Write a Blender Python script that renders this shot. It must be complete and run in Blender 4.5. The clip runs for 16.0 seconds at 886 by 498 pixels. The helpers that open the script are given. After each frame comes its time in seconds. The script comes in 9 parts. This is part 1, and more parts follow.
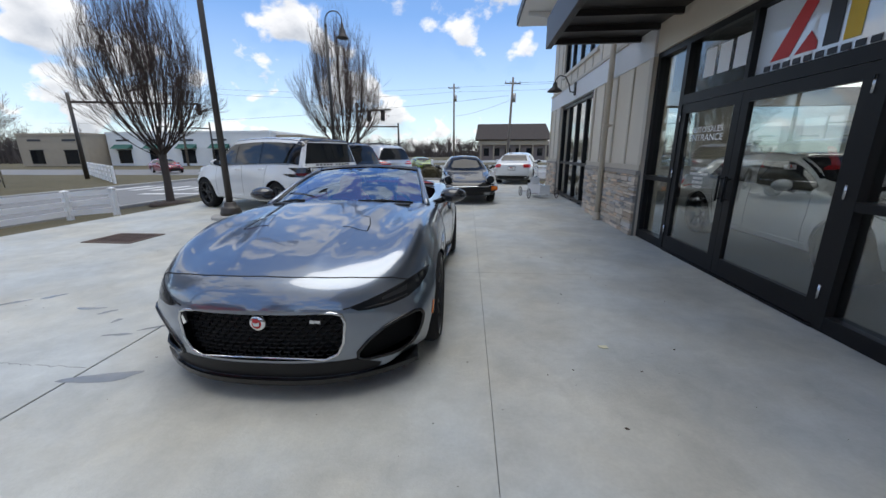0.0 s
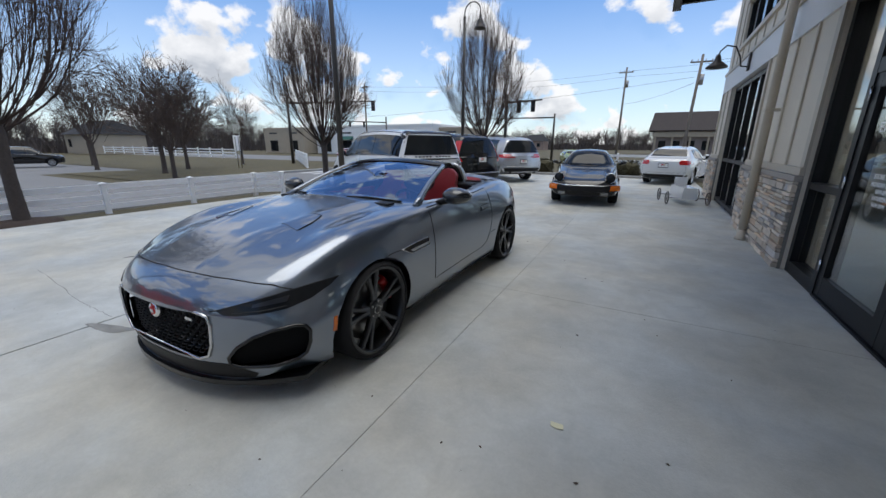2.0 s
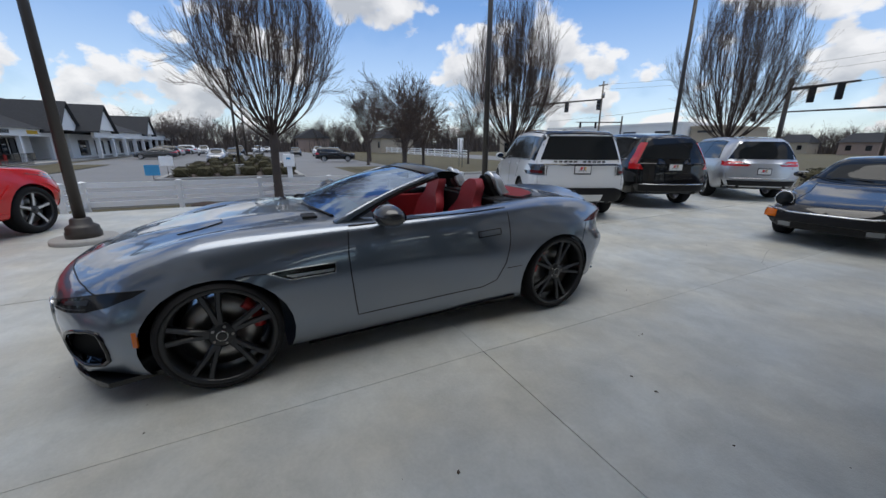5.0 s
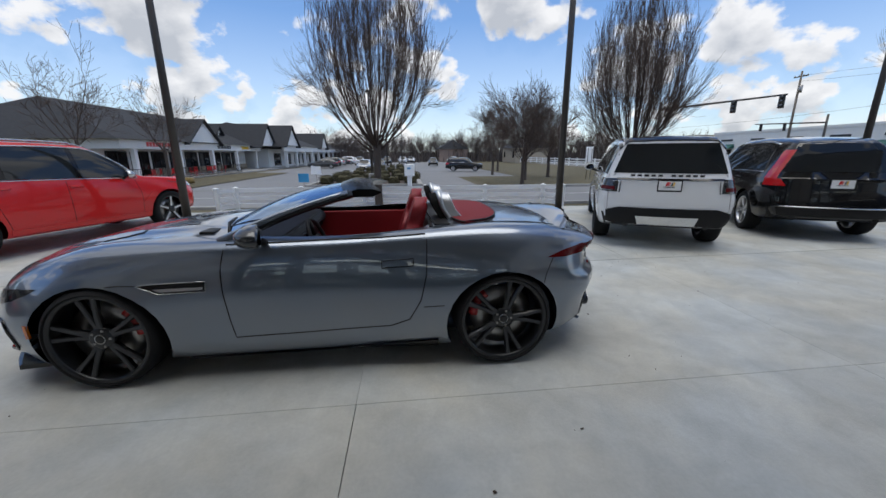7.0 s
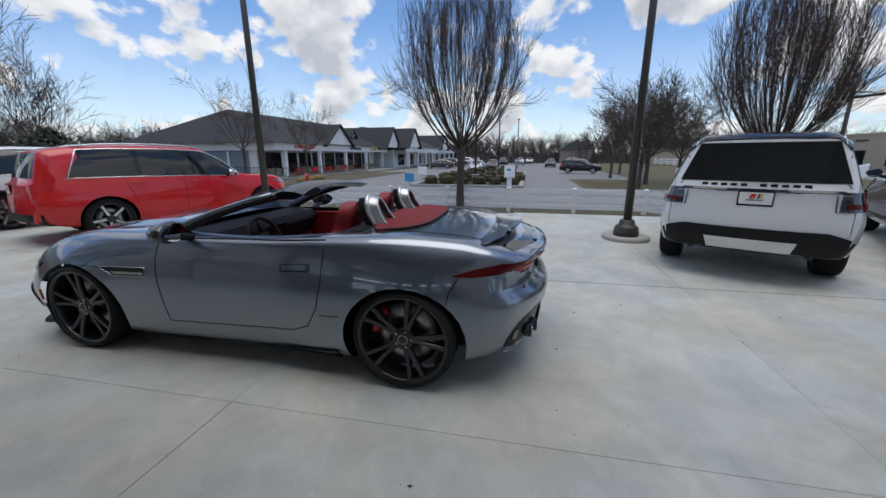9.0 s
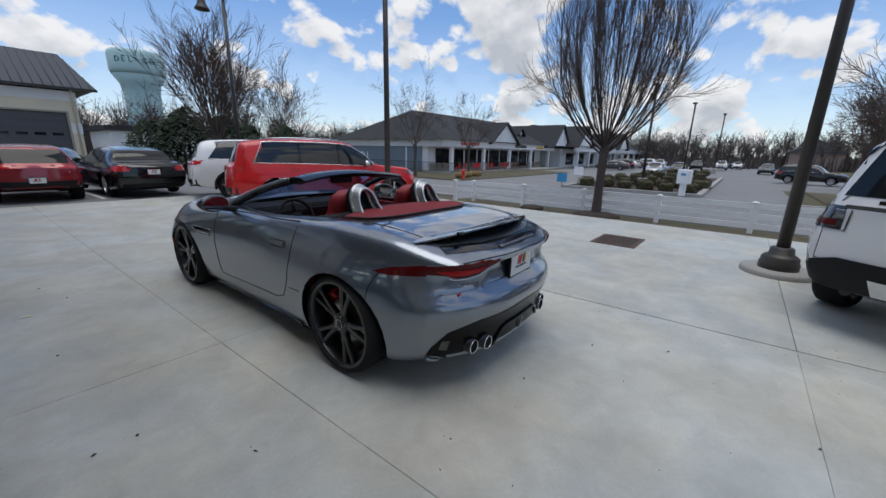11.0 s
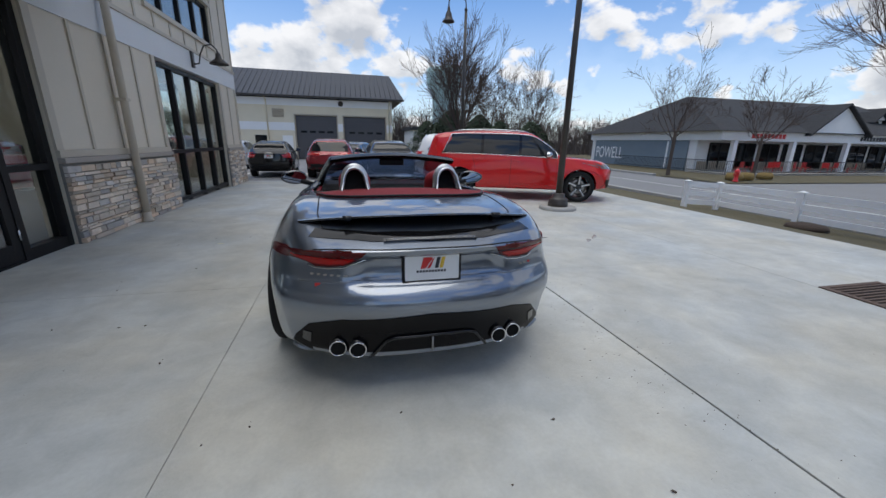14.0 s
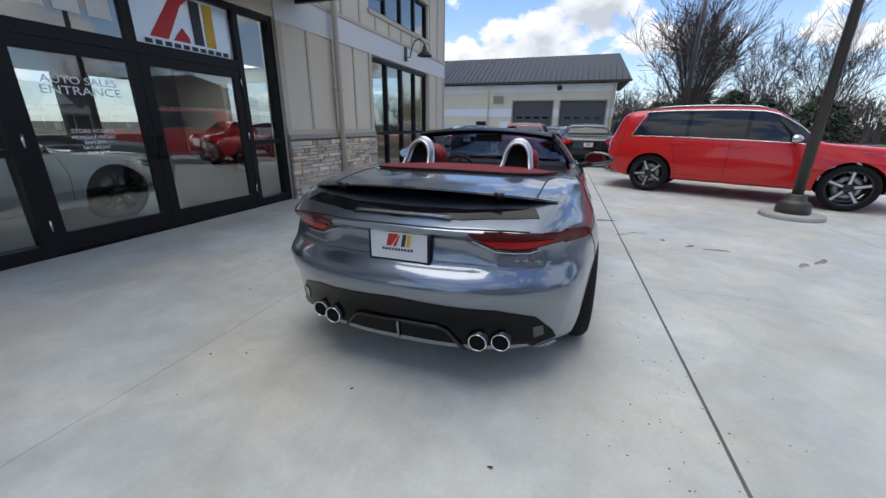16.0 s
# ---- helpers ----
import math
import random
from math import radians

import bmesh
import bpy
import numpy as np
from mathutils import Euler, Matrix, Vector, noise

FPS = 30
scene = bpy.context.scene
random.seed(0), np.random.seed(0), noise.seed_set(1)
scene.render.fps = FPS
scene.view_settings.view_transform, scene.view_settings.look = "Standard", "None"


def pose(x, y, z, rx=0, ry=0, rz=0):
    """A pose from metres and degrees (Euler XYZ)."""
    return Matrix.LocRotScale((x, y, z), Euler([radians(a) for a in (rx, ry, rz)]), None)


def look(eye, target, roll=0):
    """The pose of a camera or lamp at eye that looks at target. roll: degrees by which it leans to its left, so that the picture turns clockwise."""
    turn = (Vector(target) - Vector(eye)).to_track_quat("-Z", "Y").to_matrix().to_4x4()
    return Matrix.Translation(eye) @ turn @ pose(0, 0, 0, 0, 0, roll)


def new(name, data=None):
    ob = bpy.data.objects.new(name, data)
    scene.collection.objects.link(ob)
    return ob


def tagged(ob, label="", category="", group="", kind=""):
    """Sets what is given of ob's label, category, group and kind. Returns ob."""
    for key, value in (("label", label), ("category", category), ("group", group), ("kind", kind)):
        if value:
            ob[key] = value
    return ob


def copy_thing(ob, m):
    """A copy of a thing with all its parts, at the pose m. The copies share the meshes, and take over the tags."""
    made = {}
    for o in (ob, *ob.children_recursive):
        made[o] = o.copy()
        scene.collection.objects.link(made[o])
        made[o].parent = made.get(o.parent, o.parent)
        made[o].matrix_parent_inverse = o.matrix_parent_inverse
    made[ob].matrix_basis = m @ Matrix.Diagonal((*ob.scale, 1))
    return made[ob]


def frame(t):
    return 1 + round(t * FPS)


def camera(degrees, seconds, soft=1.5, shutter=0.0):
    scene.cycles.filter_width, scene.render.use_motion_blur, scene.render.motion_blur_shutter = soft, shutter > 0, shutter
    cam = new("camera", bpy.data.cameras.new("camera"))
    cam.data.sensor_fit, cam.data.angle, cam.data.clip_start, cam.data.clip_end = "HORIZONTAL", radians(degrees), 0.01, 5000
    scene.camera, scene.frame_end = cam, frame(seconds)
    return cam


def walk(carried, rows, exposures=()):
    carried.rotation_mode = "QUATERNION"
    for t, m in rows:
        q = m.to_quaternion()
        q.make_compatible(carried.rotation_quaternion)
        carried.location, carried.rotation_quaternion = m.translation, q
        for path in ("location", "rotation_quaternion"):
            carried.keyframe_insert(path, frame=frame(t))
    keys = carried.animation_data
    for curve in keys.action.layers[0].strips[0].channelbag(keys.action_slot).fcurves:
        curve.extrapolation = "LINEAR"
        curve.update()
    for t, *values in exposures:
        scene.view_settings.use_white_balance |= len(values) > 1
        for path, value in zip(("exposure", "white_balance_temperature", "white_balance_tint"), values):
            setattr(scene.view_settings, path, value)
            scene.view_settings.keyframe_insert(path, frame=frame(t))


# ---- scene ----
cam = camera(100.3, 16.0)
PATH = [
    (0, (0.286, 0.001, 1.404), (0.117, 1.929, 0.899), -0.2),
    (0.5, (0.588, 0.161, 1.384), (0.157, 2.045, 0.87), 0.0),
    (1, (0.917, 0.358, 1.401), (0.356, 2.199, 0.857), 0.1),
    (1.5, (1.268, 0.576, 1.43), (0.519, 2.35, 0.891), 0.3),
    (2, (1.502, 0.858, 1.423), (0.574, 2.544, 0.878), 0.3),
    (2.5, (1.716, 1.152, 1.441), (0.616, 2.732, 0.898), 0.2),
    (3, (1.93, 1.458, 1.457), (0.609, 2.863, 0.925), 0.5),
    (3.5, (2.053, 1.828, 1.42), (0.586, 3.076, 0.881), 0.2),
    (4, (2.184, 2.19, 1.425), (0.656, 3.359, 0.881), 0.2),
    (4.5, (2.313, 2.555, 1.455), (0.696, 3.6, 0.914), 0.4),
    (5, (2.345, 2.945, 1.443), (0.624, 3.808, 0.9), 0.4),
    (5.2, (2.343, 3.1, 1.459), (0.581, 3.877, 0.918), 0.5),
    (7.3, (2.338, 4.853, 1.484), (0.396, 4.93, 0.974), -0.1),
    (7.5, (2.316, 4.997, 1.51), (0.374, 4.993, 0.992), 0.1),
    (8, (2.261, 5.358, 1.485), (0.319, 5.182, 1.001), 0.5),
    (8.2, (2.212, 5.487, 1.503), (0.279, 5.261, 1.008), 0.3),
    (10.3, (1.658, 6.858, 1.454), (-0.071, 5.973, 0.977), 1.0),
    (10.5, (1.587, 6.974, 1.495), (-0.088, 6.002, 0.999), 1.2),
    (11, (1.321, 7.212, 1.468), (-0.198, 6.014, 0.96), 1.3),
    (11.5, (1.047, 7.413, 1.481), (-0.358, 6.088, 0.96), 1.2),
    (12, (0.735, 7.622, 1.481), (-0.485, 6.12, 0.976), 1.3),
    (12.5, (0.395, 7.754, 1.451), (-0.611, 6.102, 0.941), 1.1),
    (13, (0.077, 7.839, 1.458), (-0.834, 6.135, 0.943), 1.2),
    (13.5, (-0.257, 7.952, 1.443), (-0.948, 6.148, 0.925), 1.2),
    (14, (-0.569, 7.944, 1.384), (-1.013, 6.074, 0.829), 1.2),
    (14.5, (-0.871, 7.891, 1.335), (-1.053, 5.992, 0.733), 0.9),
    (15, (-1.183, 7.867, 1.322), (-1.125, 5.963, 0.712), 1.0),
    (15.5, (-1.447, 7.774, 1.291), (-1.102, 5.903, 0.675), 0.8),
    (16, (-1.701, 7.633, 1.291), (-1.076, 5.842, 0.656), 0.7),
]
walk(cam, [(t, look(eye, target, roll)) for t, eye, target, roll in PATH],
     [(0, 0.32), (1, 0.26), (3, 0.18), (5, 0.10), (7.5, 0.16), (8.2, 0.16), (10.5, 0.06), (13, 0.08), (14.5, 0.24), (16, 0.40)])

# ---- world and sun ----
SUN_DIR = Vector((0.08, 0.02, 0.97)).normalized()
world = bpy.data.worlds.new("sky")
scene.world = world
world.use_nodes = True
wn, wl = world.node_tree.nodes, world.node_tree.links
wn.clear()
w_out, w_bg = wn.new("ShaderNodeOutputWorld"), wn.new("ShaderNodeBackground")
w_sky = wn.new("ShaderNodeTexSky")
w_sky.sky_type, w_sky.sun_disc = "NISHITA", False
w_sky.sun_elevation = math.asin(SUN_DIR.z)
w_sky.sun_rotation = math.atan2(SUN_DIR.x, SUN_DIR.y)
w_sky.dust_density, w_sky.ozone_density, w_sky.air_density = 0.3, 2.0, 1.0
w_geo, w_sep = wn.new("ShaderNodeTexCoord"), wn.new("ShaderNodeSeparateXYZ")
wl.new(w_geo.outputs["Generated"], w_sep.inputs[0])


def wmath(op, a, b=None, clamp=False):
    n = wn.new("ShaderNodeMath")
    n.operation, n.use_clamp = op, clamp
    for k, v in enumerate((a, b)):
        if isinstance(v, (int, float)):
            n.inputs[k].default_value = v
        elif v is not None:
            wl.new(v, n.inputs[k])
    return n.outputs[0]


# heaped clouds: billowing noise in the direction of view, drawn together towards the horizon
w_low = wmath("ADD", wmath("MAXIMUM", w_sep.outputs["Z"], 0.0), 0.60)
w_vec = wn.new("ShaderNodeCombineXYZ")
wl.new(wmath("DIVIDE", w_sep.outputs["X"], w_low), w_vec.inputs[0])
wl.new(wmath("DIVIDE", w_sep.outputs["Y"], w_low), w_vec.inputs[1])


def wshift(near, shift):
    m = wn.new("ShaderNodeVectorMath")
    m.operation = "MULTIPLY_ADD"
    m.inputs[1].default_value, m.inputs[2].default_value = (near, near, near), shift
    wl.new(w_vec.outputs[0], m.inputs[0])
    return m.outputs[0]


def wnoise(at, scale, detail, rough, bend=0.0):
    n = wn.new("ShaderNodeTexNoise")
    wl.new(at, n.inputs["Vector"])
    n.inputs["Scale"].default_value, n.inputs["Detail"].default_value, n.inputs["Roughness"].default_value = scale, detail, rough
    n.inputs["Distortion"].default_value = bend
    return n.outputs[0]


def wpuffs(at, scale):
    n = wn.new("ShaderNodeTexVoronoi")
    n.feature = "SMOOTH_F1"
    n.inputs["Scale"].default_value, n.inputs["Smoothness"].default_value = scale, 0.25
    wl.new(at, n.inputs["Vector"])
    return n.outputs["Distance"]


def wcover(near):
    """Cloud density, looked up higher in the sky where near is below one."""
    at = wshift(near, (5.3, 7.7, 1.4))
    big = wmath("MULTIPLY", wnoise(at, 2.3, 3, 0.5), 0.60)
    fine = wmath("MULTIPLY", wnoise(at, 7.5, 8, 0.56, 0.15), 0.50)
    heap = wmath("MULTIPLY", wmath("ADD", wpuffs(at, 6.5), wmath("MULTIPLY", wpuffs(at, 16), 0.5)), -0.19)
    high = wmath("MULTIPLY", wmath("SUBTRACT", w_sep.outputs["Z"], 0.55, True), 0.22)
    return wmath("ADD", wmath("ADD", wmath("ADD", big, fine), heap), high)


w_cover, w_above = wcover(1.0), wcover(0.955)
w_mask = wn.new("ShaderNodeMapRange")
w_mask.interpolation_type = "SMOOTHSTEP"
w_mask.inputs["From Min"].default_value, w_mask.inputs["From Max"].default_value = 0.392, 0.455
wl.new(w_cover, w_mask.inputs["Value"])
w_thick = wn.new("ShaderNodeMapRange")
w_thick.inputs["From Min"].default_value, w_thick.inputs["From Max"].default_value = 0.39, 0.55
wl.new(w_above, w_thick.inputs["Value"])
w_white = wn.new("ShaderNodeMix")
w_white.data_type = "RGBA"
w_white.inputs["A"].default_value, w_white.inputs["B"].default_value = (8.6, 8.6, 8.7, 1), (4.8, 5.05, 5.5, 1)
wl.new(w_thick.outputs[0], w_white.inputs["Factor"])
w_mix = wn.new("ShaderNodeMix")
w_mix.data_type = "RGBA"
w_haze = wmath("MULTIPLY", wmath("SUBTRACT", 1.0, wmath("DIVIDE", wmath("MAXIMUM", w_sep.outputs["Z"], 0.0), 0.30), True), 0.45)
wl.new(wmath("MAXIMUM", wmath("MULTIPLY", w_mask.outputs[0], 0.95), w_haze), w_mix.inputs["Factor"])
w_blue = wn.new("ShaderNodeMix")
w_blue.data_type, w_blue.blend_type = "RGBA", "MULTIPLY"
w_blue.inputs["Factor"].default_value = 1.0
w_blue.inputs["B"].default_value = (1.09, 1.30, 1.54, 1)
wl.new(w_sky.outputs[0], w_blue.inputs["A"])
wl.new(w_blue.outputs["Result"], w_mix.inputs["A"])
wl.new(w_white.outputs["Result"], w_mix.inputs["B"])
wl.new(w_mix.outputs["Result"], w_bg.inputs[0])
w_bg.inputs[1].default_value = 0.1
wl.new(w_bg.outputs[0], w_out.inputs[0])

sun = new("sun", bpy.data.lights.new("sun", "SUN"))
sun.data.energy, sun.data.angle, sun.data.color = 1.4, radians(50), (1.0, 0.98, 0.93)
sun.matrix_world = look(SUN_DIR * 60, (0, 0, 0))
scene.view_settings.exposure = 0.0

# ---- materials ----
def srgb(r, g, b):
    return tuple((c / 255 / 12.92 if c < 11 else ((c / 255 + 0.055) / 1.055) ** 2.4) for c in (r, g, b)) + (1,)


def material(name, color, rough=0.6, metal=0.0, coat=0.0, grain=0.0, grain_scale=30.0, blotch=0.0, blotch_scale=1.5, bump=0.0, bump_scale=60.0,
             rand=0.0, island=0.0, spec=0.5, flake=0.0, rough_var=0.0, stain=0.0, coat_ior=1.5, coat_rough=0.02, tint=0.0):
    """A principled material whose colour varies at two scales in object space."""
    m = bpy.data.materials.new(name)
    m.use_nodes = True
    nt = m.node_tree
    n, l = nt.nodes, nt.links
    p = n["Principled BSDF"]
    p.inputs["Base Color"].default_value = (*color[:3], 1)
    p.inputs["Roughness"].default_value, p.inputs["Metallic"].default_value = rough, metal
    p.inputs["Coat Weight"].default_value = coat
    p.inputs["Specular IOR Level"].default_value = spec
    p.inputs["Coat IOR"].default_value = coat_ior
    p.inputs["Coat Roughness"].default_value = coat_rough
    co = n.new("ShaderNodeNewGeometry").outputs["Position"]
    value = None

    def noise_at(scale, detail=4.0):
        t = n.new("ShaderNodeTexNoise")
        t.inputs["Scale"].default_value, t.inputs["Detail"].default_value = scale, detail
        l.new(co, t.inputs["Vector"])
        return t.outputs[0]

    def calc(op, a, b):
        k = n.new("ShaderNodeMath")
        k.operation = op
        for i, v in enumerate((a, b)):
            if isinstance(v, (int, float)):
                k.inputs[i].default_value = v
            else:
                l.new(v, k.inputs[i])
        return k.outputs[0]

    terms = []
    if grain:
        terms.append((noise_at(grain_scale, 6), grain))
    if blotch:
        terms.append((noise_at(blotch_scale, 5), blotch))
    if stain:
        # cloudy trowel marks and dried puddles: noise bent by noise, kept to its crests
        a = n.new("ShaderNodeTexNoise")
        a.inputs["Scale"].default_value, a.inputs["Detail"].default_value, a.inputs["Distortion"].default_value = 1.7, 7, 0.35
        l.new(co, a.inputs["Vector"])
        r = n.new("ShaderNodeMapRange")
        r.inputs["From Min"].default_value, r.inputs["From Max"].default_value = 0.40, 0.68
        l.new(a.outputs[0], r.inputs["Value"])
        terms.append((r.outputs[0], stain / 2))
        f = n.new("ShaderNodeTexNoise")
        f.inputs["Scale"].default_value, f.inputs["Detail"].default_value, f.inputs["Distortion"].default_value = 6.5, 8, 0.6
        l.new(co, f.inputs["Vector"])
        terms.append((f.outputs[0], stain * 0.9))
    if rand:
        terms.append((n.new("ShaderNodeObjectInfo").outputs["Random"], rand))
    if island:
        terms.append((n.new("ShaderNodeNewGeometry").outputs["Random Per Island"], island))
    for out, amount in terms:
        v = calc("ADD", calc("MULTIPLY", calc("SUBTRACT", out, 0.5), 2 * amount), 1.0)
        value = v if value is None else calc("MULTIPLY", value, v)
    if value is not None:
        mix = n.new("ShaderNodeMix")
        mix.data_type, mix.blend_type = "RGBA", "MULTIPLY"
        mix.inputs["Factor"].default_value = 1.0
        mix.inputs["A"].default_value = (*color[:3], 1)
        comb = n.new("ShaderNodeCombineColor")
        for k in range(3):
            l.new(value, comb.inputs[k])
        l.new(comb.outputs[0], mix.inputs["B"])
        last = mix.outputs["Result"]
        if tint:
            # slow drift between a warm and a cool cast
            warm, cast = n.new("ShaderNodeMix"), n.new("ShaderNodeMix")
            warm.data_type = cast.data_type = "RGBA"
            cast.blend_type, cast.inputs["Factor"].default_value = "MULTIPLY", 1.0
            warm.inputs["A"].default_value, warm.inputs["B"].default_value = (1 + tint, 1, 1 - 2 * tint, 1), (1 - tint, 1, 1 + tint, 1)
            drift = n.new("ShaderNodeMapRange")
            drift.inputs["From Min"].default_value, drift.inputs["From Max"].default_value = 0.38, 0.62
            l.new(noise_at(0.9, 5), drift.inputs["Value"])
            l.new(drift.outputs[0], warm.inputs["Factor"])
            l.new(last, cast.inputs["A"])
            l.new(warm.outputs["Result"], cast.inputs["B"])
            last = cast.outputs["Result"]
        l.new(last, p.inputs["Base Color"])
    if rough_var:
        l.new(calc("ADD", calc("MULTIPLY", noise_at(blotch_scale * 1.7, 4), rough_var), rough - rough_var / 2), p.inputs["Roughness"])
    if bump:
        b = n.new("ShaderNodeBump")
        b.inputs["Strength"].default_value, b.inputs["Distance"].default_value = min(1.0, bump * 10), 0.01
        l.new(noise_at(bump_scale, 6), b.inputs["Height"])
        l.new(b.outputs[0], p.inputs["Normal"])
    if flake:
        t = n.new("ShaderNodeTexVoronoi")
        t.inputs["Scale"].default_value = 900
        l.new(co, t.inputs["Vector"])
        l.new(calc("ADD", calc("MULTIPLY", t.outputs["Distance"], flake), rough - flake / 2), p.inputs["Roughness"])
    return m


def glass(name, tint, ior=1.5, rough=0.0, sheen=(1, 1, 1)):
    """Clear pane: see-through, with a mirror sheen that grows towards grazing."""
    m = bpy.data.materials.new(name)
    m.use_nodes = True
    n, l = m.node_tree.nodes, m.node_tree.links
    n.clear()
    out, mix, tr, gl, lw = (n.new("ShaderNode" + k) for k in ("OutputMaterial", "MixShader", "BsdfTransparent", "BsdfGlossy", "LayerWeight"))
    tr.inputs[0].default_value = (*tint, 1)
    gl.inputs["Roughness"].default_value = rough
    gl.inputs["Color"].default_value = (*sheen, 1)
    lw.inputs["Blend"].default_value = 0.5
    base = ((ior - 1) / (ior + 1)) ** 2
    steep, scale = n.new("ShaderNodeMath"), n.new("ShaderNodeMath")
    steep.operation, steep.inputs[1].default_value = "POWER", 5.0
    scale.operation, scale.inputs[1].default_value, scale.inputs[2].default_value = "MULTIPLY_ADD", 1 - base, base
    l.new(lw.outputs["Facing"], steep.inputs[0])
    l.new(steep.outputs[0], scale.inputs[0])
    l.new(scale.outputs[0], mix.inputs[0])
    l.new(tr.outputs[0], mix.inputs[1])
    l.new(gl.outputs[0], mix.inputs[2])
    l.new(mix.outputs[0], out.inputs[0])
    return m


CONCRETE = material("concrete", (0.475, 0.48, 0.456), 0.62, grain=0.10, grain_scale=45, blotch=0.20, blotch_scale=0.7, bump=0.02, bump_scale=90, rough_var=0.35, rand=0.03, stain=0.20, tint=0.035)
CONCRETE_OLD = material("weathered_concrete", (0.36, 0.35, 0.33), 0.85, grain=0.15, blotch=0.2, bump=0.04)
JOINT = material("joint_filler", (0.16, 0.155, 0.15), 0.9, grain=0.3, blotch=0.3)
ASPHALT = material("asphalt", (0.20, 0.20, 0.205), 0.9, grain=0.25, grain_scale=60, blotch=0.18, blotch_scale=0.25, bump=0.05, bump_scale=120)
ROAD = material("road_asphalt", (0.215, 0.215, 0.215), 0.88, grain=0.2, grain_scale=40, blotch=0.15, blotch_scale=0.2, bump=0.04)
GRASS = material("winter_grass", (0.105, 0.090, 0.048), 0.95, grain=0.45, grain_scale=25, blotch=0.35, blotch_scale=0.8, bump=0.09, bump_scale=40)
MULCH = material("mulch", (0.07, 0.05, 0.038), 0.95, grain=0.5, grain_scale=35, bump=0.08)
LINE_WHITE = material("road_paint", (0.7, 0.7, 0.68), 0.7, grain=0.2, blotch=0.15)
PANEL = material("painted_panel", (0.68, 0.605, 0.49), 0.55, grain=0.03, blotch=0.05, bump=0.006, bump_scale=25)
TRIM = material("painted_trim", (0.53, 0.465, 0.37), 0.5, grain=0.04, blotch=0.05)
BAND = material("light_grey_band", (0.70, 0.70, 0.70), 0.5, grain=0.03, blotch=0.04)
BLACK_FRAME = material("black_aluminium", (0.012, 0.012, 0.013), 0.38, grain=0.1, spec=0.22)
DARK_SOFFIT = material("dark_brown_metal", (0.025, 0.021, 0.019), 0.45, grain=0.1)
STONE = material("ledge_stone", (0.62, 0.53, 0.43), 0.85, grain=0.22, grain_scale=40, blotch=0.2, blotch_scale=6, bump=0.12, bump_scale=30, rand=0.30)
STONE_CAP = material("cast_stone_cap", (0.36, 0.32, 0.28), 0.8, grain=0.12, bump=0.03)
MORTAR = material("mortar", (0.22, 0.205, 0.185), 0.95, grain=0.2, bump=0.05)
GLASS_STORE = glass("store_glass", (0.82, 0.86, 0.86), 2.1)
GLASS_CLEAR = glass("clear_glass", (0.86, 0.92, 0.93), 1.5)
GLASS_SCREEN = glass("windscreen_glass", (0.36, 0.40, 0.50), 3.4, 0.0, (0.62, 0.78, 1.0))
VINYL = material("white_vinyl", (0.93, 0.93, 0.92), 0.4, grain=0.04, blotch=0.06)
POLE = material("dark_bronze_paint", (0.045, 0.038, 0.032), 0.42, grain=0.15, blotch=0.1)
BARK = material("grey_bark", (0.085, 0.068, 0.058), 0.95, grain=0.35, grain_scale=25, blotch=0.25, blotch_scale=3, bump=0.1, bump_scale=35)
TWIG = material("twig_bark", (0.070, 0.054, 0.048), 0.95, spec=0.1, grain=0.25, grain_scale=8)
TWIG_FAR = material("far_twigs", (0.095, 0.078, 0.070), 0.95, grain=0.3, grain_scale=1.5)
EVERGREEN = material("evergreen_needles", (0.028, 0.045, 0.022), 0.9, grain=0.4, grain_scale=12, island=0.35)
SHRUB = material("boxwood_leaves", (0.055, 0.048, 0.022), 0.85, grain=0.45, grain_scale=18, island=0.4)
ROOF_METAL = material("standing_seam_metal", (0.044, 0.050, 0.064), 0.5, metal=0.0, spec=0.3, grain=0.06, blotch=0.08)
SHINGLE = material("dark_shingles", (0.032, 0.033, 0.036), 0.9, grain=0.35, grain_scale=6, blotch=0.15, bump=0.05)
SHINGLE_BROWN = material("brown_shingles", (0.050, 0.040, 0.036), 0.9, grain=0.35, grain_scale=6, blotch=0.15, bump=0.05)
BRICK_DULL = material("dull_brown_brick", (0.23, 0.19, 0.175), 0.85, grain=0.25, grain_scale=12, blotch=0.1)
CREAM = material("cream_stucco", (0.74, 0.665, 0.505), 0.85, grain=0.06, blotch=0.07, bump=0.02)
WHITE_WALL = material("white_siding", (0.82, 0.82, 0.81), 0.7, grain=0.04, blotch=0.05)
GREY_DOOR = material("grey_door_panel", (0.085, 0.083, 0.088), 0.5, grain=0.06, blotch=0.05)
BLUE_GREY = material("blue_grey_siding", (0.20, 0.25, 0.29), 0.7, grain=0.06, blotch=0.08)
TAN_WALL = material("tan_block", (0.40, 0.34, 0.26), 0.85, grain=0.1, blotch=0.1)
BRICK_RED = material("brown_brick", (0.30, 0.22, 0.18), 0.85, grain=0.25, grain_scale=12, blotch=0.1)
DARK_GLASS = material("dark_window_glass", (0.011, 0.013, 0.015), 0.03, spec=0.38)
OLD_GLASS = material("old_car_glass", (0.014, 0.017, 0.020), 0.03, spec=0.22)
TEAL_TANK = material("pale_teal_tank", (0.42, 0.60, 0.60), 0.5, grain=0.03, blotch=0.06, blotch_scale=0.15)
RUBBER = material("tyre_rubber", (0.011, 0.011, 0.012), 0.8, spec=0.25, grain=0.2, bump=0.03, bump_scale=120)
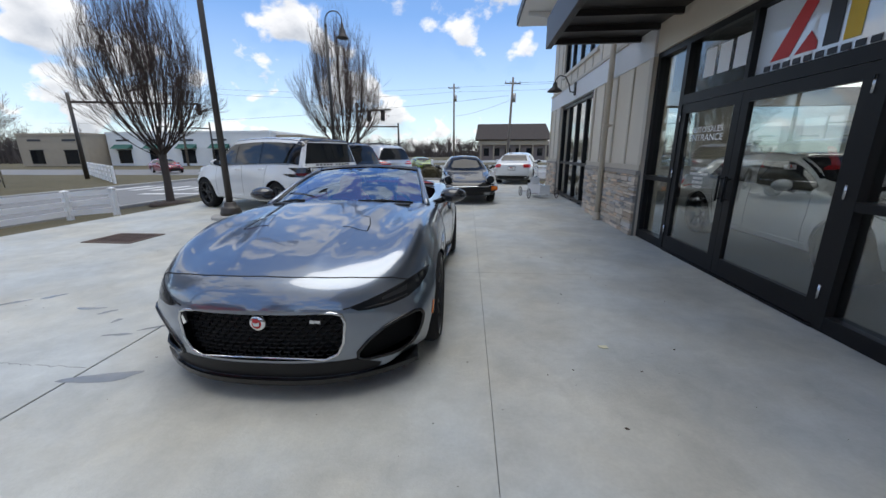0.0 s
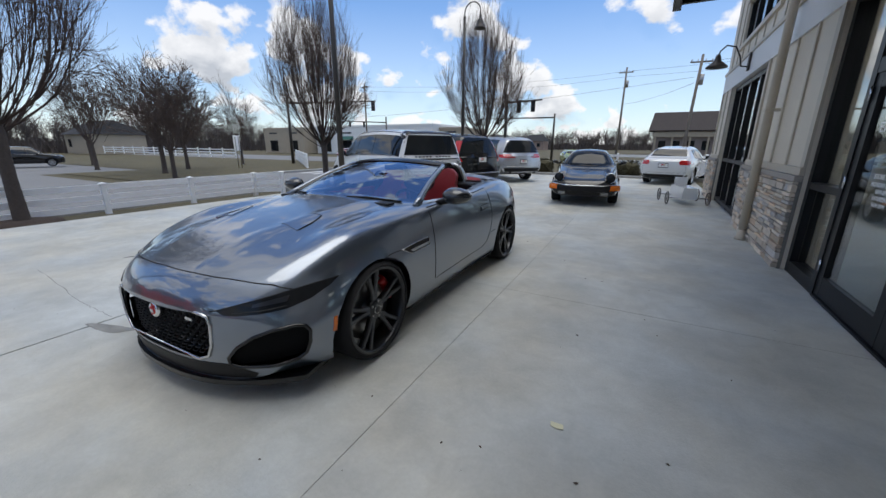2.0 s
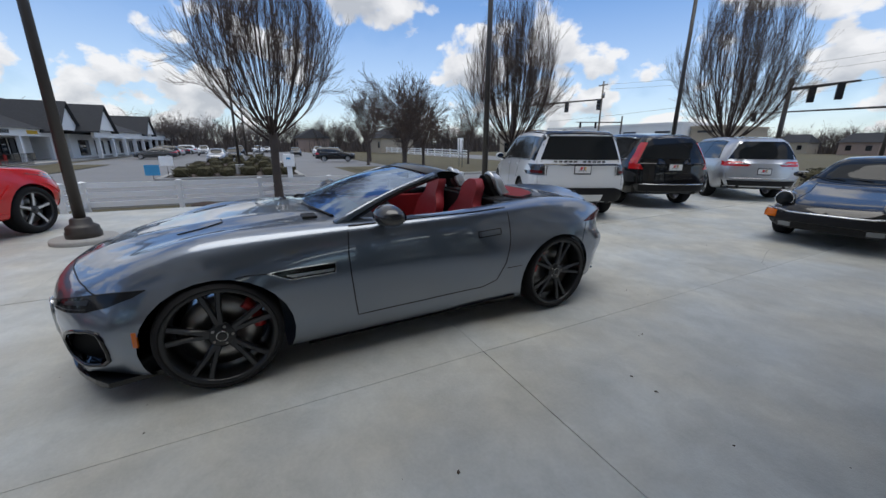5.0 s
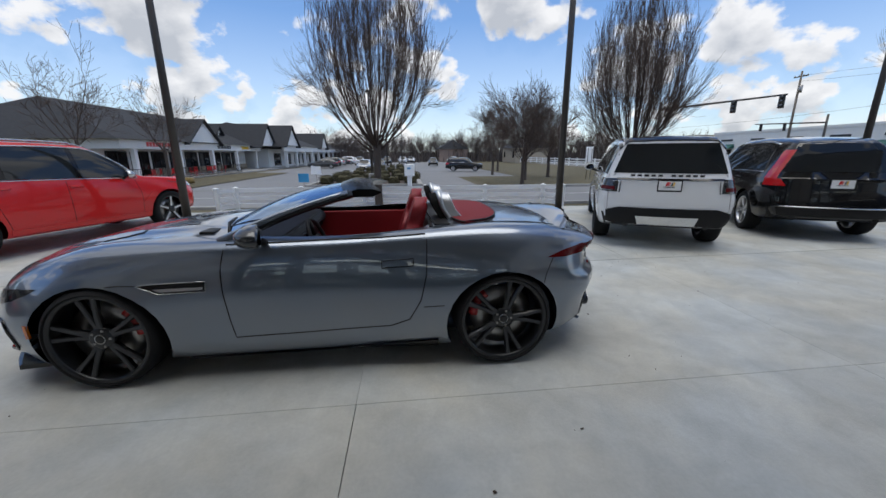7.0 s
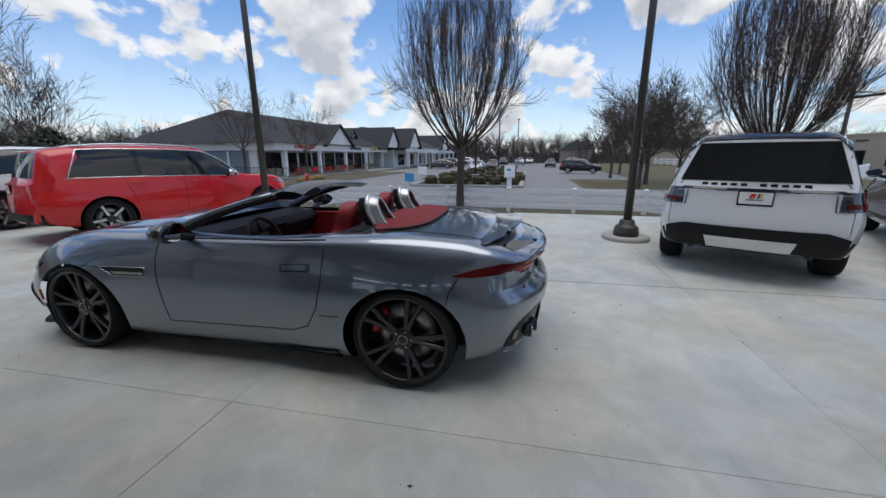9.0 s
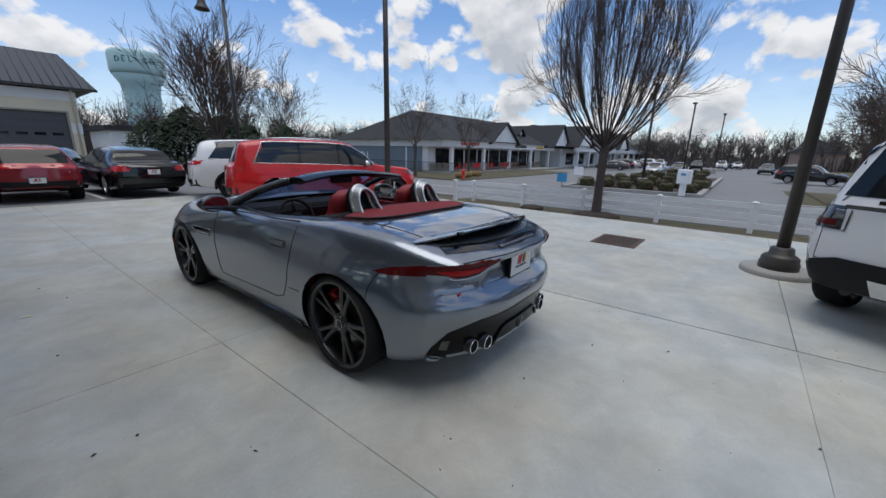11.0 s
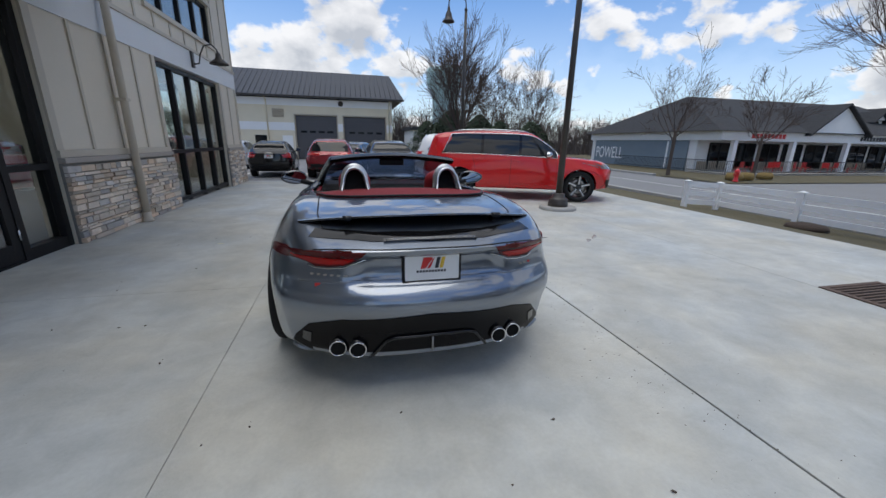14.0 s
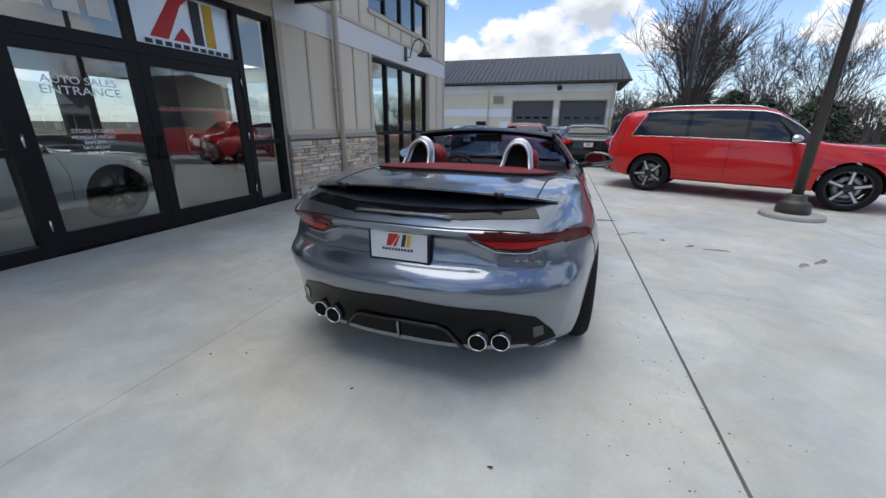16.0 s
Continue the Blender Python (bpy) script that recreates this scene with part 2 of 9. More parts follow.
RIM_BLACK = material("gloss_black_rim", (0.028, 0.029, 0.032), 0.28, metal=0.6, coat=0.4, grain=0.1)
RIM_GREY = material("satin_graphite_rim", (0.052, 0.054, 0.060), 0.32, metal=0.9, coat=0.3, grain=0.1)
RIM_SILVER = material("machined_alloy", (0.62, 0.62, 0.63), 0.28, metal=1.0, grain=0.05)
STEEL = material("brake_steel", (0.35, 0.34, 0.33), 0.38, metal=1.0, grain=0.1)
CALIPER = material("red_caliper", (0.42, 0.012, 0.015), 0.35, coat=0.4)
CHROME = material("chrome", (0.78, 0.78, 0.79), 0.08, metal=1.0)
SATIN_SILVER = material("satin_silver", (0.60, 0.61, 0.62), 0.25, metal=1.0)
BLACK_PLASTIC = material("black_plastic", (0.011, 0.011, 0.012), 0.5, spec=0.25, grain=0.15)
HOOP_SILVER = material("brushed_silver", (0.56, 0.57, 0.58), 0.40, metal=1.0, grain=0.05, grain_scale=120)
CAR_GLASS = material("tinted_car_glass", (0.018, 0.021, 0.023), 0.03, spec=0.6, blotch=0.2, blotch_scale=1.2)
GLOSS_BLACK = material("gloss_black", (0.006, 0.006, 0.007), 0.08, spec=0.4, coat=0.2)
PAINT_GREY = material("grey_metallic_paint", (0.158, 0.190, 0.240), 0.31, metal=0.85, coat=1.0, coat_ior=2.0, coat_rough=0.025, flake=0.10, grain=0.03, grain_scale=300)
PAINT_WHITE = material("white_paint", (0.71, 0.72, 0.73), 0.25, coat=1.0, blotch=0.02)
PAINT_BLACK = material("black_paint", (0.007, 0.007, 0.008), 0.12, spec=0.3, coat=0.6, coat_ior=1.5)
PAINT_SILVER = material("silver_paint", (0.52, 0.53, 0.55), 0.3, metal=0.7, coat=1.0, flake=0.1)
PAINT_RED = material("red_paint", (0.60, 0.009, 0.010), 0.3, spec=0.3, coat=0.8, metal=0.0)
PAINT_DKRED = material("dark_red_paint", (0.28, 0.012, 0.02), 0.25, coat=1.0, metal=0.3)
PAINT_BLUE = material("dark_blue_paint", (0.03, 0.05, 0.09), 0.25, coat=1.0, metal=0.3)
PAINT_GREEN = material("lime_green_paint", (0.20, 0.27, 0.03), 0.3, coat=1.0)
PAINT_DARK = material("graphite_paint", (0.03, 0.032, 0.036), 0.25, coat=1.0, metal=0.4)
RED_LEATHER = material("red_leather", (0.26, 0.012, 0.018), 0.5, grain=0.1, grain_scale=60, bump=0.03, bump_scale=180)
RED_CLOTH = material("red_canvas", (0.20, 0.014, 0.02), 0.85, grain=0.12, grain_scale=200, bump=0.03, bump_scale=300)
DARK_LEATHER = material("black_leather", (0.011, 0.011, 0.012), 0.5, spec=0.3, grain=0.1, bump=0.02, bump_scale=160)
LAMP_RED = material("red_lamp_lens", (0.52, 0.010, 0.012), 0.1, coat=1.0)
LAMP_CLEAR = material("headlamp_lens", (0.20, 0.21, 0.22), 0.06, coat=1.0, metal=0.4)
LAMP_DARK = material("smoked_lens", (0.02, 0.02, 0.022), 0.07, coat=1.0)
AMBER = material("amber_reflector", (0.70, 0.16, 0.01), 0.2, coat=0.8)
PLATE_WHITE = material("plate_white", (0.80, 0.80, 0.80), 0.4, grain=0.03)
LOGO_RED = material("logo_red", (0.62, 0.03, 0.03), 0.45)
LOGO_YELLOW = material("logo_yellow", (0.75, 0.48, 0.04), 0.45)
LOGO_DARK = material("logo_dark", (0.03, 0.032, 0.04), 0.45)
LETTER_WHITE = material("white_lettering", (0.90, 0.90, 0.90), 0.5)
SIGN_BLUE = material("blue_sign", (0.05, 0.30, 0.55), 0.5, grain=0.05)
RUST = material("rusty_iron", (0.11, 0.075, 0.06), 0.8, grain=0.3, grain_scale=30, blotch=0.2, bump=0.05)
WOOD_POLE = material("weathered_wood", (0.20, 0.17, 0.14), 0.9, grain=0.25, grain_scale=20, bump=0.05)
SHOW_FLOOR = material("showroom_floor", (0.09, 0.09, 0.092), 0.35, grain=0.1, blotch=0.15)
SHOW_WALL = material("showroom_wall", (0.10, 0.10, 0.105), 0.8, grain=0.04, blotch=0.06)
CABLE = material("black_cable", (0.03, 0.03, 0.03), 0.7)
GREEN_AWNING = material("green_awning", (0.03, 0.11, 0.09), 0.8, grain=0.1)

# glow of the fill panels added to brighten the showroom
FILL_PANEL = material("lit_diffuser", (0.9, 0.9, 0.9), 0.5)
FILL_PANEL.node_tree.nodes["Principled BSDF"].inputs["Emission Color"].default_value = (1.0, 0.97, 0.92, 1)
FILL_PANEL.node_tree.nodes["Principled BSDF"].inputs["Emission Strength"].default_value = 1.5
LAMP_DEEP = material("deep_red_lens", (0.085, 0.003, 0.004), 0.16, spec=0.22)

LAMP_STRIP = material("red_strip_lens", (0.42, 0.008, 0.008), 0.2, spec=0.25)
MIRROR = material("mirror_glass", (0.42, 0.43, 0.45), 0.02, metal=1.0)
HEAD_DARK = material("smoked_headlamp", (0.010, 0.011, 0.013), 0.10, spec=0.25)
MATT_BLACK = material("matt_black", (0.008, 0.008, 0.008), 0.8, spec=0.15, grain=0.1)
DARK_STEEL = material("dark_steel", (0.05, 0.05, 0.052), 0.3, metal=1.0, grain=0.1)
# the film's pale blue has the sky's reflection put into its colour
FILM = material("pale_blue_film", (0.80, 0.85, 0.90), 0.3, grain=0.03, coat=1.0, coat_ior=2.2)
# stronger glow of the fill strips added to brighten the showroom cars
FILL_STRIP = material("lit_strip", (0.9, 0.9, 0.9), 0.5)
FILL_STRIP.node_tree.nodes["Principled BSDF"].inputs["Emission Color"].default_value = (1.0, 0.98, 0.95, 1)
FILL_STRIP.node_tree.nodes["Principled BSDF"].inputs["Emission Strength"].default_value = 2.2
TWIG_MID = material("pale_twigs", (0.105, 0.082, 0.072), 0.95, spec=0.1, grain=0.25, grain_scale=8)
DIFFUSER_BLACK = material("satin_black", (0.005, 0.005, 0.006), 0.22, spec=0.15, grain=0.1)
TWIG_FINE = material("fine_twigs", (0.105, 0.080, 0.070), 0.95, spec=0.1, grain=0.2, grain_scale=8)
STONE_GREY = material("grey_ledge_stone", (0.47, 0.435, 0.40), 0.88, grain=0.22, grain_scale=40, blotch=0.2, blotch_scale=6, bump=0.12, bump_scale=30, rand=0.35)
STONE_TAN = material("tan_ledge_stone", (0.62, 0.48, 0.35), 0.85, grain=0.22, grain_scale=40, blotch=0.2, blotch_scale=6, bump=0.12, bump_scale=30, rand=0.30)

# ---- mesh helpers ----
from mathutils.bvhtree import BVHTree


def part(name, bm, mat, parent=None, label="", smooth=None, keep=False):
    """Links a bmesh as one mesh object, under parent if given."""
    me = bpy.data.meshes.new(name)
    bm.to_mesh(me)
    if not keep:
        bm.free()
    for m in mat if isinstance(mat, (list, tuple)) else [mat]:
        me.materials.append(m)
    if smooth is not None:
        me.shade_smooth()
        me.set_sharp_from_angle(angle=radians(smooth))
    ob = new(name, me)
    ob.parent = parent
    if label:
        tagged(ob, label)
    return ob


def thing(name, m, label, category, group="", kind=""):
    ob = new(name)
    ob.empty_display_size = 0.1
    ob.matrix_world = m
    return tagged(ob, label, category, group, kind)


def box(bm, x0, x1, y0, y1, z0, z1, bevel=0.0, mi=0):
    """A box by its bounds, with bevelled edges if asked."""
    r = bmesh.ops.create_cube(bm, size=1.0, matrix=Matrix.Translation(((x0 + x1) / 2, (y0 + y1) / 2, (z0 + z1) / 2)) @ Matrix.Diagonal((abs(x1 - x0), abs(y1 - y0), abs(z1 - z0), 1)))
    if bevel:
        edges = list({e for v in r["verts"] for e in v.link_edges})
        r = bmesh.ops.bevel(bm, geom=edges, offset=bevel, segments=2, profile=0.5, affect="EDGES")
    if mi:
        for f in {f for v in r["verts"] for f in v.link_faces}:
            f.material_index = mi
    return bm


def boxes(*rows, bevel=0.0):
    bm = bmesh.new()
    for row in rows:
        box(bm, *row, bevel=bevel)
    return bm


def tube(bm, pts, radii, n=8, caps=True, mi=0):
    """A round tube through pts with a radius at each."""
    pts = [Vector(p) for p in pts]
    if isinstance(radii, (int, float)):
        radii = [radii] * len(pts)
    rings, side = [], None
    for k, p in enumerate(pts):
        d = (pts[min(k + 1, len(pts) - 1)] - pts[max(k - 1, 0)]).normalized()
        if side is None:
            side = d.orthogonal().normalized()
        side = (side - d * side.dot(d)).normalized()
        up = d.cross(side)
        rings.append([bm.verts.new(p + radii[k] * (math.cos(a) * side + math.sin(a) * up)) for a in (2 * math.pi * j / n for j in range(n))])
    for a, b in zip(rings, rings[1:]):
        for j in range(n):
            f = bm.faces.new((a[j], a[(j + 1) % n], b[(j + 1) % n], b[j]))
            f.smooth, f.material_index = True, mi
    if caps and n > 2:
        bm.faces.new(rings[0][::-1]).material_index = mi
        bm.faces.new(rings[-1]).material_index = mi
    return bm


def lathe(bm, profile, n=32, axis="z", at=(0, 0, 0), mi=0, close=False, caps=True):
    """Turns (radius, height) pairs round an axis."""
    at, rings = Vector(at), []
    for r, h in profile:
        ring = []
        for j in range(n):
            a = 2 * math.pi * j / n
            c, s = r * math.cos(a), r * math.sin(a)
            ring.append(bm.verts.new(at + Vector({"z": (c, s, h), "x": (h, c, s), "y": (s, h, c)}[axis])))
        rings.append(ring)
    pairs = list(zip(rings, rings[1:])) + ([(rings[-1], rings[0])] if close else [])
    for a, b in pairs:
        for j in range(n):
            f = bm.faces.new((a[j], a[(j + 1) % n], b[(j + 1) % n], b[j]))
            f.smooth, f.material_index = True, mi
    if caps and not close:
        for ring, flip in ((rings[0], True), (rings[-1], False)):
            if (ring[0].co - ring[n // 2].co).length > 1e-5:
                bm.faces.new(ring[::-1] if flip else ring).material_index = mi
    return bm


def prism(bm, poly, depth, m=Matrix(), mi=0):
    """A flat outline of (x, z) pairs, given depth along y, moved by m."""
    a = [bm.verts.new(m @ Vector((x, 0, z))) for x, z in poly]
    b = [bm.verts.new(m @ Vector((x, depth, z))) for x, z in poly]
    n = len(poly)
    faces = [bm.faces.new(a), bm.faces.new(b[::-1])] + [bm.faces.new((a[k], b[k], b[(k + 1) % n], a[(k + 1) % n])) for k in range(n)]
    for f in faces:
        f.material_index = mi
    bmesh.ops.recalc_face_normals(bm, faces=faces)
    return bm


def sheet(xs, ys, zf):
    """A height field over the lines xs and ys."""
    bm = bmesh.new()
    grid = [[bm.verts.new((x, y, zf(x, y))) for y in ys] for x in xs]
    for i in range(len(xs) - 1):
        for j in range(len(ys) - 1):
            bm.faces.new((grid[i][j], grid[i + 1][j], grid[i + 1][j + 1], grid[i][j + 1]))
    bmesh.ops.recalc_face_normals(bm, faces=bm.faces)
    if bm.faces[:][0].normal.z < 0:
        bmesh.ops.reverse_faces(bm, faces=bm.faces)
    return bm


def curve(*pts):
    """A smooth function through (x, y) pairs that does not overshoot."""
    xs, ys = [p[0] for p in pts], [p[1] for p in pts]
    d = [(ys[k + 1] - ys[k]) / (xs[k + 1] - xs[k]) for k in range(len(xs) - 1)]
    m = [d[0]] + [0 if a * b <= 0 else 2 * a * b / (a + b) for a, b in zip(d, d[1:])] + [d[-1]]

    def at(x):
        if x <= xs[0]:
            return ys[0]
        if x >= xs[-1]:
            return ys[-1]
        k = max(i for i in range(len(xs) - 1) if xs[i] <= x)
        h = xs[k + 1] - xs[k]
        t = (x - xs[k]) / h
        return (2 * t**3 - 3 * t**2 + 1) * ys[k] + (t**3 - 2 * t**2 + t) * h * m[k] + (-2 * t**3 + 3 * t**2) * ys[k + 1] + (t**3 - t**2) * h * m[k + 1]

    return at


def text_mesh(body, size, mat, m, name="lettering", parent=None, depth=0.002):
    """Raised letters in the built-in font, standing in the plane y = 0 of m."""
    cu = bpy.data.curves.new(name, "FONT")
    cu.body, cu.size, cu.extrude = body, size, depth
    cu.align_x, cu.align_y = "CENTER", "CENTER"
    tmp = bpy.data.objects.new(name, cu)
    scene.collection.objects.link(tmp)
    me = bpy.data.meshes.new_from_object(tmp.evaluated_get(bpy.context.evaluated_depsgraph_get()))
    bpy.data.objects.remove(tmp)
    bpy.data.curves.remove(cu)
    me.transform(m @ Matrix.Rotation(radians(90), 4, "X"))
    me.materials.clear()
    me.materials.append(mat)
    ob = new(name, me)
    ob.parent = parent
    return ob

# ---- ground ----
def ground_z(x, y):
    """The lot is level; it falls to the street beyond the grass strip and to the parking behind the lot."""
    a = curve((-60, -0.6), (-21, -0.56), (-12.6, -0.5), (-11.4, -0.44), (-8.2, -0.03), (-7.8, 0.0))(x)
    b = curve((-60, -0.5), (-28, -0.4), (-6.2, 0.0))(y)
    c = curve((20.0, 0.0), (30, -0.25), (45, -0.4))(y)
    return min(a, b, c)


far_lines = [-1500, -600, -300, -150, -90]
gx = far_lines + [-60, -45, -30, -22, -16, -12.6, -12, -11.4, -10.8, -10, -9, -8.2, -7.8, 0, 8, 20, 60, 200, 1500]
gy = far_lines + [-60, -45, -36, -28, -22, -16, -11, -6.2, -3, 0, 4, 8, 12, 16, 20, 23, 26, 30, 37, 45, 60, 100, 300, 1500]
tagged(part("ground", sheet(gx, gy, lambda x, y: ground_z(x, y) - 0.05), GRASS), "dull winter grass ground reaching to the horizon", "ground", kind="structure")


def laid(name, x0, x1, y0, y1, mat, label, up=0.0, nx=24, ny=24, category="road"):
    xs, ys = np.linspace(x0, x1, nx).tolist(), np.linspace(y0, y1, ny).tolist()
    return tagged(part(name, sheet(xs, ys, lambda x, y: ground_z(x, y) - 0.04 + up), mat, smooth=30), label, category, kind="structure")


laid("road", -21.0, -12.7, -120, 34, ROAD, "worn grey two-lane street asphalt", 0.004, 8, 40)
laid("parking_lot", -110, -21.2, -13.5, 9.5, ROAD, "wide grey asphalt parking lot of the shopping strip", 0.0, 14, 14)
laid("parking_lot", -110, -33.2, 9.504, 15.2, ROAD, "grey asphalt lane of the parking lot by the lawn", 0.0, 10, 4)
laid("driveway", 1.4, 9.0, 19.62, 34.0, ROAD, "grey asphalt drive behind the dealership", 0.012, 6, 8)
laid("cross_road", -160, 90, 34, 46, ROAD, "grey asphalt cross street", 0.004, 20, 6)
laid("rear_parking", -7.5, 60, -29.5, -5.95, ASPHALT, "dark asphalt parking with white stall lines", 0.03, 10, 16)

# ---- concrete lot: one slab a field, with open joints ----
lot = thing("concrete_lot", Matrix(), "pale grey broom-finished concrete lot with dark joints", "pavement", kind="structure")
JOINT_X = [-8.0, -5.05, -2.22, 0.44, 3.12]
JOINT_SKEW = [0.0, 0.037, 0.037, 0.021, 0.0]     # the long joints run slightly askew of the facade
JOINT_Y = [-5.9, -2.7, 0.79, 4.28, 7.79, 11.3, 14.8, 19.6]
part("joint_bed", boxes((-8.0, 3.1, -5.9, 19.6, -0.25, -0.014)), JOINT, lot)

# ---- dealership building ----
XW, YC = 3.02, 4.42           # wall face and middle of the entrance
Y0, Y1 = -5.75, 14.6          # ends of the facade
WIN = ((-4.23, -0.69), (9.53, 13.07))
DOOR = (2.29, 6.52)
Z_BAND, Z_BAND2, Z_TOP = 2.82, 3.27, 6.0

wall_w = thing("wall_front", Matrix(), "two-storey facade of taupe panels over ledge stone", "wall", kind="structure")
piers = [(Y0, WIN[0][0]), (WIN[0][1], DOOR[0]), (DOOR[1], WIN[1][0]), (WIN[1][1], Y1)]
for a, b in piers:
    part("lower_wall", boxes((XW, XW + 0.3, a, b, 0.0, Z_BAND)), PANEL, wall_w)
    part("stone_backing", boxes((XW - 0.035, XW - 0.002, a, b, 0.0, 1.03)), MORTAR, wall_w)
    part("stone_cap", boxes((XW - 0.085, XW - 0.002, a, b, 1.03, 1.10), bevel=0.008), STONE_CAP, wall_w)
    part("base_trim", boxes((XW - 0.05, XW - 0.002, a + 0.002, b - 0.002, 1.102, 1.19)), TRIM, wall_w)
    for y in (a + 0.06, b - 0.06):
        part("corner_trim", boxes((XW - 0.03, XW - 0.001, y - 0.06, y + 0.06, 1.192, Z_BAND - 0.002)), TRIM, wall_w)
    n = max(1, round((b - a) / 0.72))
    for k in range(1, n):
        y = a + (b - a) * k / n
        part("batten", boxes((XW - 0.022, XW - 0.001, y - 0.025, y + 0.025, 1.192, Z_BAND - 0.002)), TRIM, wall_w)
part("header_wall", boxes((XW + 0.002, XW + 0.3, DOOR[0], DOOR[1], 2.86, Z_TOP), ), PANEL, wall_w)
part("band", boxes((XW - 0.03, XW + 0.28, Y0, DOOR[0], Z_BAND, Z_BAND2), (XW - 0.03, XW + 0.28, DOOR[1], Y1, Z_BAND, Z_BAND2)), BAND, wall_w)
part("band_ledge", boxes((XW - 0.06, XW - 0.002, Y0, Y1, Z_BAND2, Z_BAND2 + 0.06)), TRIM, wall_w)
UP0, UP1 = 3.72, 4.66
ups = [(Y0, WIN[0][0]), (WIN[0][1], DOOR[0]), (DOOR[1], WIN[1][0]), (WIN[1][1], Y1)]
for a, b in ups:
    part("upper_wall", boxes((XW, XW + 0.3, a, b, Z_BAND2, Z_TOP)), PANEL, wall_w)
for a, b in WIN:
    part("upper_apron", boxes((XW, XW + 0.3, a, b, Z_BAND2, UP0), (XW, XW + 0.3, a, b, UP1, Z_TOP)), PANEL, wall_w)
    part("upper_sill", boxes((XW - 0.05, XW - 0.001, a - 0.05, b + 0.05, UP0 - 0.09, UP0), (XW - 0.04, XW - 0.001, a - 0.05, b + 0.05, UP1, UP1 + 0.09)), TRIM, wall_w)
y = Y0 + 0.02
while y < Y1:
    if not any(a - 0.03 < y < b + 0.03 for a, b in WIN) and not DOOR[0] - 0.8 < y < DOOR[1] + 0.8:
        part("upper_batten", boxes((XW - 0.02, XW - 0.001, y - 0.03, y + 0.03, Z_BAND2 + 0.062, Z_TOP)), TRIM, wall_w)
    elif any(a < y < b for a, b in WIN):
        part("upper_batten", boxes((XW - 0.02, XW - 0.001, y - 0.03, y + 0.03, Z_BAND2 + 0.062, UP0 - 0.092)), TRIM, wall_w)
    y += 0.68
for y, name in ((Y0, "wall_end"), (Y1 - 0.3, "wall_end_far")):
    w = part(name, boxes((XW + 0.302, 16.0, y, y + 0.3, 0.0, 0.9), (XW + 0.302, 16.0, y, y + 0.3, 2.9, Z_TOP), (XW + 0.302, 4.5, y, y + 0.3, 0.9, 2.9), (8.0, 9.5, y, y + 0.3, 0.9, 2.9), (13.0, 16.0, y, y + 0.3, 0.9, 2.9)), PANEL)
    for xa, xb in ((4.5, 8.0), (9.5, 13.0)):
        g = part("pane", boxes((xa, xb, y + 0.14, y + 0.15, 0.9, 2.9)), GLASS_STORE, w)
        g.visible_shadow = False
    tagged(w, "taupe panelled side wall of the dealership", "wall", kind="structure")
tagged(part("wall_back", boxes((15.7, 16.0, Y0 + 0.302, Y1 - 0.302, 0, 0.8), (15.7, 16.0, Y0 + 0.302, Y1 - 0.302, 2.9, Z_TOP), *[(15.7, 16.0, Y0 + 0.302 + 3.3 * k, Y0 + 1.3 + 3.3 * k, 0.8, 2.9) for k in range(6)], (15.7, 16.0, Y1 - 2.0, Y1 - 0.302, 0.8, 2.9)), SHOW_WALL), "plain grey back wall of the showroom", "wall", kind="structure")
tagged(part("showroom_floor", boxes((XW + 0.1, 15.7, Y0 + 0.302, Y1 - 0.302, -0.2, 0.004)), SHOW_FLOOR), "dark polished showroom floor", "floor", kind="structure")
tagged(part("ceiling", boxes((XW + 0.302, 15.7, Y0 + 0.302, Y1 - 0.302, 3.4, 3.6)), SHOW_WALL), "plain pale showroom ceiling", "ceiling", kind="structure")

# added fill lights, no known fixtures: strips hidden behind the header, panels deeper in
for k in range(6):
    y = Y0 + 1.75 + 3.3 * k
    for x, w, lit, label in ((3.72, 0.30, FILL_STRIP, "added fill light strip on the ceiling behind the shop windows"), (11.5, 0.9, FILL_PANEL, "added fill light panel on the ceiling deep in the showroom")):
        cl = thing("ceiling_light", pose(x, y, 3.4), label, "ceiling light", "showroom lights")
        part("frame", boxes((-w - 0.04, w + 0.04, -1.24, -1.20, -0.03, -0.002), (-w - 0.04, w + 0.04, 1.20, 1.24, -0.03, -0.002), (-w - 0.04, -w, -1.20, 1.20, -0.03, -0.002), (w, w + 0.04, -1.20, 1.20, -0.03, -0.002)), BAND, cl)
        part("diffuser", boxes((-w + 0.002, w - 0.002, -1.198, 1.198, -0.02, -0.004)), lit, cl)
roof = thing("roof", Matrix(), "deep overhanging flat roof with grey soffit and dark fascia", "roof", kind="structure")
part("soffit", boxes((XW - 1.25, 16.6, Y0 - 1.25, Y1 + 1.25, Z_TOP, Z_TOP + 0.05)), BAND, roof)
part("fascia", boxes((XW - 1.3, 16.7, Y0 - 1.3, Y1 + 1.3, Z_TOP + 0.052, Z_TOP + 0.34)), DARK_SOFFIT, roof)
for y in (Y0 + 0.25, Y1 - 0.25, WIN[0][1] + 0.4, WIN[1][0] - 0.4):
    bm = bmesh.new()
    prism(bm, [(XW - 0.02, 5.3), (XW - 0.02, 5.99), (XW - 1.05, 5.99), (XW - 1.05, 5.87), (XW - 0.5, 5.8), (XW - 0.2, 5.62), (XW - 0.12, 5.3)], 0.14, Matrix.Translation((0, y - 0.07, 0)))
    part("bracket", bm, BAND, roof)

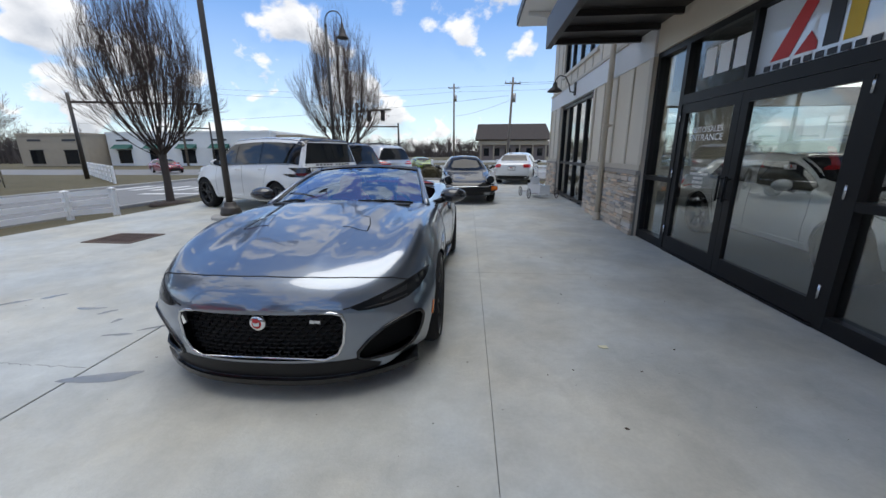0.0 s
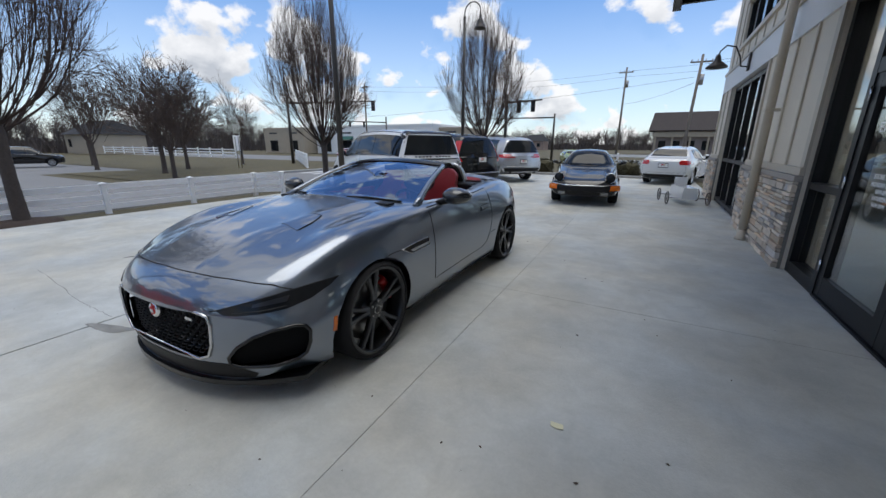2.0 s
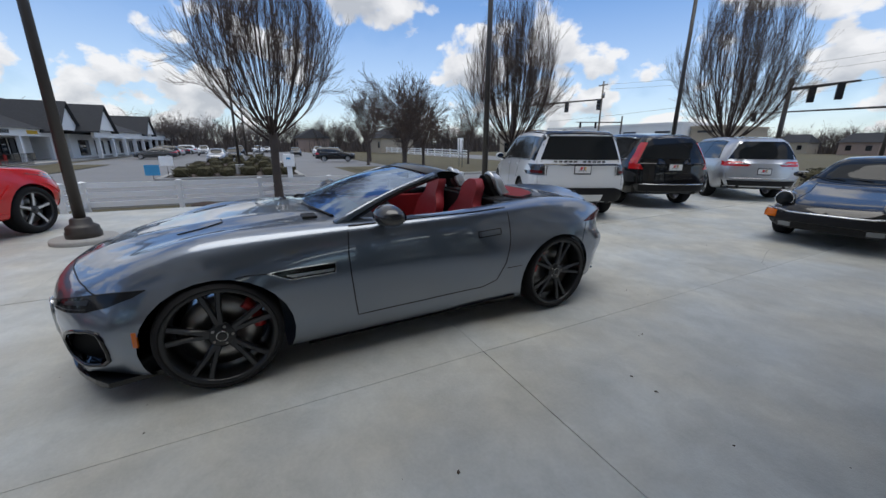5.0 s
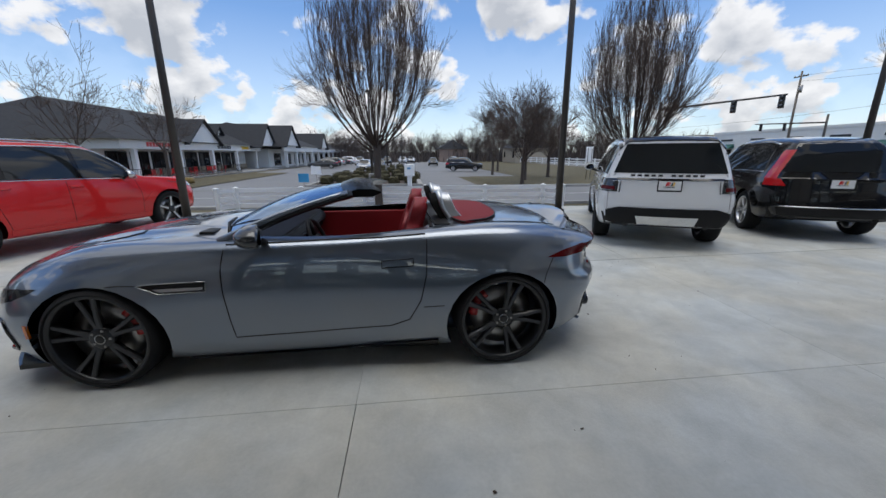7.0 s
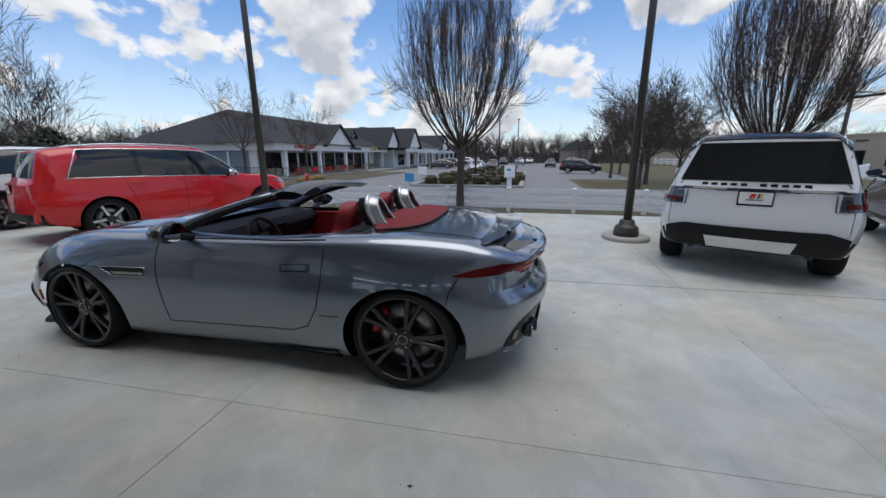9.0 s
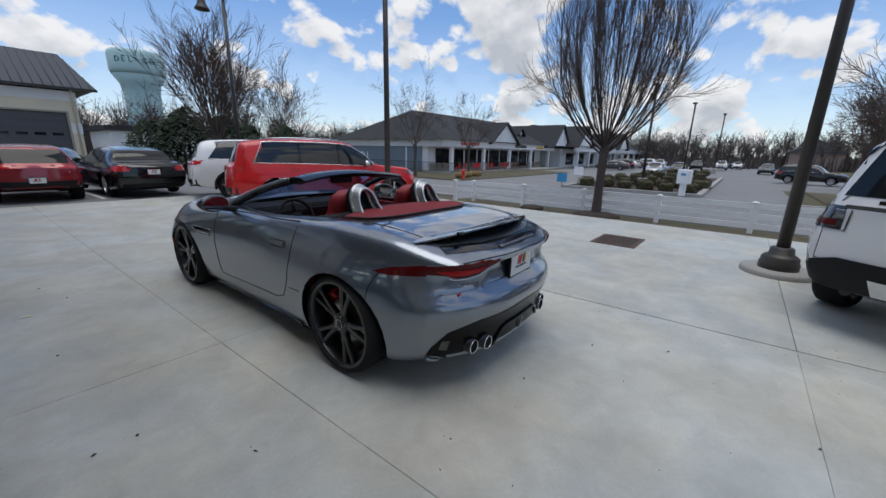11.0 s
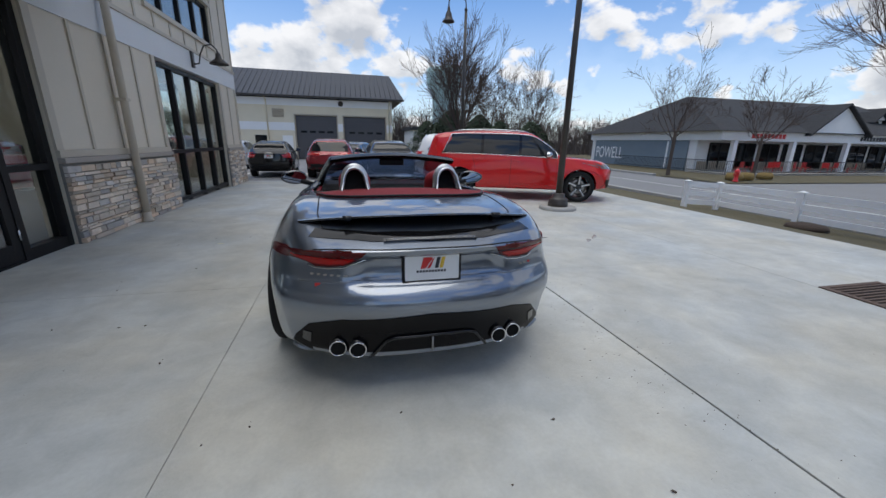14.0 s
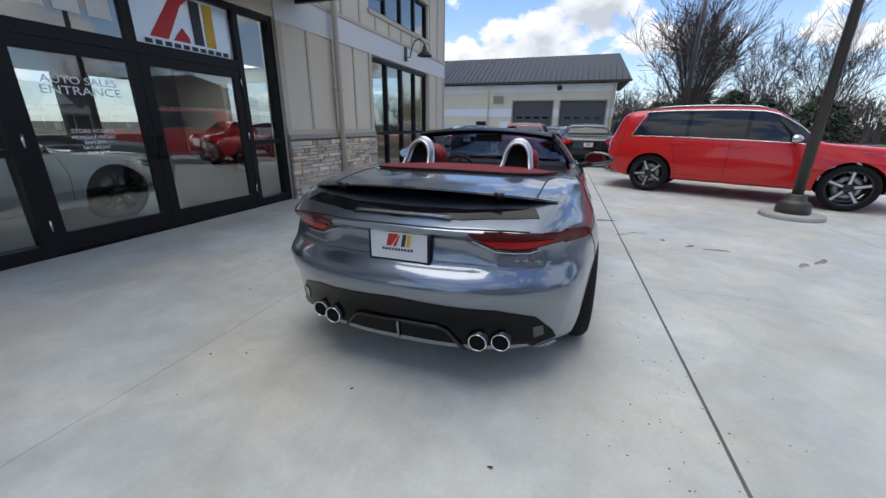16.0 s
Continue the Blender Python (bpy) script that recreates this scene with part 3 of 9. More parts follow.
canopy = thing("entrance_canopy", Matrix(), "dark brown flat metal canopy over the entrance", "canopy")
part("frame", boxes((1.5, XW - 0.03, 1.62, 7.22, 3.24, 3.60), bevel=0.01), DARK_SOFFIT, canopy)
for k in range(9):
    y = 1.75 + k * 0.66
    part("rib", boxes((1.56, XW - 0.05, y, y + 0.06, 3.16, 3.238)), DARK_SOFFIT, canopy)
part("front_beam", boxes((1.46, 1.56, 1.58, 7.26, 3.14, 3.62), bevel=0.01), DARK_SOFFIT, canopy)

# ---- glazing ----
def bar(bm, x, d, a, b):
    """A frame bar from corner a = (y, z) to corner b."""
    box(bm, x, x + d, a[0], b[0], a[1], b[1])


def glazed(name, y0, y1, z0, z1, ys, zs, x, label, frame_w=0.06, depth=0.12, pane=GLASS_STORE):
    w = thing(name, Matrix(), label, "window", kind="structure")
    bm = bmesh.new()
    for y in ys:
        bar(bm, x, depth, (max(y0, y - frame_w / 2), z0), (min(y1, y + frame_w / 2), z1))
    edges = sorted(ys)
    for a, b in zip(edges, edges[1:]):
        for z in zs:
            bar(bm, x + 0.002, depth - 0.004, (a + frame_w / 2 if a > y0 else a + frame_w / 2, max(z0, z - frame_w / 2)), (b - frame_w / 2, min(z1, z + frame_w / 2)))
        for za, zb in zip(zs, zs[1:]):
            g = part("pane", boxes((x + depth / 2 - 0.004, x + depth / 2 + 0.004, a + frame_w / 2 - 0.004, b - frame_w / 2 + 0.004, za + frame_w / 2 - 0.004, zb - frame_w / 2 + 0.004)), pane, w)
            g.visible_shadow = False
    part("window_frame", bm, BLACK_FRAME, w)
    return w


for k, (a, b) in enumerate(WIN):
    n = 4
    glazed(f"window_{k + 1}", a, b, 0.02, Z_BAND - 0.04, [a + 0.04] + [a + (b - a) * j / n for j in range(1, n)] + [b - 0.04], [0.09, 1.08, Z_BAND - 0.07], XW + 0.06, "tall black-framed showroom window in four bays", 0.075, 0.12)
    glazed(f"window_{k + 3}", a, b, UP0, UP1, [a + 0.04] + [a + (b - a) * j / n for j in range(1, n)] + [b - 0.04], [UP0 + 0.03, UP1 - 0.03], XW + 0.05, "upper black-framed strip window", 0.07, 0.1)

XD = XW + 0.04
front = thing("window_5", Matrix(), "black-framed entrance storefront with sidelights and transoms", "window", kind="structure")
bm = bmesh.new()
posts = (DOOR[0] + 0.045, 3.0, 5.66, DOOR[1] - 0.045)
for y in posts:
    bar(bm, XD, 0.15, (y - 0.045, 0.0), (y + 0.045, 2.86))
for a, b in zip(posts, posts[1:]):
    bar(bm, XD + 0.002, 0.146, (a + 0.045, 2.78), (b - 0.045, 2.858))
for a, b in (posts[:2], posts[2:]):
    for z0, z1 in ((0.0, 0.13), (0.97, 1.04)):
        bar(bm, XD + 0.002, 0.146, (a + 0.045, z0), (b - 0.045, z1))
bar(bm, XD + 0.002, 0.146, (3.045, 2.02), (5.615, 2.14))
bar(bm, XD + 0.002, 0.146, (4.40, 2.14), (4.46, 2.78))
bar(bm, XD - 0.01, 0.17, (3.045, 0.0), (5.615, 0.02))
part("window_frame", bm, BLACK_FRAME, front)
for y0, y1, z0, z1 in ((2.38, 2.955, 0.13, 0.97), (2.38, 2.955, 1.04, 2.78), (5.705, 6.43, 0.13, 0.97), (5.705, 6.43, 1.04, 2.78), (3.045, 4.40, 2.14, 2.78), (4.46, 5.615, 2.14, 2.78)):
    g = part("pane", boxes((XD + 0.07, XD + 0.078, y0, y1, z0, z1)), GLASS_STORE, front)
    g.visible_shadow = False


def door_leaf(name, y0, y1, hinge):
    d = thing(name, Matrix(), "tall black aluminium glass entrance door, closed", "door", kind="structure")
    bm = bmesh.new()
    x = XD + 0.01
    bar(bm, x, 0.055, (y0, 0.025), (y0 + 0.11, 2.015))
    bar(bm, x, 0.055, (y1 - 0.11, 0.025), (y1, 2.015))
    bar(bm, x + 0.001, 0.053, (y0 + 0.11, 0.025), (y1 - 0.11, 0.22))
    bar(bm, x + 0.001, 0.053, (y0 + 0.11, 1.90), (y1 - 0.11, 2.015))
    part("door_frame", bm, BLACK_FRAME, d)
    g = part("pane", boxes((x + 0.024, x + 0.03, y0 + 0.105, y1 - 0.105, 0.215, 1.905)), GLASS_STORE, d)
    g.visible_shadow = False
    yh = y1 - 0.055 if hinge == 0 else y0 + 0.055
    bm = bmesh.new()
    tube(bm, [(x - 0.055, yh, 0.86), (x - 0.055, yh, 1.14)], 0.013, 10)
    for z in (0.89, 1.11):
        tube(bm, [(x + 0.002, yh, z), (x - 0.055, yh, z)], 0.009, 8)
    part("door_handle", bm, BLACK_FRAME, d)
    yk = y0 + 0.004 if hinge == 0 else y1 - 0.004
    for z in (0.25, 1.05, 1.8):
        bm = bmesh.new()
        tube(bm, [(x - 0.012, yk, z), (x - 0.012, yk, z + 0.12)], 0.012, 8)
        part("hinge", bm, SATIN_SILVER, d)
    return d


door_leaf("door_1", 3.047, 4.427, 0)
door_text = door_leaf("door_2", 4.433, 5.613, 1)

# ---- cars: a shell lofted from curves, with every fitting laid onto it ----
# A car is built with its nose at y = 0, its tail at y = length, and its left side towards +x.
def boolean_cut(ob, cutter):
    """Cuts the bmesh cutter out of ob."""
    me = bpy.data.meshes.new("cut")
    cutter.to_mesh(me)
    cutter.free()
    tmp = new("cut", me)
    mod = ob.modifiers.new("cut", "BOOLEAN")
    mod.operation, mod.solver, mod.object = "DIFFERENCE", "EXACT", tmp
    old = ob.data
    res = bpy.data.meshes.new_from_object(ob.evaluated_get(bpy.context.evaluated_depsgraph_get()))
    ob.modifiers.remove(mod)
    ob.data = res
    res.name = old.name
    bpy.data.meshes.remove(old)
    bpy.data.objects.remove(tmp)
    bpy.data.meshes.remove(me)
    return ob


def shell(c, stations=64, per=5):
    """The closed outer skin of a car from its curves."""
    L, rows = c["L"], []
    ys = [L * (0.5 - 0.5 * math.cos(math.pi * k / (stations - 1))) * 0.35 + L * k / (stations - 1) * 0.65 for k in range(stations)]
    for y in ys:
        zb, ws, wm, zm, wb, zl, zt = (c[k](y) for k in ("bot", "sill", "wide", "wide_z", "belt_w", "belt", "top"))
        h = max(zt - zl, 0.02)
        wr = max(wb - (c["lean"] * h + c["shelf"]), 0.4 * wb)
        pts = [(0, zb), (ws * 0.7, zb), (ws, zb + 0.05), (wm, zm), (wb, zl), (wr, zl + c["crown"] * h), (wr * 0.55, zl + (c["crown"] + (1 - c["crown"]) * 0.75) * h), (0, zt)]
        ext = [(-pts[1][0], pts[1][1])] + pts + [(-pts[-2][0], pts[-2][1])]
        row = []
        for k in range(len(pts) - 1):
            a, b, d, e = (Vector(ext[k + j]) for j in range(4))
            for s in range(per):
                t = s / per
                ca = 0.5 * ((2 * b) + (d - a) * t + (2 * a - 5 * b + 4 * d - e) * t * t + (3 * b - a - 3 * d + e) * t**3)
                li = b.lerp(d, t)
                p = li.lerp(ca, 0.0 if k == 0 else 0.8)
                row.append((max(p.x, 0.0), p.y))
        row.append(pts[-1])
        rows.append(row)

    def warp(x, y, z):
        f, r = max(0.0, 1 - y / c["df"]), max(0.0, 1 - (L - y) / c["dr"])
        a = abs(x) / (c["W"] / 2)
        if "dent" in c and r > 0:
            y -= c["dent"](abs(x), z) * r * r
        if "sculpt" in c:
            z += c["sculpt"](abs(x), y, z)
        return Vector((x, y + f * f * (c["bow_f"] * a**2.6 + c["rake_f"](z)) - r * r * (c["bow_r"] * a**2.6 + c["rake_r"](z)), z))

    bm = bmesh.new()
    n = len(rows[0])
    vr = [[bm.verts.new(warp(x, y, z)) for x, z in row] for y, row in zip(ys, rows)]
    vl = [[vr[k][i] if i in (0, n - 1) else bm.verts.new(warp(-rows[k][i][0], ys[k], rows[k][i][1])) for i in range(n)] for k in range(stations)]
    for k in range(stations - 1):
        for i in range(n - 1):
            bm.faces.new((vr[k][i], vr[k][i + 1], vr[k + 1][i + 1], vr[k + 1][i]))
            bm.faces.new((vl[k][i], vl[k + 1][i], vl[k + 1][i + 1], vl[k][i + 1]))
    cols = c.get("cols", 18)
    for k in (0, stations - 1):
        line = []
        for i in range(n):
            x, z = rows[k][i]
            if i in (0, n - 1):
                line.append([vr[k][i]])
            else:
                line.append([vl[k][i]] + [bm.verts.new(warp(x * (2 * j / cols - 1), ys[k], z)) for j in range(1, cols)] + [vr[k][i]])
        for a, b in zip(line, line[1:]):
            if len(a) == 1:
                for j in range(len(b) - 1):
                    bm.faces.new((a[0], b[j], b[j + 1]))
            elif len(b) == 1:
                for j in range(len(a) - 1):
                    bm.faces.new((a[j], b[0], a[j + 1]))
            else:
                for j in range(cols):
                    bm.faces.new((a[j], b[j], b[j + 1], a[j + 1]))
    bmesh.ops.remove_doubles(bm, verts=bm.verts, dist=0.0005)
    bmesh.ops.recalc_face_normals(bm, faces=bm.faces)
    return bm


class Skin:
    """Lays outlines onto a finished body."""

    def __init__(self, ob, L):
        me = ob.data
        self.L = L
        self.tree = BVHTree.FromPolygons([v.co for v in me.vertices], [p.vertices for p in me.polygons])

    def hit(self, view, a, b):
        o, d = {"L": ((3, a, b), (-1, 0, 0)), "R": ((-3, a, b), (1, 0, 0)), "F": ((a, -3, b), (0, 1, 0)), "B": ((a, self.L + 3, b), (0, -1, 0)), "T": ((a, b, 4), (0, 0, -1))}[view]
        p, nrm, _, _ = self.tree.ray_cast(Vector(o), Vector(d))
        if p is None:
            p, nrm, _, _ = self.tree.find_nearest(Vector(o) + Vector(d) * 2.2)
        if nrm.dot(Vector(d)) > 0:
            nrm = -nrm
        return p, nrm

    def patch(self, name, view, low, high, mat, parent, nu=10, nv=5, lift=0.006, thick=0.02, label=""):
        """A raised piece between two outlines of (a, b) pairs."""
        def along(line, t):
            seg = t * (len(line) - 1)
            k = min(int(seg), len(line) - 2)
            f = seg - k
            return line[k][0] * (1 - f) + line[k + 1][0] * f, line[k][1] * (1 - f) + line[k + 1][1] * f
        bm = bmesh.new()
        outer, inner = [], []
        for i in range(nu + 1):
            lo, hi = along(low, i / nu), along(high, i / nu)
            ro, ri = [], []
            for j in range(nv + 1):
                t = j / nv
                p, nrm = self.hit(view, lo[0] * (1 - t) + hi[0] * t, lo[1] * (1 - t) + hi[1] * t)
                ro.append(bm.verts.new(p + nrm * lift))
                ri.append(bm.verts.new(p - nrm * thick))
            outer.append(ro)
            inner.append(ri)
        for i in range(nu):
            for j in range(nv):
                bm.faces.new((outer[i][j], outer[i + 1][j], outer[i + 1][j + 1], outer[i][j + 1]))
            for j in (0, nv):
                bm.faces.new((outer[i][j], outer[i + 1][j], inner[i + 1][j], inner[i][j]))
        for i in (0, nu):
            for j in range(nv):
                bm.faces.new((outer[i][j], outer[i][j + 1], inner[i][j + 1], inner[i][j]))
        bmesh.ops.remove_doubles(bm, verts=bm.verts, dist=0.0004)
        bmesh.ops.recalc_face_normals(bm, faces=bm.faces)
        mid = outer[nu // 2][nv // 2]
        return part(name, bm, mat, parent, label, smooth=40)

    def line(self, name, view, pts, r, mat, parent, lift=0.0, steps=6, label="", closed=False):
        """A bead along (a, b) pairs."""
        path = []
        pts = list(pts) + ([pts[0]] if closed else [])
        for p, q in zip(pts, pts[1:]):
            for s in range(steps):
                t = s / steps
                hit, nrm = self.hit(view, p[0] + (q[0] - p[0]) * t, p[1] + (q[1] - p[1]) * t)
                path.append(hit + nrm * lift)
        hit, nrm = self.hit(view, *pts[-1])
        path.append(hit + nrm * lift)
        bm = bmesh.new()
        tube(bm, path, r, 6)
        return part(name, bm, mat, parent, label)


def wheel_meshes(R, width, spokes, double, rim_mat, face_mat, rim_r, hub_mat, heavy=1.0):
    """Meshes of one wheel with its axle along x and its face towards +x."""
    out = {}
    bm = bmesh.new()
    w = width / 2
    lathe(bm, [(rim_r, -w * 0.9), (rim_r + 0.012, -w), (R - 0.035, -w), (R - 0.012, -w * 0.86), (R, -w * 0.6), (R, w * 0.6), (R - 0.012, w * 0.86), (R - 0.035, w), (rim_r + 0.012, w), (rim_r, w * 0.9)], 48, "x", close=True)
    out["tyre"] = bm
    bm = bmesh.new()
    lathe(bm, [(rim_r + 0.004, w * 0.92), (rim_r - 0.012, w * 0.95), (rim_r - 0.022, w * 0.8), (rim_r - 0.035, w * 0.2), (rim_r - 0.03, -w * 0.9), (rim_r + 0.004, -w * 0.9)], 48, "x", caps=False)
    out["barrel"] = bm
    bm = bmesh.new()
    face = w * 0.80
    for k in range(spokes):
        a = 2 * math.pi * k / spokes + math.pi / 2
        for off in (-1, 1) if double else (0,):
            ha, ta = a + off * (0.10 if double else 0), a + off * (0.17 if double else 0)
            def at(r, ang, side, x):
                c, s = math.cos(ang), math.sin(ang)
                return Vector((x, r * c - side * s, r * s + side * c))
            hw, tw = (0.018 * heavy, 0.016 * heavy) if double else (0.036, 0.026)
            if not double:
                tw = 0.034
            r0, r1 = 0.045, rim_r - 0.012
            prof = [(r0, face * 0.82, hw), ((r0 + r1) / 2, face * 0.93, (hw + tw) / 2 * 0.8), (r1, face * 1.0, tw)]
            last = None
            for r, x, hwid in prof:
                ang = ha + (ta - ha) * (r - r0) / (r1 - r0)
                ring = [bm.verts.new(at(r, ang, s * hwid * q, x + dx)) for s, q, dx in ((-1, 1, -0.035), (-1, 1, -0.008), (-1, 0.6, 0.0), (1, 0.6, 0.0), (1, 1, -0.008), (1, 1, -0.035))]
                if last:
                    for j in range(6):
                        f = bm.faces.new((last[j], last[(j + 1) % 6], ring[(j + 1) % 6], ring[j]))
                        f.material_index = 1 if j == 2 else 0
                else:
                    bm.faces.new(ring)
                last = ring
            bm.faces.new(last[::-1])
    lathe(bm, [(0.075, face * 0.55), (0.075, face * 0.82), (0.06, face * 0.88), (0.0005, face * 0.88)], 24, "x")
    bmesh.ops.recalc_face_normals(bm, faces=bm.faces)
    out["spokes"] = bm
    bm = bmesh.new()
    lathe(bm, [(0.032, face * 0.87), (0.032, face * 0.94), (0.026, face * 0.97), (0.0005, face * 0.97)], 20, "x")
    out["cap"] = bm
    bm = bmesh.new()
    tube(bm, [(face * 0.95, 0.030 * math.cos(t), 0.030 * math.sin(t)) for t in np.linspace(0, 2 * math.pi, 21)], 0.0028, 5, caps=False)
    out["ring"] = bm
    bm = bmesh.new()
    lathe(bm, [(0.009, face * 0.86), (0.009, face * 0.915), (0.006, face * 0.925), (0.0005, face * 0.925)], 6, "x")
    out["nut"] = bm
    bm = bmesh.new()
    lathe(bm, [(0.07, -0.005), (rim_r * 0.74, -0.005), (rim_r * 0.74, 0.02), (0.07, 0.02)], 36, "x", close=True)
    out["disc"] = bm
    bm = bmesh.new()
    seg = [(math.cos(t) * rim_r * 0.70, math.sin(t) * rim_r * 0.70) for t in np.linspace(-0.45, 0.45, 7)]
    tube(bm, [(0.02, c, s) for c, s in seg], 0.036, 8)
    out["caliper"] = bm
    mats = {"tyre": RUBBER, "barrel": rim_mat, "spokes": (rim_mat, face_mat), "cap": hub_mat, "ring": SATIN_SILVER, "nut": STEEL, "disc": STEEL, "caliper": CALIPER}
    made = {}
    for k, b in out.items():
        me = bpy.data.meshes.new(k)
        b.to_mesh(me)
        b.free()
        for m in mats[k] if isinstance(mats[k], tuple) else [mats[k]]:
            me.materials.append(m)
        made[k] = me
    return made


def add_wheels(car, c, meshes, red=False, turn=0.0, spin=0.3):
    for y in c["hubs"]:
        for s in (1, -1):
            rim = new("wheel", meshes["barrel"])
            rim.parent = car
            steer = turn if y < c["L"] / 2 else 0.0
            m = Matrix.Translation((s * (c["track"] - c["tyre_w"] / 2), y, c["R"])) @ Matrix.Rotation(radians(steer) + (0 if s > 0 else math.pi), 4, "Z")
            rim.matrix_local = m
            for k, nm in (("tyre", "tyre"), ("spokes", "spokes"), ("cap", "centre_cap"), ("disc", "brake_disc")) + ((("caliper", "brake_caliper"),) if red else ()):
                o = new(nm, meshes[k])
                o.parent = rim
                if red and k == "cap":
                    new("cap_ring", meshes["ring"]).parent = o
                    for q in range(5):
                        nut = new("wheel_nut", meshes["nut"])
                        nut.parent = o
                        nut.matrix_local = Matrix.Translation((0, 0.056 * math.cos(q * 1.2566), 0.056 * math.sin(q * 1.2566)))
                if k == "spokes":
                    o.matrix_local = Matrix.Rotation(spin[0 if y < c["L"] / 2 else 1] if isinstance(spin, tuple) else spin + y, 4, "X")
                if k == "caliper":
                    o.matrix_local = Matrix.Rotation(math.radians(25 if y < c["L"] / 2 else 150), 4, "X") if s > 0 else Matrix.Rotation(math.radians(155 if y < c["L"] / 2 else 30), 4, "X")


def arch_cutter(c):
    bm = bmesh.new()
    for y in c["hubs"]:
        for s in (1, -1):
            x0, x1 = s * (c["track"] - c["tyre_w"] - 0.10), s * (c["W"] / 2 + 0.3)
            prof = []
            for k in range(28):
                a = 2 * math.pi * k / 28
                prof.append((y + c["arch"] * math.cos(a) * c.get("arch_l", 1.0), c["arch_z"] + c["arch"] * math.sin(a)))
            va = [bm.verts.new((x0, p, q)) for p, q in prof]
            vb = [bm.verts.new((x1, p, q)) for p, q in prof]
            bm.faces.new(va)
            bm.faces.new(vb[::-1])
            for k in range(28):
                bm.faces.new((va[k], vb[k], vb[(k + 1) % 28], va[(k + 1) % 28]))
    bmesh.ops.recalc_face_normals(bm, faces=bm.faces)
    return bm


def car_body(car, c, paint, stations=64, per=5, extra_cut=None):
    """The painted body with its wheel wells, as a part of the car, and its skin."""
    body = part("body", shell(c, stations, per), (paint, BLACK_PLASTIC), car)
    body.matrix_parent_inverse = Matrix()
    mw = car.matrix_world.copy()
    car.matrix_world = Matrix()
    bpy.context.view_layer.update()
    skin = Skin(body, c["L"])
    boolean_cut(body, arch_cutter(c))
    if extra_cut:
        boolean_cut(body, extra_cut)
    me = body.data
    for p in me.polygons:
        p.material_index = 0
        for y in c["hubs"]:
            d = ((p.center.y - y) / c.get("arch_l", 1.0), p.center.z - c["arch_z"])
            if math.hypot(*d) < c["arch"] * 1.004 and abs(p.center.x) < c["W"] / 2:
                nd = Vector((0, -d[0], -d[1]))
                if abs(p.normal.x) > 0.9 and abs(p.center.x) < c["track"] - c["tyre_w"] - 0.05 or (nd.length > 0 and p.normal.dot(nd.normalized()) > 0.8):
                    p.material_index = 1
    me.shade_smooth()
    me.set_sharp_from_angle(angle=radians(38))
    car.matrix_world = mw
    return body, skin


def mirror_housing(name, car, at, size, mat, sweep=1):
    """A rounded door mirror on a short arm; at is its middle."""
    x, y, z = at
    s = 1 if x > 0 else -1
    bm = bmesh.new()
    bmesh.ops.create_uvsphere(bm, u_segments=16, v_segments=10, radius=0.5)
    for v in bm.verts:
        p = v.co.copy()
        p.y = p.y if p.y < 0 else p.y * 0.25
        p.z *= 1 - 0.25 * (p.x * s)
        v.co = Vector((x + p.x * size[0], y + p.y * size[1], z + p.z * size[2]))
    for f in bm.faces:
        f.smooth = True
    turned = Matrix.Translation((x, y, z)) @ Matrix.Rotation(radians(17) * s, 4, "Z") @ Matrix.Translation((-x, -y, -z))
    bm.transform(turned)
    m = part(name, bm, mat, car)
    g = bmesh.new()
    bmesh.ops.create_circle(g, cap_ends=True, segments=20, radius=0.5)
    for v in g.verts:
        v.co = Vector((x + v.co.x * size[0] * 0.86, y + size[1] * 0.128, z + v.co.y * size[2] * 0.8 * (1 - 0.25 * v.co.x * s)))
    g.transform(turned)
    part("mirror_glass", g, MIRROR, m)
    g = bmesh.new()
    tube(g, [(x - s * size[0] * 0.25, y - 0.01, z - size[2] * 0.25), (x - s * size[0] * 0.8, y - 0.02, z - size[2] * 0.55)], [0.03, 0.022], 8)
    part("mirror_arm", g, BLACK_PLASTIC, m)
    return m


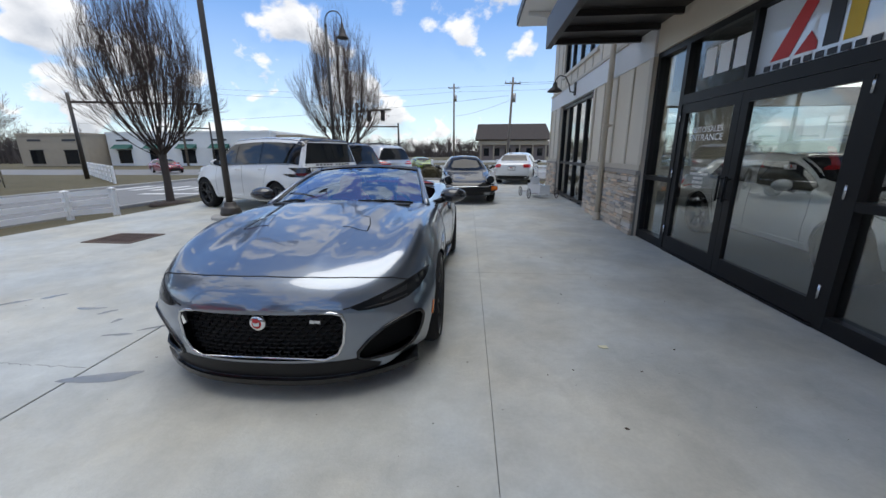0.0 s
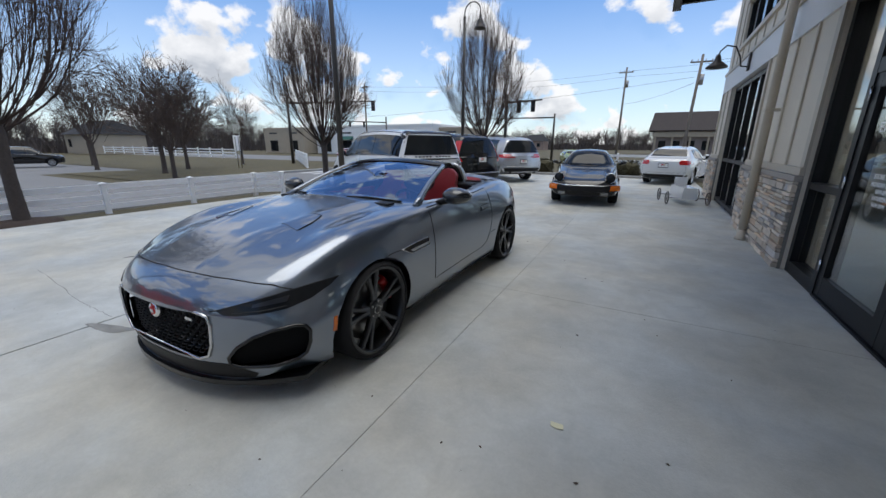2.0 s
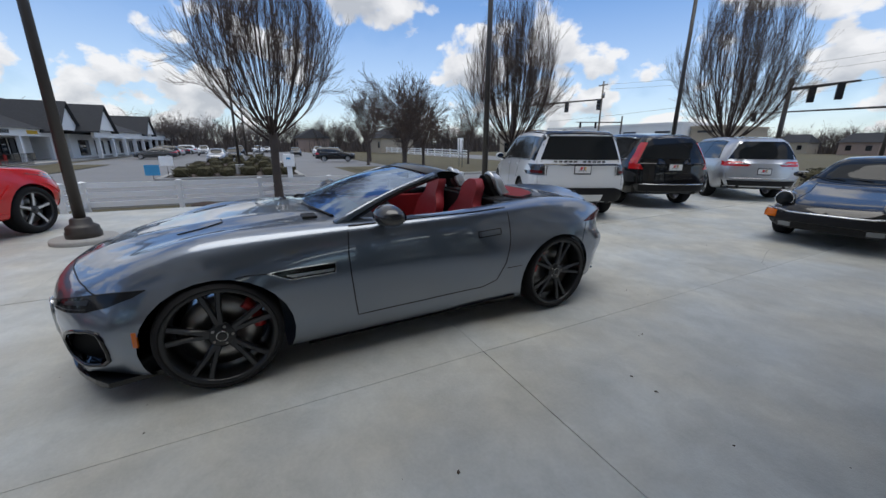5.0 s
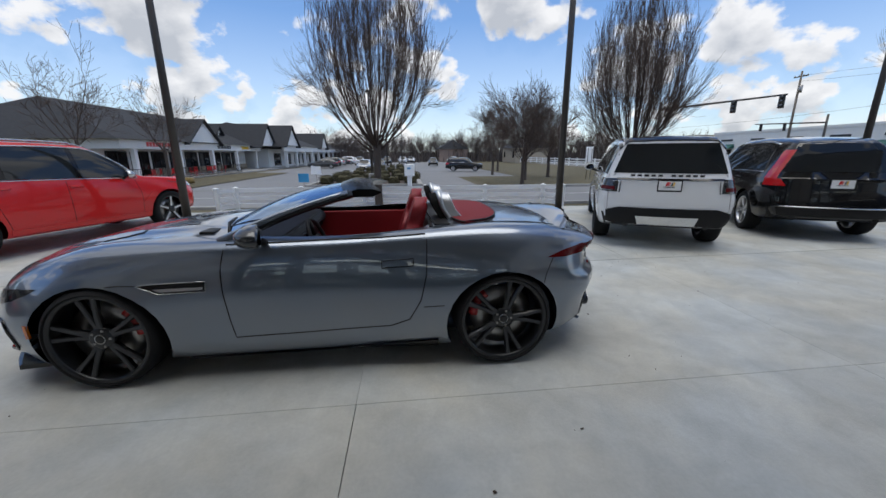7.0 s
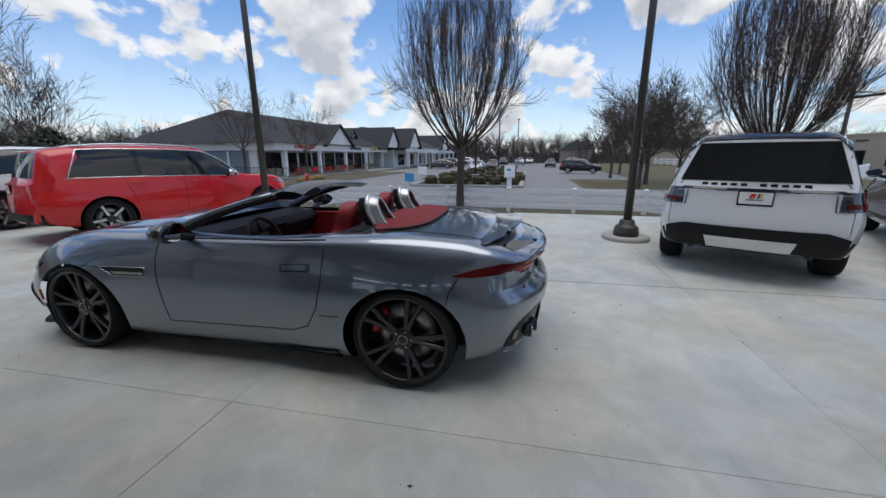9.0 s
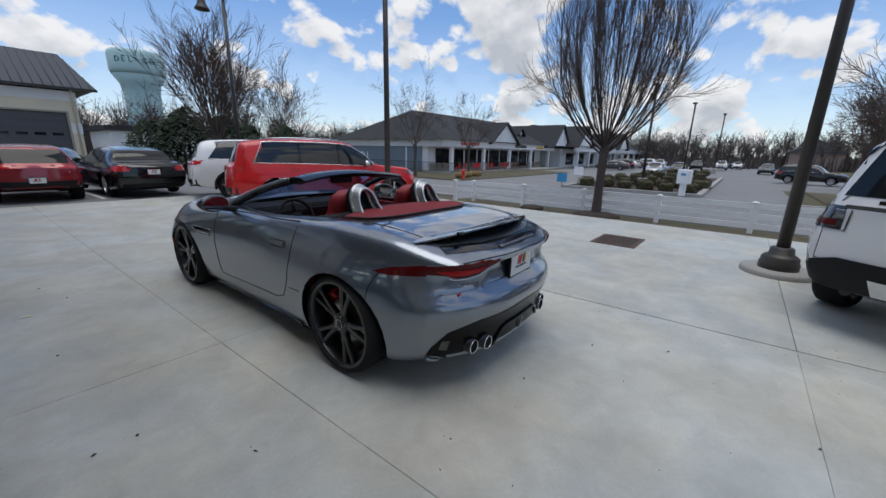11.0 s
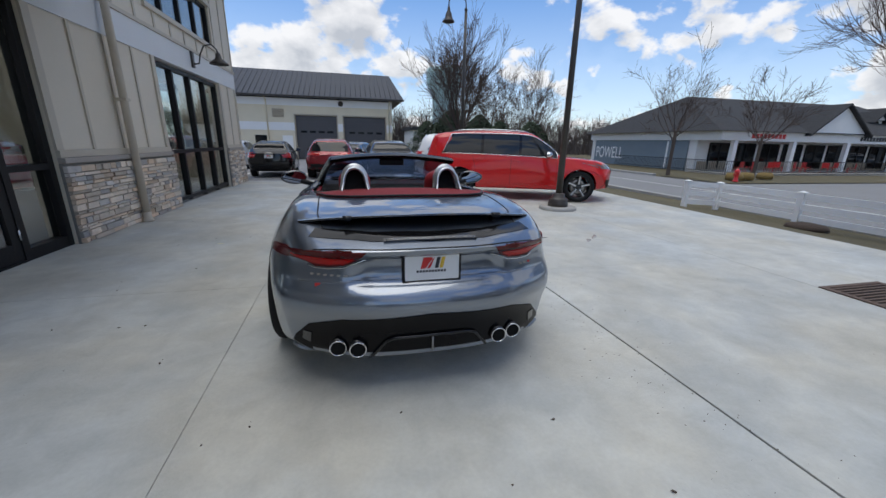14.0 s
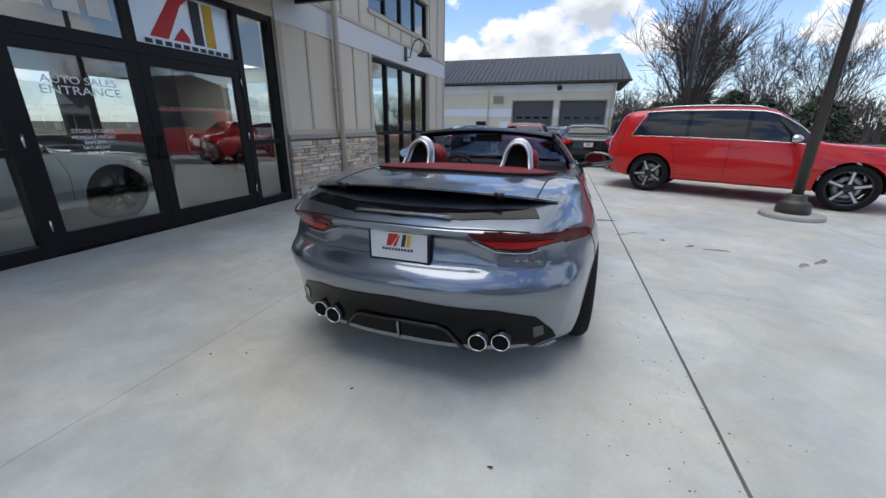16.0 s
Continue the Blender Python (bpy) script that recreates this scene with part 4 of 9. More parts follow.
def plate(parent, at, yaw, logo=True, w=0.31, h=0.16):
    """A dealer plate with a coloured emblem; it faces +y before it is turned."""
    m = Matrix.Translation(at) @ Matrix.Rotation(radians(yaw), 4, "Z")
    bm = bmesh.new()
    box(bm, -w / 2 - 0.008, w / 2 + 0.008, -0.008, 0.004, -h / 2 - 0.008, h / 2 + 0.008, 0.003)
    bm.transform(m)
    p = part("plate_frame", bm, BLACK_PLASTIC, parent)
    bm = boxes((-w / 2 + 0.006, w / 2 - 0.006, 0.0045, 0.0065, -h / 2 + 0.014, h / 2 - 0.012))
    bm.transform(m)
    part("plate_blank", bm, PLATE_WHITE, p)
    k = h / 0.16
    bm = bmesh.new()
    prism(bm, [(0.06 * k, -0.005 * k), (0.035 * k, -0.005 * k), (0.0, 0.045 * k), (-0.0 * k, 0.052 * k), (0.045 * k, 0.052 * k)], 0.002, Matrix.Translation((0, 0.0067, 0)))
    prism(bm, [(0.028 * k, -0.005 * k), (0.012 * k, -0.005 * k), (-0.012 * k, 0.052 * k), (0.0, 0.04 * k)], 0.002, Matrix.Translation((0, 0.0067, 0)))
    bm.transform(m)
    part("emblem_red", bm, LOGO_RED, p)
    for x0, mm in ((-0.012, LOGO_DARK), (-0.036, LOGO_YELLOW)):
        bm = bmesh.new()
        prism(bm, [(x0 * k, -0.005 * k), ((x0 - 0.018) * k, -0.005 * k), ((x0 - 0.030) * k, 0.052 * k), ((x0 - 0.012) * k, 0.052 * k)], 0.002, Matrix.Translation((0, 0.0067, 0)))
        bm.transform(m)
        part("emblem_bar", bm, mm, p)
    bm = bmesh.new()
    for j in range(10):
        x = -0.07 + j * 0.0155
        box(bm, x * k, (x + 0.011) * k, 0.0067, 0.008, -0.026 * k, -0.014 * k)
    bm.transform(m)
    part("name_bars", bm, LOGO_DARK, p)
    return p


def template(L, W, H, hubs, R, belt, hood, tail, tyre_w=0.25, nose=0.55, clear=0.22, roof0=0.30, roof1=0.50, roof2=0.86, tail_z=None, lean=0.40, shelf=0.06, sill_in=0.06, bow=(0.35, 0.16), crown=0.90):
    """Curves of an everyday car. roof0: foot of the windscreen, roof1: front of the roof, roof2: its rear, as shares of the length."""
    W2 = W / 2
    c = {"L": L, "W": W, "H": H, "hubs": hubs, "R": R, "tyre_w": tyre_w, "track": W2 - 0.03, "arch": R + 0.05, "arch_z": R - 0.01, "lean": lean, "shelf": shelf, "crown": crown}
    tail_z = tail_z or belt
    pts = [(0, nose), (0.02 * L, nose + 0.45 * (hood - nose)), (0.07 * L, hood - 0.06), (0.16 * L, hood - 0.02), (roof0 * L, hood + 0.02), ((roof0 + roof1) / 2 * L, (hood + H) / 2 + 0.05), (roof1 * L, H - 0.04), ((roof1 + roof2) / 2 * L, H), (roof2 * L, H - 0.05)]
    c["top"] = curve(*pts, *[(y * L, z) for y, z in tail])
    c["belt"] = curve((0, nose - 0.08), (0.03 * L, nose + 0.02), (0.12 * L, hood - 0.13), (0.28 * L, belt - 0.05), (0.5 * L, belt), (0.85 * L, belt + 0.03), (0.96 * L, tail_z - 0.02), (L, tail_z - 0.08))
    c["belt_w"] = curve((0, W2 - 0.22), (0.05 * L, W2 - 0.15), (0.2 * L, W2 - 0.10), (0.5 * L, W2 - 0.07), (0.85 * L, W2 - 0.09), (0.97 * L, W2 - 0.13), (L, W2 - 0.2))
    c["wide"] = curve((0, W2 - 0.14), (0.04 * L, W2 - 0.06), (0.15 * L, W2 - 0.01), (0.3 * L, W2 - 0.015), (0.5 * L, W2 - 0.03), (0.8 * L, W2), (0.95 * L, W2 - 0.03), (L, W2 - 0.10))
    c["wide_z"] = curve((0, nose - 0.15), (0.3 * L, belt * 0.62), (L, belt * 0.68))
    c["sill"] = curve((0, W2 - 0.24), (0.1 * L, W2 - 0.1), (0.3 * L, W2 - sill_in), (0.7 * L, W2 - sill_in), (0.94 * L, W2 - 0.1), (L, W2 - 0.2))
    c["bot"] = curve((0, clear + 0.06), (0.15 * L, clear), (0.85 * L, clear), (L, clear + 0.12))
    c["df"], c["dr"], c["bow_f"], c["bow_r"] = 0.26 * L, 0.18 * L, bow[0], bow[1]
    c["rake_f"] = curve((0.2, 0.06), (nose - 0.1, 0.0), (nose + 0.2, 0.04))
    c["rake_r"] = curve((0.2, 0.10), (0.55, 0.0), (0.8, 0.02), (1.0, 0.05))
    return c


def everyday_car(name, m, label, paint, c, wheels, category="car", rails=False, tail_lamps="wide", clad=False, plates=True, chrome_line=True, group="parked cars", spin=0.3, turn=0.0, surround=None):
    """A parked car: body, glass, lamps, trims, mirrors and wheels."""
    car = thing(name, m, label, category, group)
    L, W2, H = c["L"], c["W"] / 2, c["H"]
    body, sk = car_body(car, c, paint, 44, 4)
    r0, r1, r2, r3 = c["glass"]
    belt, top = c["belt"], c["top"]

    def wz(y, f):
        return belt(y) + (top(y) - belt(y)) * f
    hi, rim = c.get("glass_top", (0.80, 0.125))
    # side glass in bays, over a black band that shows as the pillars
    for view in ("L", "R"):
        ys = np.linspace(r0 - 0.02, c.get("band_end", r3 - 0.22 * (r3 - r2)), 16)
        sk.patch("window_pillar_band", view, [(y, belt(y) + 0.03) for y in ys], [(y, max(belt(y) + 0.04, min(wz(y, hi), H - rim))) for y in ys], GLOSS_BLACK, car, 24, 6, 0.006, 0.012)
        if surround:
            top_line = [(y, max(belt(y) + 0.04, min(wz(y, hi), H - rim + 0.007)) + 0.006) for y in ys]
            sk.line("window_surround", view, [(r0 - 0.04, belt(r0) + 0.02)] + top_line + [(r3 - 0.02, belt(r3) + 0.02)], 0.011, surround, car, 0.011, 3, "bright window surround")
    bays = [(r0, r1, "door_window"), (r1 + 0.07, r2, "rear_door_window"), (r2 + 0.07, r3, "quarter_window")]
    for view in ("L", "R"):
        for a, b, nm in bays:
            if b - a < 0.12:
                continue
            ys = np.linspace(a, b, 7)
            low = [(y, belt(y) + 0.035) for y in ys]
            slope = lambda y: min(wz(y, hi), H - rim - 0.005)
            high = [(y, max(belt(y) + 0.045, slope(y))) for y in ys]
            if nm == "quarter_window":
                high = [(min(y, b - 0.30 * (b - a)), z) if k > 4 else (y, z) for k, (y, z) in enumerate(high)]
            sk.patch(nm, view, low, high, CAR_GLASS, car, 10, 6, 0.010, 0.012)
        if chrome_line:
            ys = np.linspace(r0 - 0.05, r3, 8)
            sk.line("window_trim", view, [(y, belt(y) + 0.018) for y in ys], 0.008, CHROME if chrome_line is True else chrome_line, car, 0.002, 3)
        yf, yr = c["doors"]
        sk.line("door_gap", view, [(yf, c["bot"](yf) + 0.12), (yf - 0.02, belt(yf) * 0.75), (yf + 0.03, belt(yf) - 0.01)], 0.004, BLACK_PLASTIC, car, -0.001, 5)
        ym = (yf + yr) / 2 + 0.1
        sk.line("door_gap", view, [(ym, c["bot"](ym) + 0.12), (ym, belt(ym) - 0.01)], 0.004, BLACK_PLASTIC, car, -0.001, 8)
        sk.line("door_gap", view, [(yr - 0.12, c["bot"](yr) + 0.14), (yr - 0.05, belt(yr) * 0.62), (yr + 0.06, belt(yr) - 0.01)], 0.004, BLACK_PLASTIC, car, -0.001, 5)
        for y in (ym - 0.22, yr - 0.22):
            sk.line("door_handle", view, [(y, belt(y) - 0.10), (y + 0.20, belt(y) - 0.095)], 0.013, paint, car, 0.012, 3)
        s = 1 if view == "L" else -1
        mirror_housing("door_mirror", car, (s * (W2 + 0.07), c["glass"][0] + 0.22, belt(r0) + 0.10), (0.22, 0.24, 0.16), c.get("mirror", paint))
        sk.patch("sill_trim", view, [(c["hubs"][0] + c["arch"] + 0.04, c["bot"](2) + 0.06), (c["hubs"][1] - c["arch"] - 0.04, c["bot"](2) + 0.06)], [(c["hubs"][0] + c["arch"] + 0.04, c["bot"](2) + 0.13), (c["hubs"][1] - c["arch"] - 0.04, c["bot"](2) + 0.13)], BLACK_PLASTIC if clad else paint, car, 8, 2, 0.012)
        if clad:
            for y in c["hubs"]:
                bm = bmesh.new()
                arc = [(s * (W2 - 0.02), y + (c["arch"] + 0.015) * math.cos(t), c["arch_z"] + (c["arch"] + 0.015) * math.sin(t)) for t in np.linspace(-0.2, math.pi + 0.2, 18)]
                tube(bm, arc, 0.032, 8)
                part("arch_trim", bm, BLACK_PLASTIC if clad is True else clad, car)
    # windscreen and rear glass
    ww = W2 - 0.24
    yb, yt = c["screen"]
    sk.patch("windscreen", "T", [(-ww, yb + 0.22), (-ww * 0.5, yb + 0.05), (0, yb), (ww * 0.5, yb + 0.05), (ww, yb + 0.22)], [(-ww * 0.84, yt + 0.02), (0, yt), (ww * 0.84, yt + 0.02)], DARK_GLASS if not c.get("clear") else LAMP_DARK, car, 14, 8, 0.004, 0.01)
    zb, zt = c["backlight"]

    def rim_x(z):
        """Half the width of the tail at height z."""
        x = W2
        while x > 0.2:
            p = sk.tree.ray_cast(Vector((x, L + 3, z)), Vector((0, -1, 0)))[0]
            if p is not None and p.y > L - 0.62:
                return x
            x -= 0.01
        return x

    if "back_w" in c:
        gw = c["back_w"]
        low, high = [(-gw, zb), (gw, zb)], [(-gw * 0.86, zt), (gw * 0.86, zt)]
    else:
        ga, gb = rim_x(zb) - c.get("back_in", 0.07), rim_x(zt) - c.get("back_in", 0.07)
        low, high = [(-ga, zb), (ga, zb)], [(-gb, zt), (gb, zt)]
    sk.patch("rear_window", "B", low, high, DARK_GLASS, car, 14, 6, 0.006, 0.012)
    # lamps
    lz, lh, lw = c["lamp"]
    for s in (1, -1):
        if tail_lamps == "wide":
            sk.patch("tail_lamp", "B", [(s * (W2 - 0.04), lz - lh / 2), (s * (W2 - lw), lz - lh / 2)], [(s * (W2 - 0.04), lz + lh / 2), (s * (W2 - lw), lz + lh / 2)], LAMP_RED, car, 6, 3, 0.008)
            view = "L" if s > 0 else "R"
            sk.patch("tail_lamp_side", view, [(L - 0.38, lz - lh / 4), (L - 0.06, lz - lh / 2)], [(L - 0.38, lz + lh / 3), (L - 0.06, lz + lh / 2)], LAMP_RED, car, 6, 3, 0.008)
        elif tail_lamps == "tall":
            run = [(rim_x(z), z) for z in np.linspace(lz - 0.02, lz + 0.46, 7)]
            sk.patch("tail_lamp", "B", [(s * (x - 0.10), z) for x, z in run], [(s * (x - 0.015), z) for x, z in run], LAMP_RED, car, 12, 3, 0.012)
            run = [(rim_x(z), z) for z in np.linspace(lz - 0.14, lz - 0.02, 4)]
            sk.patch("tail_lamp", "B", [(s * (x - 0.24 + 0.10 * k / 3), z) for k, (x, z) in enumerate(run)], [(s * (x - 0.015), z) for x, z in run], LAMP_RED, car, 6, 4, 0.013)
        elif tail_lamps == "box":
            sk.patch("tail_lamp", "B", [(s * (W2 - 0.035), lz - lh / 2), (s * (W2 - lw), lz - lh / 2)], [(s * (W2 - 0.035), lz + lh / 2), (s * (W2 - lw), lz + lh / 2)], LAMP_DARK, car, 6, 3, 0.012)
            sk.patch("tail_lamp_glow", "B", [(s * (W2 - 0.07), lz - lh * 0.34), (s * (W2 - lw + 0.04), lz - lh * 0.34)], [(s * (W2 - 0.07), lz - lh * 0.08), (s * (W2 - lw + 0.04), lz - lh * 0.08)], LAMP_DEEP, car, 6, 3, 0.015)
        hz = c["head"]
        sk.patch("headlamp", "F", [(s * 0.48 * W2, hz - 0.07), (s * 0.86 * W2, hz - 0.03)], [(s * 0.48 * W2, hz + 0.05), (s * 0.90 * W2, hz + 0.10)], LAMP_CLEAR, car, 6, 3, 0.006)
    sk.patch("grille", "F", [(-0.38 * W2, c["head"] - 0.22), (0.38 * W2, c["head"] - 0.22)], [(-0.44 * W2, c["head"] + 0.04), (0.44 * W2, c["head"] + 0.04)], GLOSS_BLACK, car, 8, 4, 0.006)
    bz = c["bumper"]
    sk.patch("rear_bumper_trim", "B", [(-W2 + 0.16, bz[0]), (W2 - 0.16, bz[0])], [(-W2 + 0.10, bz[1]), (W2 - 0.10, bz[1])], BLACK_PLASTIC, car, 14, 3, 0.014)
    sk.patch("front_bumper_trim", "F", [(-W2 + 0.2, bz[0]), (W2 - 0.2, bz[0])], [(-W2 + 0.2, bz[1]), (W2 - 0.2, bz[1])], BLACK_PLASTIC, car, 14, 3, 0.01)
    for s in (1, -1):
        bm = bmesh.new()
        p, _ = sk.hit("B", s * 0.55 * W2, bz[0] + 0.03)
        tube(bm, [p + Vector((0, -0.2, 0)), p + Vector((0, 0.02, 0))], 0.04, 12)
        part("exhaust_tip", bm, DARK_STEEL, car)
    # tailgate shut lines
    gy = W2 - 0.16
    sk.line("tailgate_gap", "B", [(-gy, zb - 0.02), (-gy, bz[1] + 0.06), (gy, bz[1] + 0.06), (gy, zb - 0.02)], 0.004, BLACK_PLASTIC, car, -0.001, 8)
    if plates:
        p, nrm = sk.hit("B", 0, c["plate_z"])
        plate(car, p + Vector((0, 0.012, 0)), 0)
    if rails:
        for s in (1, -1):
            pts = []
            for y in np.linspace(r0 + 0.55, c["rail_end"], 9):
                p, _ = sk.hit("T", s * (W2 - 0.36), y)
                pts.append(p + Vector((0, 0, 0.035)))
            pts[0].z -= 0.03
            pts[-1].z -= 0.03
            bm = bmesh.new()
            tube(bm, pts, 0.016, 8)
            part("roof_rail", bm, SATIN_SILVER if rails is True else rails, car)
    add_wheels(car, c, wheels, False, turn, spin)
    return car, sk

# ---- the grey convertible ----
def grey_convertible():
    c = {"L": 4.47, "W": 1.92, "H": 1.27, "hubs": (0.92, 3.542), "R": 0.345, "tyre_w": 0.27, "track": 0.945, "arch": 0.385, "arch_z": 0.315, "arch_l": 1.06, "lean": 0.3, "shelf": 0.22, "crown": 0.62}
    c["top"] = curve((0, 0.585), (0.03, 0.66), (0.12, 0.735), (0.5, 0.85), (1.1, 0.945), (1.55, 0.985), (2.4, 0.95), (3.1, 1.0), (3.4, 1.012), (3.84, 0.995), (4.2, 0.935), (4.42, 0.875), (4.47, 0.855))
    c["belt"] = curve((0, 0.52), (0.04, 0.59), (0.2, 0.68), (0.5, 0.79), (0.92, 0.875), (1.4, 0.895), (1.73, 0.905), (2.4, 0.915), (2.95, 0.94), (3.5, 0.965), (3.9, 0.945), (4.3, 0.875), (4.47, 0.83))
    c["belt_w"] = curve((0, 0.70), (0.2, 0.77), (0.5, 0.80), (0.92, 0.82), (1.5, 0.84), (2.5, 0.845), (3.0, 0.825), (3.5, 0.80), (4.0, 0.76), (4.4, 0.715), (4.47, 0.695))
    c["wide"] = curve((0, 0.82), (0.1, 0.88), (0.5, 0.935), (0.92, 0.955), (1.5, 0.925), (2.2, 0.915), (2.9, 0.93), (3.5, 0.95), (4.0, 0.895), (4.4, 0.825), (4.47, 0.79))
    c["wide_z"] = curve((0, 0.42), (0.92, 0.60), (1.6, 0.62), (2.6, 0.60), (3.5, 0.66), (4.0, 0.68), (4.47, 0.62))
    c["sill"] = curve((0, 0.72), (0.5, 0.87), (1.3, 0.87), (2.5, 0.86), (3.2, 0.89), (4.2, 0.84), (4.47, 0.76))
    c["bot"] = curve((0, 0.15), (0.5, 0.12), (1.3, 0.125), (2.0, 0.13), (3.0, 0.13), (4.0, 0.17), (4.47, 0.24))
    c["df"], c["dr"], c["bow_f"], c["bow_r"] = 1.0, 0.9, 0.44, 0.42
    c["rake_f"] = curve((0.15, 0.05), (0.28, 0.02), (0.45, 0.0), (0.6, 0.015))
    c["rake_r"] = curve((0.2, 0.08), (0.42, 0.05), (0.50, 0.012), (0.55, 0.0), (0.60, 0.004), (0.645, 0.058), (0.70, 0.078), (0.77, 0.088), (0.80, 0.072), (0.83, 0.035), (0.88, 0.02))

    def sculpt(x, y, z):
        """The domed bonnet with its two ridges, and the crests over the front wheels."""
        if z < 0.6 or y > 1.7:
            return 0.0
        along = max(0.0, min(1.0, (y - 0.12) / 0.35)) * max(0.0, min(1.0, (1.62 - y) / 0.25))
        ridge = 0.20 + 0.17 * y
        dome = 0.010 / (1 + math.exp((x - ridge) / 0.018))
        crest = 0.011 * math.exp(-(((x - ridge) / 0.05) ** 2))
        wing = 0.016 * math.exp(-(((x - 0.70) / 0.10) ** 2) - ((y - 0.98) / 0.45) ** 2)
        dip = -0.012 * math.exp(-(((x - 0.53) / 0.08) ** 2) - ((y - 0.95) / 0.5) ** 2)
        return (dome + crest + dip) * along + wing

    c["sculpt"] = sculpt

    def dent(x, z):
        """The recess round the plate, between the tail lamps and the bumper shelf."""
        def ease(t):
            t = max(0.0, min(1.0, t))
            return t * t * (3 - 2 * t)
        side = 0.36 + 0.6 * (0.80 - z)
        return 0.032 * ease((side + 0.03 - x) / 0.06) * ease((z - 0.64) / 0.035) * ease((0.825 - z) / 0.03)

    c["dent"], c["cols"] = dent, 44
    car = thing("convertible_car", Matrix.Translation((-0.893, 1.73, 0.0)) @ Matrix.Rotation(radians(0.7), 4, "Z"), "grey metallic two-seat convertible with red leather, roof down", "sports car")

    # openings: cockpit, grille, front side intakes, spoiler well
    cut = bmesh.new()
    ck = [(1.72, 0.60), (1.80, 0.69), (2.2, 0.735), (2.7, 0.735), (2.98, 0.69), (3.07, 0.55)]
    outline = [(x, y) for y, x in ck] + [(-x, y) for y, x in ck[::-1]]
    lo = [cut.verts.new((x, y, 0.36)) for x, y in outline]
    hi = [cut.verts.new((x, y, 1.5)) for x, y in outline]
    cut.faces.new(lo)
    cut.faces.new(hi[::-1])
    for k in range(len(outline)):
        j = (k + 1) % len(outline)
        cut.faces.new((lo[k], lo[j], hi[j], hi[k]))

    def slot(poly, y0, y1):
        a = [cut.verts.new((x, y0, z)) for x, z in poly]
        b = [cut.verts.new((x, y1, z)) for x, z in poly]
        cut.faces.new(a)
        cut.faces.new(b[::-1])
        for k in range(len(poly)):
            j = (k + 1) % len(poly)
            cut.faces.new((a[k], a[j], b[j], b[k]))

    # side intakes run round the corner: u along the slant, z up
    intake = ((-0.25, 0.262), (-0.255, 0.30), (-0.20, 0.37), (-0.11, 0.432), (0.0, 0.468), (0.10, 0.478), (0.155, 0.468), (0.178, 0.435), (0.172, 0.36), (0.148, 0.292), (0.10, 0.258), (-0.05, 0.240), (-0.20, 0.242))

    def corner(s, u, z, deep):
        return Vector((s * (0.75 + 0.7071 * (u - deep)), 0.25 + 0.7071 * (u + deep), z))

    grille = [(-0.36, 0.28), (0.36, 0.28), (0.43, 0.31), (0.465, 0.38), (0.48, 0.50), (0.465, 0.545), (0.42, 0.562), (-0.42, 0.562), (-0.465, 0.545), (-0.48, 0.50), (-0.465, 0.38), (-0.43, 0.31)]
    slot(grille, -0.3, 0.17)
    for s in (1, -1):
        rings = [[cut.verts.new(corner(s, u, z, deep)) for u, z in intake] for deep in (-0.35, 0.085)]
        cut.faces.new(rings[0])
        cut.faces.new(rings[1][::-1])
        for k in range(len(intake)):
            j = (k + 1) % len(intake)
            cut.faces.new((rings[0][k], rings[0][j], rings[1][j], rings[1][k]))
    bmesh.ops.recalc_face_normals(cut, faces=cut.faces)
    body, sk = car_body(car, c, PAINT_GREY, 110, 8, cut)
    for p in body.data.polygons:
        if sk.tree.find_nearest(p.center)[3] > 0.006:
            p.material_index = 1
    bv = Skin(body, c["L"])

    # grille: chrome surround and a mesh of scale-shaped bars
    ring = [Vector(sk.hit("F", x, z)[0]) + Vector((0, -0.004, 0)) for x, z in grille]
    ring = [ring[k].lerp(ring[(k + 1) % 12], f) for k in range(12) for f in (0, 0.5)]
    bm = bmesh.new()
    tube(bm, ring + [ring[0], ring[1]], 0.009, 8)
    part("grille_surround", bm, SATIN_SILVER, car, "satin silver grille surround")
    bm = bmesh.new()
    row = 0
    z = 0.285
    while z < 0.56:
        for k in range(-10, 11):
            x = k * 0.052 + (0.026 if row % 2 else 0)
            if abs(x) > 0.45 - max(0, 0.36 - z) * 1.0:
                continue
            y = 0.065 + 0.44 * (abs(x) / 0.96) ** 2.6
            pts = [(x - 0.026, y + 0.02, z + 0.012), (x - 0.014, y, z), (x + 0.014, y, z), (x + 0.026, y + 0.02, z + 0.012)]
            tube(bm, pts, [0.004, 0.0055, 0.0055, 0.004], 5)
        z += 0.026
        row += 1
    part("grille_mesh", bm, BLACK_PLASTIC, car, "black scale-pattern grille")
    part("grille_back", boxes((-0.5, 0.5, 0.15, 0.165, 0.27, 0.57)), BLACK_PLASTIC, car)
    bm = bmesh.new()
    lathe(bm, [(0.0005, -0.022), (0.04, -0.02), (0.047, -0.012), (0.047, 0.02)], 24, "y", (-0.0, 0.05, 0.50))
    bd = part("round_badge", bm, CHROME, car, "round red badge in a silver ring")
    bm = bmesh.new()
    lathe(bm, [(0.0005, -0.0245), (0.027, -0.0245), (0.027, -0.018)], 24, "y", (0, 0.05, 0.50))
    part("badge_face", bm, LOGO_RED, bd)
    bm = bmesh.new()
    prism(bm, [(-0.016, 0.488), (0.016, 0.488), (0.02, 0.512), (0, 0.505), (-0.02, 0.512)], 0.004, Matrix.Translation((0, 0.022, 0)))
    part("badge_relief", bm, SATIN_SILVER, bd)
    bm = boxes((0.29, 0.315, 0.05, 0.056, 0.50, 0.52), (0.318, 0.35, 0.05, 0.056, 0.502, 0.519))
    part("grille_badge", bm, SATIN_SILVER, car)
